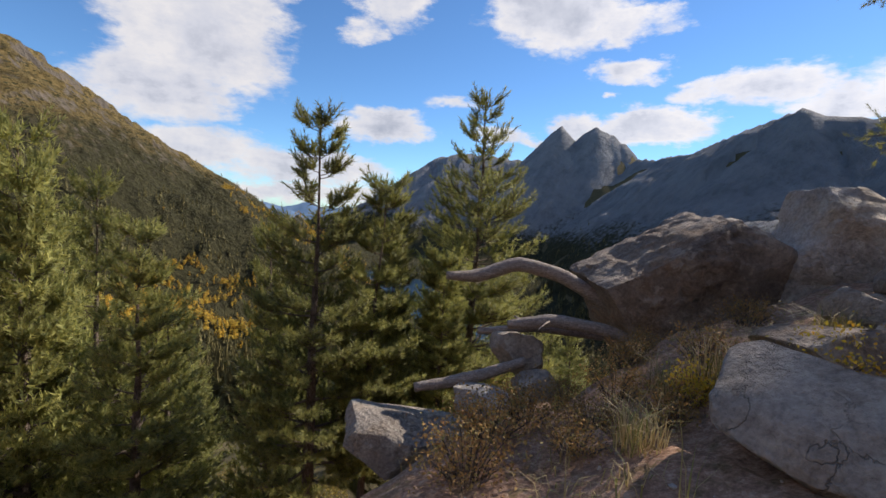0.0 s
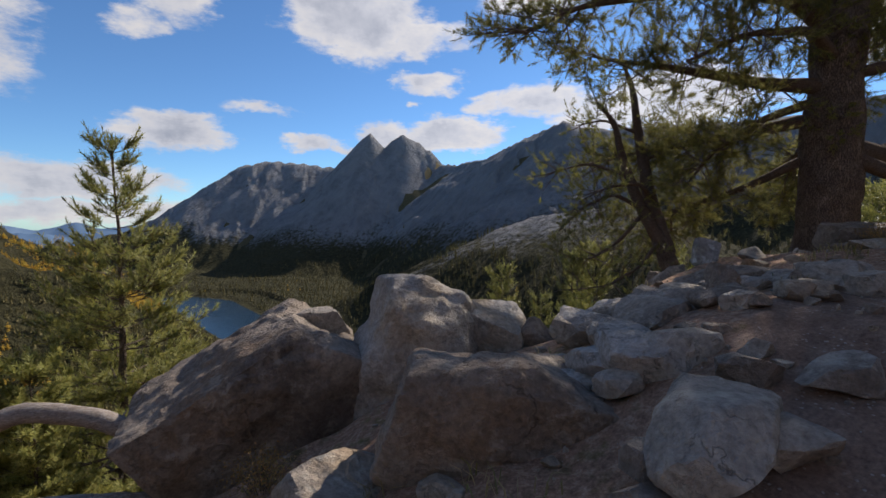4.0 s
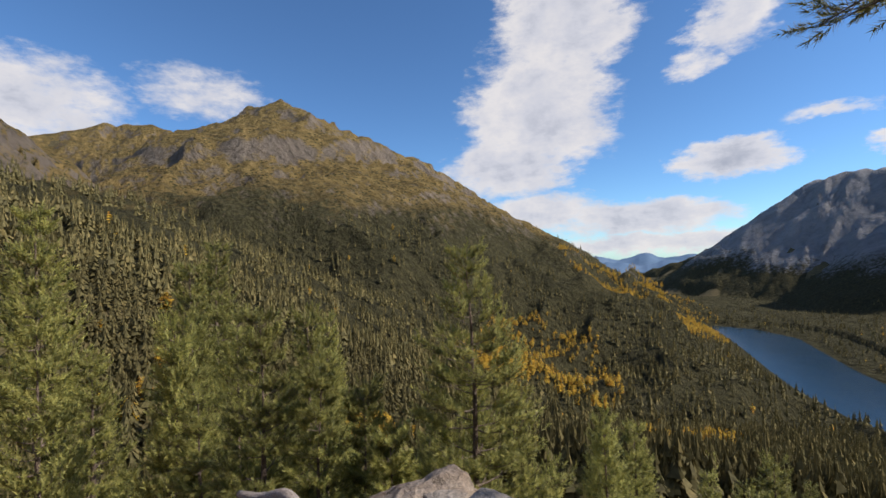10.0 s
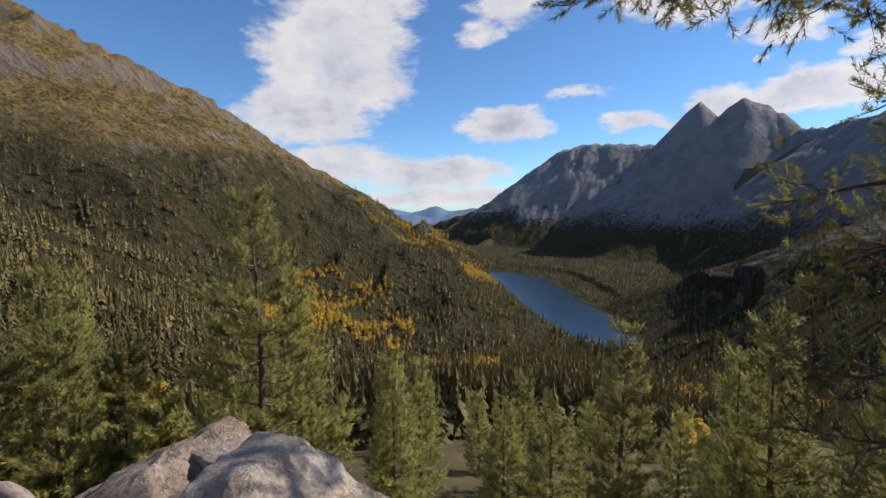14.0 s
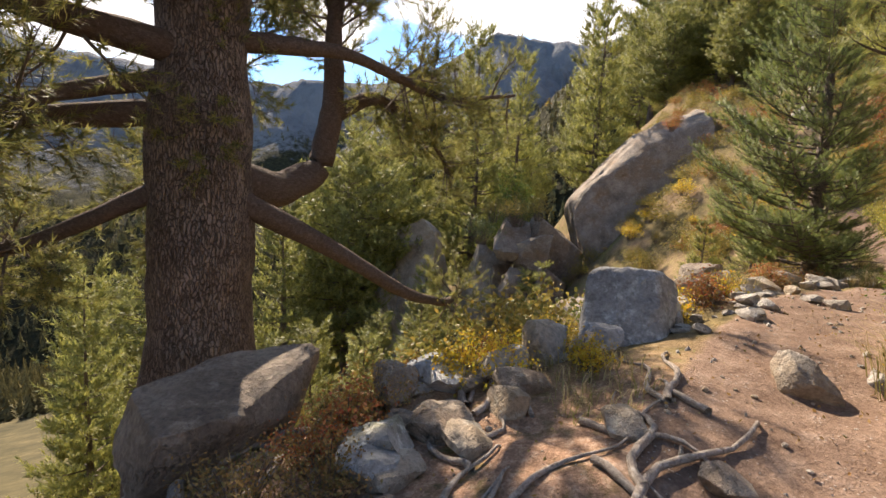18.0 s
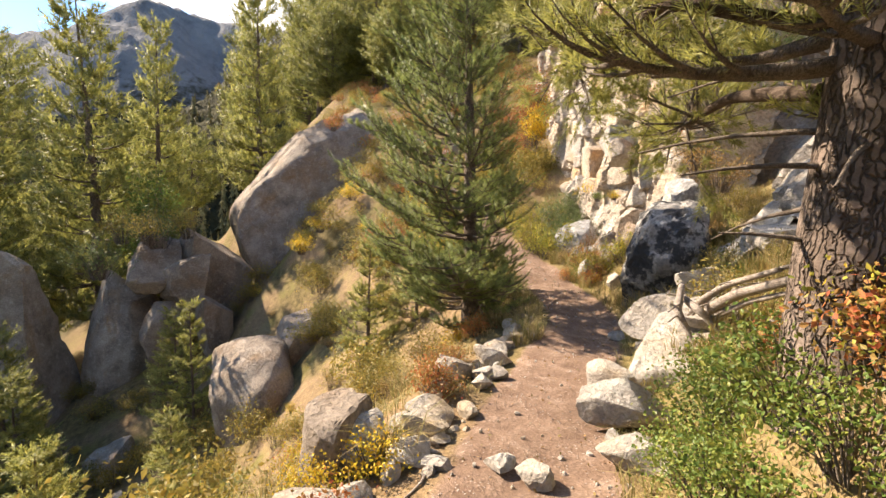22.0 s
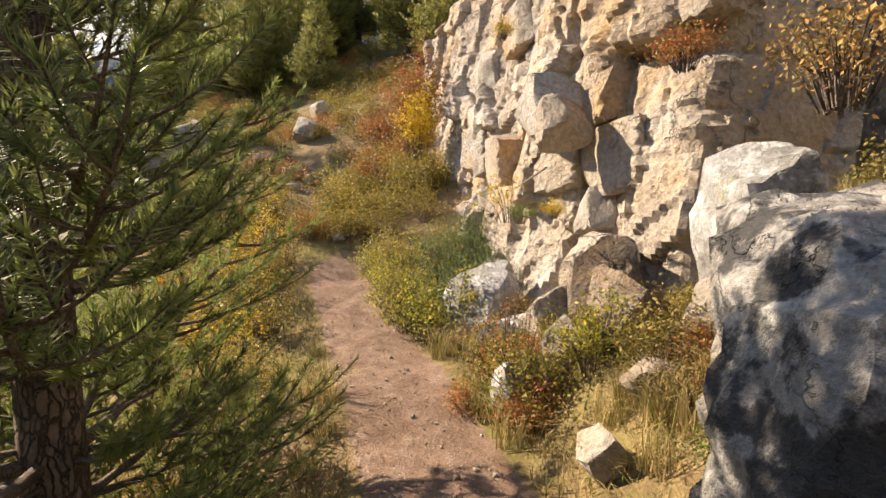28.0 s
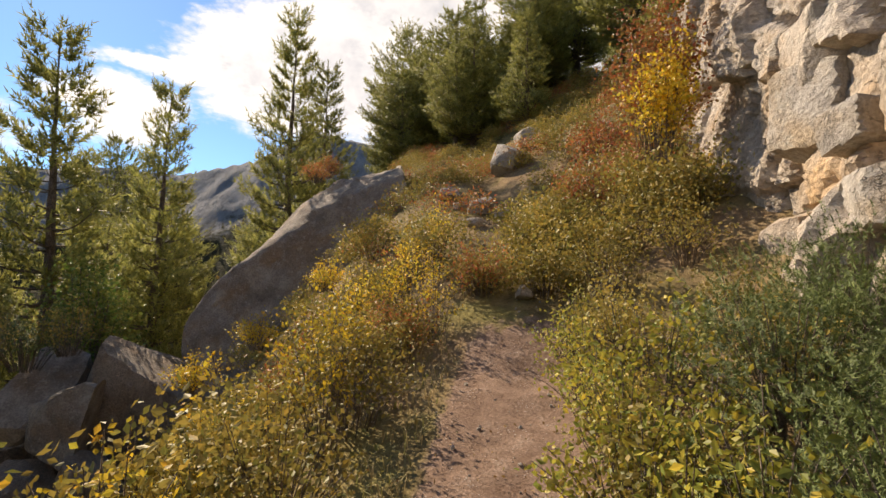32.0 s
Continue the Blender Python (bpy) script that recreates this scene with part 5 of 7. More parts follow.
for n, (x, y, z, a, b, c, w, m) in enumerate([(37.0, 8.5, -4.2, 4.6, 5.0, 13.0, 12, ROCK), (37.2, 5.0, -4.2, 3.6, 3.4, 12.4, -10, ROCK), (36.8, 3.6, -1.6, 2.0, 1.8, 3.8, 10, ROCK_DARK), (36.7, 10.6, -3.6, 2.5, 2.6, 6.4, 0, ROCK), (38.2, 1.6, 0.2, 5.5, 5.0, 5.5, 10, ROCK_DARK), (35.2, 1.9, 0.6, 2.4, 1.8, 2.6, 40, ROCK_DARK), (34.4, 0.8, -1.3, 2.2, 1.8, 2.9, 15, ROCK_DARK),
                                                  (34.6, 2.9, -1.6, 1.8, 1.8, 3.0, -20, ROCK_DARK), (36.5, 3.4, 1.2, 3.5, 2.6, 2.6, 0, ROCK_DARK), (30.0, 4.4, -4.6, 2.0, 1.8, 2.4, 30, ROCK), (28.6, -1.6, -0.8, 3.0, 2.6, 3.4, 20, ROCK_DARK), (27.6, 4.4, -5.2, 1.8, 1.6, 1.8, 0, ROCK)]):
    rock("boulder", (x, y, z), (a, b, c), m, "great grey boulder of the dark outcrop across the gully", yaw=w, seed=240 + n, boxy=0.6, cuts=8, group="gully boulders", rough=0.05)
for n, (x, y, a, w) in enumerate([(31.4, -8.5, 1.0, 0), (30.9, -8.8, 0.7, 30), (28.8, -8.5, 0.8, 10), (29.4, -8.9, 0.6, 0), (30.2, -8.0, 0.5, 70), (32.0, -8.1, 0.6, 20), (34.6, -10.2, 2.0, 10), (36.4, -11.6, 1.8, 50), (28.2, -9.4, 0.7, 0), (33.2, -8.0, 0.9, 0), (27.5, -8.4, 0.35, 0), (26.6, -7.7, 0.4, 0)]):
    rock("rock", (x, y, None), (a, a * 0.75, a * 0.6), ROCK_PALE, "white stone lying on the grassy slope", yaw=w, seed=260 + n, detail=3, boxy=0.5, group="stones on the slope", sink=0.2)


# ---- the cliff on the hill side ----
def cliff(name, line, foot, top, label, mat, seed, lean=0.12, step=0.11, blocky=0.55):
    """A rock wall along a line on the plan, broken into blocks and ledges."""
    line = np.asarray(line, float)
    seg = np.r_[0, np.cumsum(np.hypot(*np.diff(line, axis=0).T))]
    u = np.arange(0, seg[-1], step)
    v = np.arange(foot, top, step)
    U, V = [a.ravel() for a in np.meshgrid(u, v)]
    px, py = np.interp(U, seg, line[:, 0]), np.interp(U, seg, line[:, 1])
    tx, ty = np.gradient(np.interp(u, seg, line[:, 0]), step), np.gradient(np.interp(u, seg, line[:, 1]), step)
    tx, ty = np.tile(tx, len(v)), np.tile(ty, len(v))
    nx, ny = -ty, tx
    ln = np.hypot(nx, ny)
    nx, ny = nx / ln, ny / ln
    p = np.stack([U + 0.35 * (fbm(np.stack([U, V, V * 0], 1) / 0.8, 3, seed) - 0.5), V * 0.62, np.zeros_like(U)], 1)
    # blocks: the nearest of jittered cell centres sets how far each stands out, with open joints between
    out = np.zeros_like(U)
    for size, amp, joint in ((1.7, 0.72, 0.13), (0.8, 0.34, 0.05), (0.34, 0.1, 0.012)):
        q = np.stack([p[:, 0] + 0.28 * p[:, 1], p[:, 1] - 0.16 * p[:, 0]], 1) / size
        c = np.floor(q)
        best, second, val = np.full(len(q), 9e9), np.full(len(q), 9e9), np.zeros(len(q))
        zero = np.zeros(len(q))
        for dx in (-2, -1, 0, 1, 2):
            for dy in (-2, -1, 0, 1, 2):
                cx, cy = c[:, 0] + dx, c[:, 1] + dy
                ex = q[:, 0] - cx - 0.15 - 0.7 * _hash(cx, cy, zero, seed + 1)
                ey = q[:, 1] - cy - 0.15 - 0.7 * _hash(cx, cy, zero, seed + 2)
                d = 0.75 * np.maximum(np.abs(ex), np.abs(ey)) + 0.25 * np.hypot(ex, ey)
                near = d < best
                second = np.where(near, best, np.minimum(second, d))
                best = np.where(near, d, best)
                h = _hash(cx, cy, zero, seed + 5) - 0.5 + 0.7 * ey * (_hash(cx, cy, zero, seed + 6) - 0.65) + 0.7 * ex * (_hash(cx, cy, zero, seed + 7) - 0.5)
                val = np.where(near, h, val)
        out += amp * blocky * 1.3 * val - joint * (1 - smoothstep(second - best, 0.0, 0.08))
    out += (fbm(np.stack([U, V, U * 0], 1) / 2.4, 3, seed + 3) - 0.5) * 1.0 + (fbm(np.stack([U, V, U * 0], 1) / 0.25, 4, seed + 4) - 0.5) * 0.12 + (fbm(np.stack([U, V, U * 0], 1) / 0.1, 3, seed + 8, 0.6, True) - 0.6) * 0.05
    out -= lean * (V - foot)
    # it bends back into the hill at its top and its ends
    out -= 2.2 * smoothstep(V, top - 1.6, top) + 1.2 * smoothstep(np.maximum(0.9 - U, U - seg[-1] + 0.9), 0, 0.9)
    ob = mesh_object(name, np.stack([px + nx * out, py + ny * out, V], 1), grid_faces(len(u), len(v)), mat, smooth=False)
    return tagged(ob, label, "cliff")


cliff("cliff", [(17.9, -7.3), (19.6, -7.45), (21.2, -7.65), (23.2, -8.8), (25.7, -10.1), (29.0, -11.7), (31.2, -12.5), (35.0, -15.5)], 2.6, 13.0, "sunlit orange and grey granite cliff broken into blocks", CLIFF, 300, step=0.06)
cliff("cliff", [(10.5, -5.6), (13.6, -7.0), (16.0, -8.2), (19.5, -9.4)], 3.6, 14.5, "pale granite cliff above the grassy bank", CLIFF, 310, lean=0.3, step=0.14)
cliff("crag", [(12.8, -3.05), (14.4, -3.2), (15.9, -3.75), (17.0, -4.9), (17.9, -6.5)], 3.0, 9.0, "weathered pale rock slope above the grassy bank", ROCK_PALE, 330, lean=0.75, step=0.09, blocky=0.7)
rock("block", (20.75, -7.72, 6.12), (1.15, 0.9, 0.8), ROCK_PALE, "squared white block standing out of the cliff", yaw=-22, seed=320, boxy=0.88, cuts=4, rough=0.03, detail=4)
rock("block", (20.1, -7.4, 5.8), (0.5, 0.6, 0.7), CLIFF, "orange angular block in the cliff", yaw=-10, seed=321, boxy=0.8, cuts=4, detail=3)
rock("block", (19.6, -7.35, 4.3), (0.7, 0.6, 0.8), CLIFF, "orange-stained block at the cliff's foot", yaw=0, seed=323, boxy=0.75, cuts=5, detail=4)

pick = np.random.default_rng(36)
for n in range(26):
    x, z = pick.uniform(18.6, 24.6), pick.uniform(3.4, 8.4)
    y = np.interp(x, [17.9, 19.6, 21.2, 23.2, 25.7], [-7.3, -7.45, -7.65, -8.8, -10.1]) - 0.12 * (z - 2.6) - 0.22
    a = pick.uniform(0.45, 1.05)
    rock("block", (x, y, z), (a, 0.7, a * pick.uniform(0.6, 1.3)), (CLIFF, CLIFF, ROCK_PALE)[n % 3], "angular granite block jointed into the cliff face", yaw=pick.uniform(-38, -2), tilt=(pick.uniform(-6, 6), pick.uniform(-9, 9)), seed=340 + n, boxy=0.93, cuts=2, keep=1.0, rough=0.05, detail=4, group="cliff blocks")
for n, (x, y, a, c) in enumerate([(19.3, -6.45, 0.6, 0.6), (18.85, -6.75, 0.9, 1.0), (19.75, -6.65, 0.8, 0.9), (18.3, -6.0, 0.5, 0.4), (17.95, -6.4, 0.9, 0.9), (19.4, -7.1, 1.0, 1.2)]):
    rock("boulder", (x, y, None), (a, a * 0.85, c), (ROCK, ROCK_DARK)[n % 2], "weathered grey rock jutting from the bank below the cliff", yaw=n * 37, seed=380 + n, boxy=0.65, cuts=6, rough=0.1, sink=0.3, group="rocks below the cliff")

# rubble
pick = np.random.default_rng(17)
for n in range(125):
    x, y = pick.uniform(2.0, 9.0), 0
    y = np.interp(x, TRAIL[:, 0], TRAIL[:, 1]) + pick.uniform(-0.9, 2.6)
    a = 0.1 + 0.4 * pick.uniform(0, 1) ** 1.9
    rock("stone", (x, y, None), (a, a * pick.uniform(0.6, 0.9), a * pick.uniform(0.4, 0.7)), (ROCK, ROCK_DARK)[n % 2], "small angular granite stone on the path's edge", yaw=n * 37, seed=700 + n, detail=2, boxy=0.6, cuts=4, sink=0.25, group="rubble of the shelf", category="stone")
for n in range(95):
    u = pick.uniform(9.6, 13.2)
    k = int(u)
    p = TRAIL[k] + (TRAIL[k + 1] - TRAIL[k]) * (u - k)
    t = TRAIL[k + 1] - TRAIL[k]
    o = pick.choice([1, 1, 1, -1]) * pick.uniform(0.5, 1.1)
    x, y = p[0] - t[1] / np.hypot(t[0], t[1]) * o, p[1] + t[0] / np.hypot(t[0], t[1]) * o
    a = 0.06 + 0.3 * pick.uniform(0, 1) ** 2.2
    rock("stone", (x, y, None), (a, a * pick.uniform(0.6, 0.9), a * pick.uniform(0.45, 0.75)), ROCK_PALE, "small pale broken stone edging the path", yaw=n * 41, seed=860 + n, detail=2, boxy=0.6, cuts=4, sink=0.22, group="rubble edging the path", category="stone")

# ---- trees of the first half ----
def young_pine(tip, wide, seed, label, low=None, **kw):
    x, y, z = tip
    g = (ground_z(x, y) if low is None else low) - 0.15
    tall = z - g
    kw["start"] = max(kw.get("start", 0.1), 1 - 7.0 / tall)
    kw["whorls"] = max(12, int(2.9 * tall * (1 - kw["start"])))
    return pine("pine_tree", (x, y, g), tall, wide, label, seed=seed, **kw)


FINE = dict(per=7, sprays=8, count=36, needle=0.1, width=0.0085, spray=0.24, rise=0.42, gap=0.46)
young_pine((0.88, 10.28, 3.76), 4.2, 11, "young mountain pine with upswept branches below the path", trunk=0.10, start=0.16, **FINE)
young_pine((-1.78, 7.29, 2.64), 2.6, 12, "slender young pine on the slope below the path", trunk=0.085, start=0.2, **FINE)
young_pine((-1.01, 7.95, 1.78), 1.9, 13, "thin young pine beside a taller one", trunk=0.06, start=0.2, **FINE)
young_pine((-0.73, 8.87, 1.18), 1.5, 14, "small young pine on the slope", trunk=0.06, start=0.15, **FINE)
young_pine((-4.5, 7.3, 0.8), 2.3, 15, "young green pine on the slope below", trunk=0.09, start=0.1, **FINE)
young_pine((-6.6, 7.7, 1.2), 2.6, 16, "bushy green pine on the slope below", trunk=0.10, start=0.08, **FINE)
young_pine((0.3, 8.6, 0.63), 1.2, 17, "sparse little pine with bare lower twigs", trunk=0.05, start=0.35, dead=14, **FINE)
young_pine((7.93, 14.9, 0.45), 2.6, 18, "dark young pine below the rocks", trunk=0.09, start=0.1, mat=NEEDLE_DARK, **FINE)
SLOPE = [(-5.1, 9.1, 2.1, 2.6), (-6.7, 12.1, 0.5, 2.6), (0.2, 18.8, -1.9, 2.4), (-12.1, 7.3, 3.8, 3.2), (-14.6, 4.2, 4.9, 3.8), (-6.7, 7.8, 2.1, 2.4), (-3.3, 9.9, 0.7, 1.8), (1.1, 16.8, -1.3, 2.0), (4.9, 15.6, -2.4, 1.8), (-9.0, 10.5, 1.8, 2.8), (11.6, 15.5, 0.6, 2.6), (11.9, 18.6, -1.2, 2.8), (6.3, 11.7, -0.6, 2.2),
         (0.4, 21.9, -3.3, 2.5), (4.7, 17.5, -2.8, 2.0), (12.9, 21.0, -2.5, 3.0), (-10.0, 14.0, 1.5, 3.0), (-16.0, 12.0, 3.5, 3.4), (-18.0, 7.0, 6.0, 3.6), (-14.0, 18.0, 0.5, 3.2), (-6.0, 20.0, -2.5, 3.0), (-2.0, 26.0, -6.0, 3.0), (8.0, 27.0, -7.0, 3.0), (15.0, 27.0, -5.0, 3.2), (-20.0, 15.0, 4.5, 3.6), (-9.5, 5.5, 2.6, 2.6), (-22.0, 3.0, 8.0, 3.6), (14.5, 14.0, 1.5, 2.8), (17.0, 18.0, 1.0, 3.0), (20.0, 15.0, 1.0, 3.0), (18.5, 23.0, -2.0, 3.2)]
for n, (x, y, z, w) in enumerate(SLOPE):
    g = ground_z(x, y) - 0.2
    tall = min(max(3.2, z - g), 9.0)
    k = n % 5
    base = 6.0
    pine("pine_tree", (x, y, z - tall), base, 2.6, "green mountain pine on the slope below the path", seed=30 + k, key="slope%d" % k, yaw=n * 47, size=1.0 if n < 5 else tall / base, girth=w / 2.6 * 1.05, group="pines on the slope", trunk=0.09, start=0.1, whorls=19, per=6, sprays=6, count=20, needle=0.12, width=0.014, spray=0.3, rise=0.42, twigs=False)

# ---- the old pine and the twin pines beside it ----
def limb_tree(name, label, limbs, seed, spray=0.16, count=22, needle=0.07, width=0.006, mat=None, thick=24, more=1.3):
    """An old pine: trunk and limbs drawn line by line, with needles on the twigs of the outer limbs.
    limbs: (part name, places, radii, sides, twigs on it, from which share of it, how far they reach)."""
    rng = np.random.default_rng(seed)
    root = new(name)
    foot = Vector(limbs[0][1][0])
    root.location = foot
    bases, ways, wood = [], [], []
    for part_name, pts, radii, sides, twigs, since, reach in limbs:
        pts = np.asarray(pts, float) - np.array(foot)
        t = np.linspace(0, 1, len(pts))
        tt = np.linspace(0, 1, max(10, len(pts) * 6))
        # a rounded line through the places
        line = np.stack([np.interp(tt, t, pts[:, c]) for c in range(3)], 1)
        for _ in range(3):
            line[1:-1] = (line[:-2] + 2 * line[1:-1] + line[2:]) / 4
        if part_name:
            v, f = tube(line, radii, sides, radii[0] * 0.28, seed)
            mesh_object(part_name, v, f, BARK if radii[0] > 0.28 else LIMB, root)
        for _ in range(int(twigs * more)):
            a = rng.uniform(since, 1)
            c = np.array([np.interp(a, tt, line[:, k]) for k in range(3)])
            d = rng.normal(size=3)
            along = line[min(len(line) - 1, int(a * len(line)) + 1)] - line[max(0, int(a * len(line)) - 1)]
            along /= np.linalg.norm(along) + 1e-9
            d = d * 0.8 + along * 0.6 + [0, 0, 0.15]
            d /= np.linalg.norm(d)
            ln = reach * rng.uniform(0.5, 1.2)
            e = c + d * ln + [0, 0, -0.10 * ln]
            br = bezier(c, (c + e) / 2 + rng.normal(size=3) * 0.1 * ln, e, 5)
            wood.append(tube(br, [0.012 + 0.008 * ln, 0.004], 4))
            m = max(5, int(thick * ln))
            q = rng.uniform(0.3, 1, m)
            q[0] = 1
            pos = np.stack([np.interp(q, np.linspace(0, 1, 5), br[:, k]) for k in range(3)], 1)
            way = rng.normal(size=(m, 3)) * 0.6 + d * 0.7 + [0, 0, 0.35]
            off = way / np.linalg.norm(way, axis=1, keepdims=True) * rng.uniform(0.02, 0.28, (m, 1))
            bases.append(pos + off)
            ways.append(way)
            for p0, o in zip(pos[1:], off[1:]):
                wood.append(tube(np.stack([p0, p0 + o * 0.5, p0 + o]), [0.005, 0.003], 3))
    wv, wf = merge(wood)
    tagged(mesh_object("twigwork", wv, wf, TWIG, root), kind="stuff")
    nv, nf = needles(np.concatenate(bases), np.concatenate(ways), spray, count, needle, width, rng)
    tagged(mesh_object("crown", nv, nf, mat or NEEDLE_DARK, root, smooth=False), kind="stuff")
    return tagged(root, label, "pine tree")


PX, PY = 13.35, 6.25
old_pine = limb_tree("old_pine_tree", "massive old pine with deeply furrowed grey bark", [
    ("trunk", [(PX - 0.1, PY - 0.1, 0.5), (PX - 0.05, PY, 1.7), (PX, PY, 3.2), (PX + 0.02, PY, 4.6), (PX + 0.1, PY, 6.0), (PX + 0.2, PY + 0.1, 8.0), (PX + 0.1, PY + 0.2, 10.5), (PX, PY, 13.0)], [0.85, 0.58, 0.48, 0.46, 0.45, 0.41, 0.32, 0.08], 24, 93, 0.45, 1.3),
    ("limb", [(PX + 0.3, PY - 0.1, 4.0), (14.3, 5.95, 3.85), (15.1, 5.75, 4.15), (15.1, 5.55, 5.0), (14.9, 5.5, 6.2), (15.3, 5.3, 7.6)], [0.26, 0.22, 0.18, 0.15, 0.1, 0.03], 12, 24, 0.7, 0.9),
    ("limb", [(15.1, 5.6, 4.9), (15.7, 5.2, 5.3), (16.6, 4.6, 5.0), (17.3, 4.2, 4.2)], [0.13, 0.1, 0.05, 0.02], 8, 24, 0.3, 0.8),
    ("limb", [(PX + 0.2, PY - 0.3, 5.4), (14.6, 5.2, 5.6), (16.0, 4.2, 5.3), (17.0, 3.2, 5.6)], [0.12, 0.08, 0.05, 0.02], 8, 21, 0.4, 0.9),
    ("limb", [(PX + 0.1, PY - 0.4, 3.75), (14.2, 5.1, 3.2), (15.0, 4.4, 2.55), (15.7, 3.95, 2.3), (16.6, 3.8, 2.35)], [0.14, 0.11, 0.08, 0.06, 0.025], 10, 7, 0.75, 0.8),
    ("limb", [(PX - 0.2, PY + 0.1, 5.2), (12.2, 6.7, 5.2), (10.6, 7.4, 5.5), (9.0, 8.0, 5.7)], [0.16, 0.12, 0.07, 0.02], 8, 30, 0.25, 0.9),
    ("limb", [(PX - 0.3, PY, 6.2), (12.0, 6.3, 6.6), (10.2, 6.6, 6.5), (8.2, 7.2, 6.2), (7.4, 7.8, 5.8)], [0.15, 0.12, 0.08, 0.05, 0.02], 8, 36, 0.25, 0.9),
    ("limb", [(PX - 0.2, PY + 0.3, 4.6), (12.4, 7.6, 4.4), (11.9, 8.9, 4.3), (11.4, 10.2, 4.2)], [0.13, 0.1, 0.06, 0.02], 8, 37, 0.3, 1.0),
    ("limb", [(PX - 0.2, PY + 0.2, 3.9), (12.6, 7.4, 3.3), (12.4, 8.8, 2.9), (12.0, 9.8, 2.6)], [0.1, 0.07, 0.05, 0.02], 8, 34, 0.35, 0.9),
    ("limb", [(PX, PY - 0.3, 7.0), (12.6, 5.0, 7.6), (11.4, 4.6, 7.8), (9.6, 5.0, 7.4)], [0.13, 0.1, 0.06, 0.02], 8, 30, 0.3, 0.9),
    ("limb", [(PX, PY, 7.6), (14.6, 6.8, 8.0), (16.2, 7.2, 7.8), (17.4, 7.4, 7.2)], [0.13, 0.09, 0.05, 0.02], 8, 37, 0.3, 1.0),
    ("limb", [(PX - 0.3, PY - 0.1, 5.7), (12.0, 5.9, 5.9), (10.6, 6.1, 5.7), (9.6, 6.4, 5.2)], [0.12, 0.09, 0.05, 0.02], 8, 22, 0.3, 0.9),
    ("limb", [(PX - 0.3, PY + 0.2, 4.9), (12.3, 6.9, 4.6), (11.6, 7.4, 4.0), (11.2, 7.6, 3.4)], [0.1, 0.07, 0.04, 0.015], 8, 34, 0.35, 0.8),
    ("limb", [(PX + 0.1, PY + 0.4, 4.4), (14.4, 7.4, 4.2), (15.6, 8.4, 3.6), (16.6, 9.0, 3.0)], [0.1, 0.07, 0.05, 0.02], 8, 40, 0.3, 1.0),
    ("limb", [(PX - 0.3, PY - 0.1, 6.9), (11.6, 5.8, 7.2), (10.0, 5.7, 7.0), (8.6, 5.9, 6.6)], [0.12, 0.09, 0.05, 0.02], 8, 40, 0.25, 0.95),
    ("limb", [(PX, PY - 0.2, 8.8), (14.2, 5.0, 9.2), (15.0, 3.8, 9.0)], [0.1, 0.06, 0.02], 8, 27, 0.3, 1.0),
    ("limb", [(PX - 0.2, PY + 0.1, 9.4), (11.8, 6.8, 9.8), (10.2, 7.2, 9.4)], [0.1, 0.06, 0.02], 8, 34, 0.3, 1.0),
], 71, count=46, needle=0.085, width=0.0048, spray=0.2, more=1.35, thick=22)

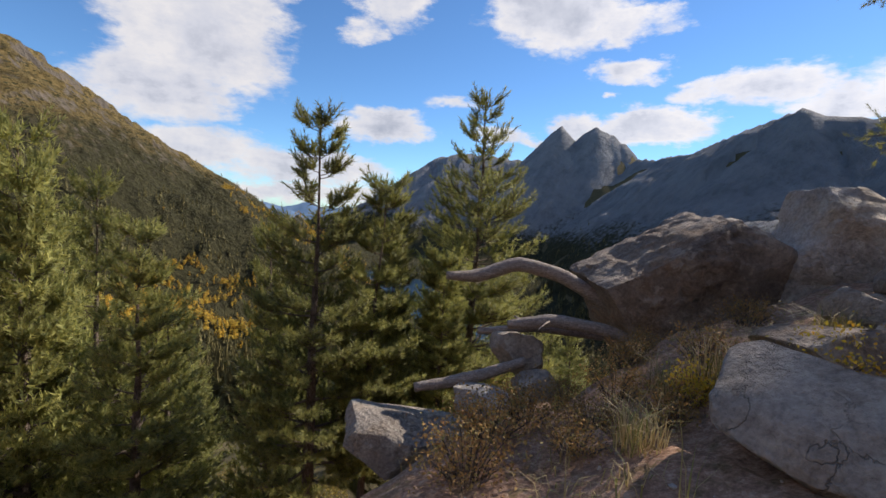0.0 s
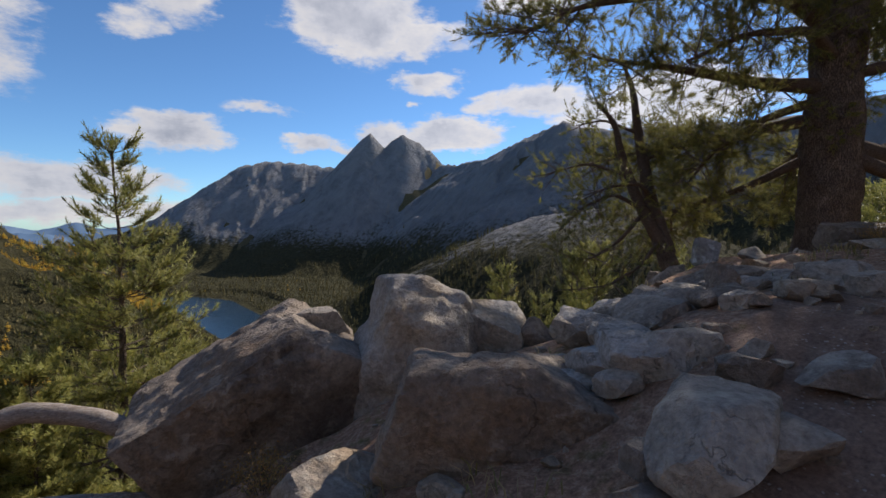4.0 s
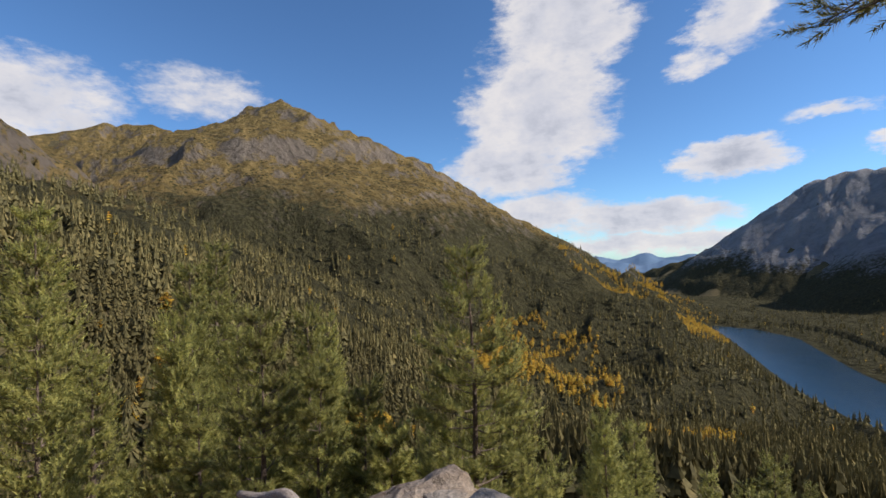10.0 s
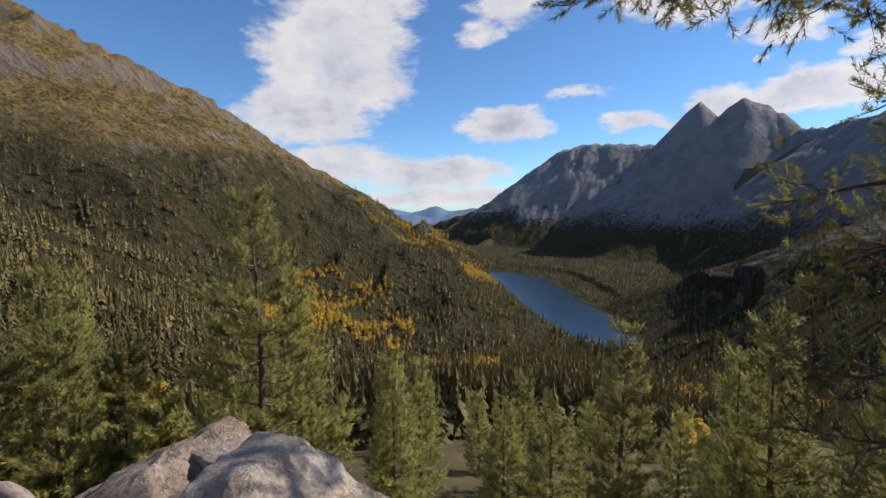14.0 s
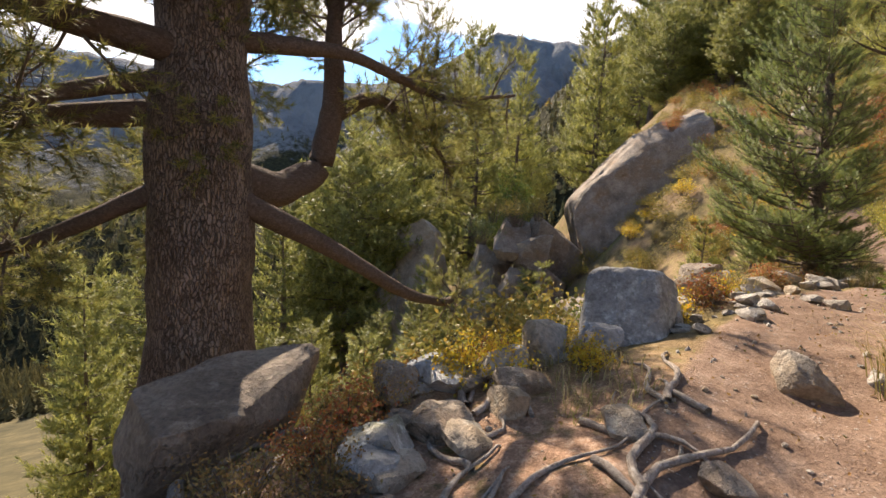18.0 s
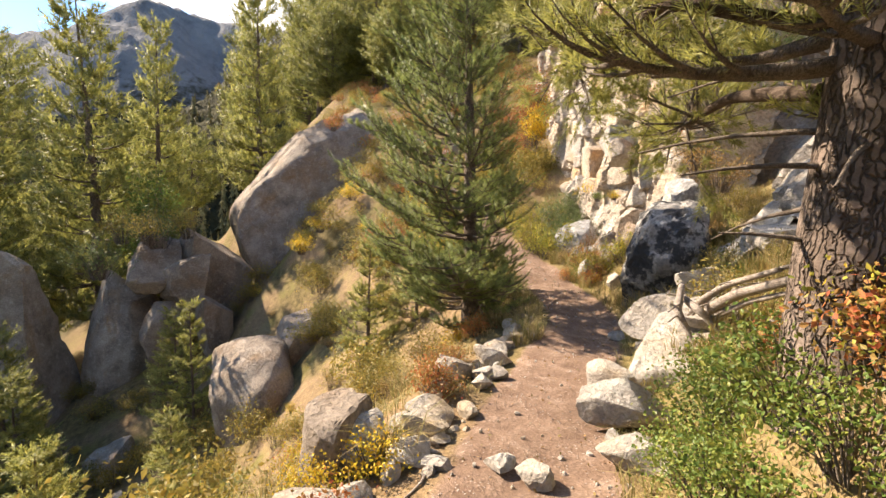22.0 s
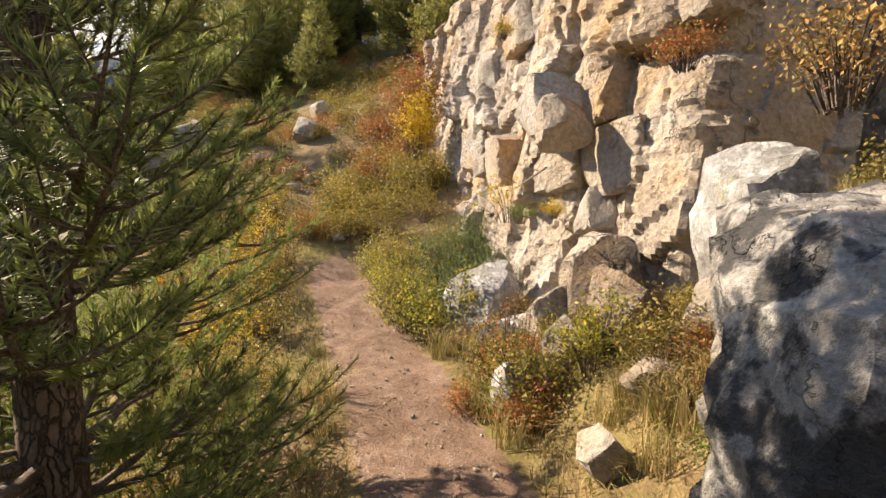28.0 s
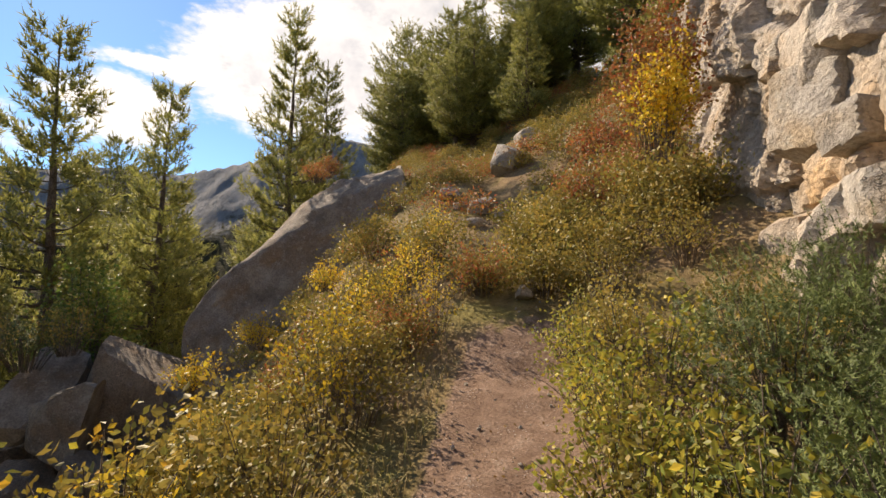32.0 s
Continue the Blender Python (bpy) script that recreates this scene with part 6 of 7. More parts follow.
limb_tree("twin_pine_tree", "leaning twin-stemmed pine with bare crooked branches", [
    ("trunk", [(11.35, 7.75, 0.6), (11.3, 7.85, 1.3), (11.1, 8.2, 2.2)], [0.3, 0.2, 0.17], 12, 0, 0.5, 0.5),
    ("trunk", [(11.2, 8.05, 1.9), (11.2, 8.6, 3.2), (11.3, 9.0, 4.4), (11.36, 9.3, 5.7), (11.2, 9.6, 6.6)], [0.17, 0.14, 0.11, 0.07, 0.02], 10, 13, 0.75, 0.7),
    ("trunk", [(11.15, 8.1, 2.0), (10.8, 8.5, 3.0), (10.65, 8.85, 4.0), (10.6, 9.05, 4.8), (10.3, 9.3, 5.3)], [0.15, 0.12, 0.09, 0.06, 0.02], 10, 13, 0.7, 0.7),
    ("limb", [(10.85, 8.5, 2.9), (10.2, 8.6, 3.2), (9.6, 8.9, 2.9), (9.1, 9.0, 2.4)], [0.05, 0.04, 0.025, 0.012], 6, 15, 0.3, 0.6),
    ("limb", [(11.2, 8.5, 3.1), (10.5, 8.2, 3.4), (9.8, 8.4, 3.3), (9.2, 8.5, 3.0)], [0.05, 0.04, 0.02, 0.01], 6, 13, 0.4, 0.6),
    ("limb", [(10.75, 8.4, 2.7), (10.1, 8.3, 2.2), (9.5, 8.5, 1.8), (9.0, 8.7, 1.9)], [0.05, 0.035, 0.02, 0.01], 6, 17, 0.3, 0.6),
    ("limb", [(10.7, 8.7, 3.6), (10.0, 9.2, 3.9), (9.3, 9.6, 3.7)], [0.045, 0.03, 0.01], 6, 15, 0.3, 0.6),
    ("limb", [(11.25, 8.8, 4.0), (11.9, 8.9, 4.2), (12.5, 9.2, 3.8), (12.9, 9.5, 3.4)], [0.045, 0.035, 0.02, 0.01], 6, 13, 0.4, 0.6),
    ("limb", [(11.1, 8.2, 2.2), (10.3, 7.9, 1.7), (9.6, 8.1, 1.3), (8.9, 8.5, 1.2)], [0.05, 0.035, 0.02, 0.01], 6, 19, 0.3, 0.6),
    ("limb", [(11.3, 9.0, 4.6), (10.8, 9.6, 5.0), (10.3, 10.0, 4.9)], [0.04, 0.03, 0.01], 6, 13, 0.3, 0.6),
    ("limb", [(11.2, 8.3, 2.6), (11.9, 8.6, 2.7), (12.4, 9.0, 2.3)], [0.04, 0.03, 0.01], 6, 11, 0.3, 0.5),
], 72, count=34, needle=0.085, width=0.006, spray=0.2, mat=NEEDLE, thick=11, more=0.85)

# roots that run over the ground from the old pine
def root_run(a, b, seed, r=0.06, label="gnarled grey pine root crossing the soil"):
    rng = np.random.default_rng(seed)
    n = 12
    t = np.linspace(0, 1, n)[:, None]
    p = np.array([a]) * (1 - t) + np.array([b]) * t
    side = np.array([-(b[1] - a[1]), b[0] - a[0]])
    p = p + side[None] * (np.sin(t * rng.uniform(4, 8) + rng.uniform(0, 6)) * rng.uniform(0.04, 0.12)) * np.sin(t * math.pi)
    z = height(p[:, 0], p[:, 1])[0] + r * 0.45 + np.abs(np.sin(t[:, 0] * 9 + seed)) * r * 0.6
    z[-1] -= r * 2.0
    v, f = tube(np.c_[p, z] - [p[0, 0], p[0, 1], z[0]], [r, r * 0.8, r * 0.5, r * 0.2], 8, r * 0.5, seed)
    ob = mesh_object("pine_root", v, f, DEADWOOD)
    ob.location = (p[0, 0], p[0, 1], z[0])
    return tagged(ob, label, "root", "pine roots")


for n, (a, b, r) in enumerate([((12.9, 5.8), (11.0, 5.6), 0.16), ((12.8, 6.3), (11.2, 6.9), 0.13), ((12.9, 5.6), (11.6, 4.0), 0.12), ((11.5, 5.2), (9.9, 4.9), 0.08), ((11.3, 5.6), (10.0, 5.9), 0.07), ((10.9, 5.0), (10.1, 4.2), 0.07), ((12.3, 5.2), (10.6, 4.5), 0.1), ((13.5, 5.7), (12.9, 4.2), 0.12),
                                 ((11.1, 2.3), (12.2, 2.2), 0.06), ((10.6, 2.6), (11.8, 1.5), 0.07), ((11.3, 2.5), (10.6, 1.9), 0.05), ((11.8, 2.5), (11.2, 1.8), 0.05), ((10.2, 3.4), (11.4, 2.9), 0.05), ((9.6, 3.4), (10.9, 2.7), 0.05), ((10.9, 3.1), (11.6, 2.2), 0.045), ((10.0, 3.0), (10.9, 2.2), 0.05), ((9.9, 6.2), (10.9, 7.2), 0.06), ((10.4, 6.1), (11.3, 7.5), 0.07), ((9.6, 5.6), (10.7, 6.3), 0.045), ((14.9, 0.1), (14.4, 0.5), 0.03)]):
    root_run(a, b, 500 + n, r * (0.8 if n < 8 else 0.48))
pick = np.random.default_rng(44)
for n in range(34):
    if n % 2:
        x, y, w = 11.2 + pick.uniform(-1.2, 1.0), 2.6 + pick.uniform(-0.9, 0.8), pick.uniform(-0.9, 0.9)
    else:
        x, y, w = 12.1 + pick.uniform(-1.2, 0.5), 5.3 + pick.uniform(-1.1, 1.1), math.pi + pick.uniform(-0.9, 0.9)
    ln = pick.uniform(0.5, 1.3)
    root_run((x, y), (x + ln * math.cos(w), y + ln * math.sin(w)), 540 + n, pick.uniform(0.015, 0.035), "thin gnarled pine root running over the soil")

# ---- trees of the second half ----
pine("pine_tree", (19.3, -2.9, 2.2), 7.4, 4.7, "bushy young pine close beside the path", start=0.05, trunk=0.12, seed=81, whorls=26, per=7, sprays=10, count=62, needle=0.07, width=0.0046, spray=0.2, rise=0.62, shy=(-0.36, -0.5), lean=(0.1, 0.15), dead=26, mat=NEEDLE_BLUE)
pine("pine_tree", on_ground(13.15, -1.05, -0.1), 7.0, 4.2, "rough-barked pine leaning over the bank", start=0.2, trunk=0.17, seed=82, shape="round", whorls=15, per=6, sprays=10, gap=0.42, count=46, needle=0.07, width=0.0035, spray=0.2, rise=0.15, dead=10)
limb_tree("pine_tree", "low-hanging pine boughs reaching over the path", [
    ("trunk", [(13.4, -1.75, 3.9), (13.45, -1.7, 5.0), (13.35, -1.8, 6.8), (13.1, -2.0, 9.4)], [0.17, 0.13, 0.11, 0.05], 12, 20, 0.5, 0.9),
    ("limb", [(13.6, -1.7, 5.7), (14.3, -1.2, 6.0), (14.9, -1.2, 5.85), (15.5, -1.4, 5.9)], [0.05, 0.04, 0.025, 0.01], 8, 16, 0.3, 0.55),
    ("limb", [(13.6, -1.6, 6.1), (13.9, -0.8, 6.6), (14.2, -0.3, 6.6), (14.7, -0.1, 6.5)], [0.06, 0.045, 0.03, 0.012], 8, 14, 0.35, 0.5),
    ("limb", [(13.65, -1.7, 5.4), (14.3, -1.9, 5.5), (14.9, -2.3, 5.4), (15.3, -2.6, 5.4)], [0.05, 0.04, 0.02, 0.01], 8, 14, 0.4, 0.5),
    ("limb", [(13.6, -1.7, 6.4), (14.5, -2.2, 6.7), (15.4, -2.7, 6.6), (16.2, -3.0, 6.5)], [0.05, 0.04, 0.02, 0.01], 8, 18, 0.3, 0.6),
], 83, count=60, needle=0.075, width=0.0035, spray=0.2, mat=NEEDLE)
young_pine((22.1, -3.1, 3.9), 1.5, 84, "small pine sapling below the path", trunk=0.04, start=0.05, whorls=16, per=5, sprays=5, count=40, needle=0.06, width=0.004, spray=0.16, rise=0.5)
young_pine((23.0, -2.2, 3.4), 1.6, 85, "small pine sapling in the gully", trunk=0.05, start=0.05, whorls=16, per=5, sprays=5, count=30, needle=0.08, width=0.007, spray=0.16, rise=0.5)
young_pine((28.5, 1.8, 0.9), 1.6, 86, "little green pine among the gully boulders", trunk=0.05, start=0.08, whorls=16, per=5, sprays=5, count=22, needle=0.1, width=0.012, spray=0.2, rise=0.5)
for n, (x, y, s_) in enumerate([(16.5, 6.4, 0.6), (18.6, 4.9, 0.65), (20.6, 6.8, 0.8), (22.6, 4.2, 0.75), (24.6, 6.4, 0.9), (19.0, 8.8, 0.9), (16.6, 9.2, 0.8), (26.5, 8.2, 1.0), (22.4, 9.6, 1.0), (28.8, 6.2, 0.9), (30.6, 2.4, 0.7), (31.5, 7.4, 1.0), (24.2, 2.2, 0.55)]):
    pine("pine_tree", (x, y, ground_z(x, y) - 0.2), 6.0, 2.6, "young green pine growing in the gully", key="slope%d" % (n % 5), yaw=n * 59, size=s_, girth=s_ * 1.15)
TALL = [(43.0, 7.8, 13.9), (39.5, 4.0, 14.7), (50.3, 11.7, 13.3), (49.5, 1.9, 15.2), (47.4, -1.7, 17.8), (55.5, -7.5, 21.3), (57.3, -12.7, 25.0), (54.4, -14.8, 24.4), (33.8, 4.9, 11.8), (41.2, -8.6, 18.8), (42.9, -10.4, 20.7), (43.4, -7.3, 17.3), (44.5, -12.4, 19.4), (41.5, -6.0, 15.3), (35.2, 8.6, 9.4), (52.5, -7.7, 23.9), (49.7, -10.3, 22.9), (30.4, 10.4, 6.4), (27.6, 12.1, 3.4), (31.3, 9.5, 5.6), (35.8, 14.1, 4.8), (62.0, -9.0, 25.0), (40.0, 13.0, 9.0), (57.0, 14.0, 15.0), (48.0, -15.0, 23.0), (37.0, 10.5, 8.0), (33.0, 13.5, 4.5), (24.0, 15.0, 1.0), (26.0, 19.0, -1.0)]
for n, (x, y, z) in enumerate(TALL):
    x, y, z = 12.0 + (x - 12.0) * 1.35, 1.5 + (y - 1.5) * 1.35, 4.6 + (z - 4.6) * 1.35
    g = ground_z(x, y) - 0.3
    tall = min(max(6.0, z - g), 19.0)
    k = n % 4
    pine("pine_tree", (x, y, z - tall), 10.0, (4.6, 5.0, 4.2, 5.6)[k], "tall dark mountain pine beyond the gully", seed=90 + k, key="tall%d" % k, yaw=n * 61, size=1.0 if n < 4 else tall / 10.0, girth=min(1.5, tall / 10.0 * 1.15), group="tall pines", trunk=0.17, start=(0.12, 0.2, 0.1, 0.28)[k], shape=("spire", "column", "spire", "round")[k], whorls=24, per=6, sprays=6, count=15, needle=0.19, width=0.024, spray=0.42, rise=0.25, twigs=False, mat=NEEDLE)

for n, (x, y, z, k) in enumerate([(45.0, -2.2, 18.5, 0), (44.5, 3.6, 13.5, 2)]):
    tall = z - ground_z(x, y) + 0.3
    pine("pine_tree", (x, y, z - tall), 10.0, 4.0, "tall dark mountain pine beside the great boulder", key="tall%d" % k, yaw=n * 83, size=tall / 10.0, girth=1.15)

# pines on the hill behind the cliff and up the gully
pick = np.random.default_rng(15)
for n in range(34):
    x = pick.uniform(38, 66)
    y = -9.0 - 0.5 * (x - 38) * pick.uniform(0.2, 1.3) - pick.uniform(0, 10)
    k = n % 4
    s_ = pick.uniform(0.5, 0.95)
    pine("pine_tree", (x, y, ground_z(x, y) - 0.3), 10.0, 4.0, "tall dark mountain pine on the hillside", key="tall%d" % k, yaw=n * 67, size=s_, girth=s_ * 1.1)


for n in range(12):
    x = pick.uniform(31, 42)
    y = -14.5 - 0.55 * (x - 31) - pick.uniform(0, 6)
    s_ = pick.uniform(0.5, 0.85)
    pine("pine_tree", (x, y, ground_z(x, y) - 0.3), 10.0, 4.0, "tall dark mountain pine above the cliff", key="tall%d" % (n % 4), yaw=n * 71, size=s_, girth=s_ * 1.2)


# ---- woods that cover the valley ----
def woods(name, label, spots, tall, mat, rng, tiers=6, fan=6, round_=False):
    """Small conifers (or round-headed trees) joined into one mesh: ragged tiers of drooping sprays."""
    n = len(spots)
    h = tall * rng.uniform(0.6, 1.25, n)
    vs = []
    for t in range(tiers):
        k = t / (tiers - 1)
        if round_:
            rad, zc, up = 0.30 * math.sin(math.pi * (0.18 + 0.7 * k)), 0.10 + 0.8 * k, 0.6 / tiers
        else:
            rad, zc, up = 0.235 * (1 - 0.88 * k) ** 0.9, 0.06 + 0.82 * k, 1.25 / tiers
        a0 = rng.uniform(0, 6.283, n)
        for j in range(fan):
            a = a0 + 6.283 * j / fan + rng.uniform(-0.4, 0.4, n)
            r = rad * rng.uniform(0.5, 1.4, n) * h
            b = rng.uniform(0.3, 0.7, n) * 6 / fan
            z = zc + rng.uniform(-0.06, 0.06, n)
            top = spots + np.stack([0.02 * h * np.cos(a), 0.02 * h * np.sin(a), (z + up) * h], 1)
            l = spots + np.stack([r * np.cos(a - b), r * np.sin(a - b), z * h], 1)
            q = spots + np.stack([r * 0.9 * np.cos(a + b), r * 0.9 * np.sin(a + b), (z + rng.uniform(-0.03, 0.05, n)) * h], 1)
            vs.append(np.stack([top, l, q], 1))
    v = np.stack(vs, 1).reshape(-1, 3)
    ob = mesh_object(name, v, np.arange(len(v)).reshape(-1, 3), mat, smooth=False)
    return tagged(ob, label, "woods", kind="stuff")


rng = np.random.default_rng(99)
COUNT = 40000
d = 55 * (1500 / 55) ** (rng.uniform(0, 1, COUNT) ** 0.8)
a = np.radians(rng.uniform(-118, 103, COUNT))
wx, wy = VX - d * np.sin(a), VY + d * np.cos(a)
wz = np.where(d < 205, height(wx, wy)[0], far_height(wx, wy))
wsd = lake_distance(wx, wy)
deg = np.degrees(a)
line_of = np.interp(deg, [-128, -80, -45, -20, 0, 15, 30, 60, 90, 104], [150, 90, -10, -60, -60, -20, 20, 70, 120, 120])
thick = fbm(np.stack([wx, wy, wx * 0], 1) / 90.0, 3, 77)
keep = (wsd > 6) & (wz < line_of + (thick - 0.5) * 260) & ((wx - 20) ** 2 / 48.0 ** 2 + (wy + 3) ** 2 / 34.0 ** 2 > 1)
slope_ok = np.abs(far_height(wx + 6, wy) - far_height(wx - 6, wy)) + np.abs(far_height(wx, wy + 6) - far_height(wx, wy - 6)) < 25
keep &= (slope_ok & (rng.uniform(0, 1, COUNT) < np.clip(1.25 - (wz - LAKE_Z) / 330.0, 0.15, 1))) | (d < 100)
# groves that have turned: azimuth, distance, their reach, share of gold trees
GROVES = [(14.5, 1120, 7.5, 230, 0.95), (20.0, 900, 5.0, 150, 0.85), (11.5, 980, 4.0, 130, 0.9), (27.0, 520, 7.0, 110, 0.75), (33.0, 430, 5.0, 70, 0.75), (22.0, 430, 4.0, 60, 0.5), (9.5, 330, 3.0, 30, 0.7), (47.0, 120, 6.0, 30, 0.85), (52.0, 100, 5.0, 24, 0.8), (14.0, 130, 3.0, 18, 0.7), (-16.0, 110, 6.0, 26, 0.7), (-23.0, 330, 4.0, 50, 0.5), (-13.0, 260, 4.0, 30, 0.3), (62.0, 70, 5.0, 16, 0.4), (-30.0, 60, 5.0, 14, 0.4), (15.0, 300, 2.0, 20, 0.4)]
share = np.full(COUNT, 0.015)
for ga, gd, gw, gr, gs in GROVES:
    share = np.maximum(share, gs * (((deg - ga) / gw) ** 2 + ((d - gd) / gr) ** 2 < 1))
gold = rng.uniform(0, 1, COUNT) < share
spots = np.stack([wx, wy, wz - 0.4], 1)
turned = []
for ga, gd, gw, gr, gs in GROVES:
    m = int(900 * gs * min(1.0, gr / 120.0))
    ra, rr = rng.uniform(0, 6.283, m), np.sqrt(rng.uniform(0, 1, m))
    ta, td = np.radians(ga + gw * rr * np.cos(ra)), gd + gr * rr * np.sin(ra)
    tx, ty = VX - td * np.sin(ta), VY + td * np.cos(ta)
    tz = np.where(td < 205, height(tx, ty)[0], far_height(tx, ty))
    lump = fbm(np.stack([tx, ty, tx * 0], 1) / (0.11 * gr + 6.0), 3, 83) > 0.5
    turned.append(np.stack([tx, ty, tz - 0.4], 1)[lump & (lake_distance(tx, ty) > 5) & (td > 50)])
turned = np.concatenate(turned)
near_turn = np.hypot(turned[:, 0] - VX, turned[:, 1] - VY) < 210
woods("forest", "dense dark green conifer forest filling the valley", spots[keep & ~gold & (d >= 210)], 10.0, FOREST, rng, 5, 5)
woods("forest", "conifer forest on the slope below the path", spots[keep & ~gold & (d < 210)], 9.5, FOREST, rng, 9, 8)
woods("autumn_grove", "golden and orange autumn trees among the conifers", np.concatenate([spots[keep & gold & (d >= 210)], turned[~near_turn]]), 7.5, GOLD, rng, 5, 6, True)
woods("autumn_grove", "golden birches among the nearer conifers", np.concatenate([spots[keep & gold & (d < 210)], turned[near_turn][::4]]), 7.0, GOLD, rng, 18, 12, True)
# pines between the path and the forest
pick = np.random.default_rng(5)
for n in range(50):
    ang, dist = radians(pick.uniform(-58, 98)), 22 + 50 * pick.uniform(0, 1)
    x, y = VX - dist * math.sin(ang), VY + dist * math.cos(ang)
    k = n % 5
    pine("pine_tree", (x, y, ground_z(x, y) - 0.3), 6.0, 2.6, "green mountain pine on the slope below the path", key="slope%d" % k, yaw=n * 53, size=pick.uniform(0.8, 1.5), group="pines on the slope")

for n, (x, y, a) in enumerate([(-15.6, 4.1, 1.8), (-17.4, 4.9, 2.2), (-19.2, 4.4, 1.6), (-14.6, 5.0, 1.0), (-18.4, 6.1, 1.2), (-20.8, 5.4, 2.0), (-16.4, 5.8, 0.8)]):
    rock("boulder", (x, y, None), (a, a * 0.8, a * 0.75), ROCK_PALE, "pale granite boulder in a clearing on the slope", yaw=n * 50, seed=290 + n, boxy=0.6, sink=0.3, group="boulders of the clearing")

# ---- dead wood ----
def log(places, radii, label, name="log", sides=12, seed=1, stubs=0):
    rng = np.random.default_rng(seed)
    pts = np.asarray(places, float)
    t = np.linspace(0, 1, len(pts))
    tt = np.linspace(0, 1, 26)
    line = np.stack([np.interp(tt, t, pts[:, c]) for c in range(3)], 1)
    for _ in range(2):
        line[1:-1] = (line[:-2] + 2 * line[1:-1] + line[2:]) / 4
    o = line[0].copy()
    line = line - o
    root = new(name)
    root.location = o
    v, f = tube(np.concatenate([line[:1], line, line[-1:]]) + np.linspace(0, 1, len(line) + 2)[:, None] * 1e-4, [0.002] + list(np.interp(np.linspace(0, 1, len(line)), np.linspace(0, 1, len(radii)), radii)) + [0.002], sides, radii[0] * 0.5, seed)
    mesh_object("stem", v, f, DEADWOOD, root)
    for _ in range(stubs):
        a = int(rng.uniform(3, 23))
        d = rng.normal(size=3)
        d[2] = abs(d[2]) * 0.5
        ln = rng.uniform(0.12, 0.4)
        sv, sf = tube(bezier(line[a], line[a] + d * ln * 0.3, line[a] + d * ln * 0.6 + [0, 0, -0.05], 6), [radii[0] * 0.3, 0.008], 6)
        mesh_object("branch_stub", sv, sf, DEADWOOD, root)
    return tagged(root, label, "dead wood")


log([(0.2, 5.85, 0.72), (0.6, 5.95, 0.72), (1.1, 6.0, 0.92), (1.7, 5.9, 0.78), (2.3, 5.75, 0.42), (2.7, 5.7, 0.15)], [0.05, 0.085, 0.09, 0.09, 0.08, 0.06], "silvery fallen branch with an arched bend", seed=401, stubs=3)
log([(0.9, 5.3, 0.28), (1.4, 5.3, 0.36), (2.0, 5.25, 0.30), (2.5, 5.2, 0.12)], [0.05, 0.08, 0.07, 0.05], "weathered broken log lying among rocks", seed=402, stubs=2)
log([(-0.1, 4.9, -0.35), (0.5, 5.0, -0.25), (1.1, 5.2, -0.1)], [0.05, 0.07, 0.05], "splintered dark log on the slope", seed=403)
log([(0.6, 5.55, 0.12), (1.3, 5.6, 0.2), (2.1, 5.6, 0.12)], [0.04, 0.06, 0.04], "thin weathered log among rocks", seed=404)
for n, (a, b) in enumerate([((14.9, -2.45, 4.0), (14.6, -2.3, 3.5)), ((14.95, -2.5, 3.9), (14.5, -2.45, 3.65))]):
    log([a, tuple(np.array(a) * 0.5 + np.array(b) * 0.5 + [0.05 * (-1) ** n, 0.1, 0.06]), b], [0.03, 0.035, 0.012], "bleached twisted dead root on the bank", "dead_root", seed=410 + n, stubs=4)
for n, (dx, dz, r) in enumerate([(0.0, -0.15, 0.048), (0.1, -0.1, 0.028), (-0.08, -0.2, 0.026), (0.03, -0.06, 0.02)]):
    log([(14.95 + dx, -2.75, 3.72 + dz), (14.7 + dx, -2.6, 3.98 + dz), (14.35 + dx, -2.35, 4.2 + dz), (13.85 + dx, -2.1, 4.42 + dz)], [r * 0.4, r, r * 0.9, r * 0.7], "weathered grey driftwood-like root leaning on the bank", "dead_root", 10, 425 + n, 2)
log([(20.6, -6.95, 5.0), (20.2, -6.8, 5.08), (19.8, -6.7, 5.2)], [0.005, 0.009, 0.012], "bare branch growing out of the cliff", "dead_branch", 8, 419, 2)
for n, (x, y, z, tall) in enumerate([(-13.5, 9.5, 1.5, 4.5), (-12.0, 11.0, 0.8, 3.8), (-15.5, 8.0, 2.0, 4.2), (-14.5, 12.0, 0.5, 3.5)]):
    z = ground_z(x, y)
    log([(x, y, z - 0.3), (x + 0.2, y, z + tall * 0.5), (x + 0.1, y + 0.3, z + tall)], [0.12, 0.08, 0.02], "grey dead pine snag with broken branches", "dead_tree", 8, 420 + n, 16)

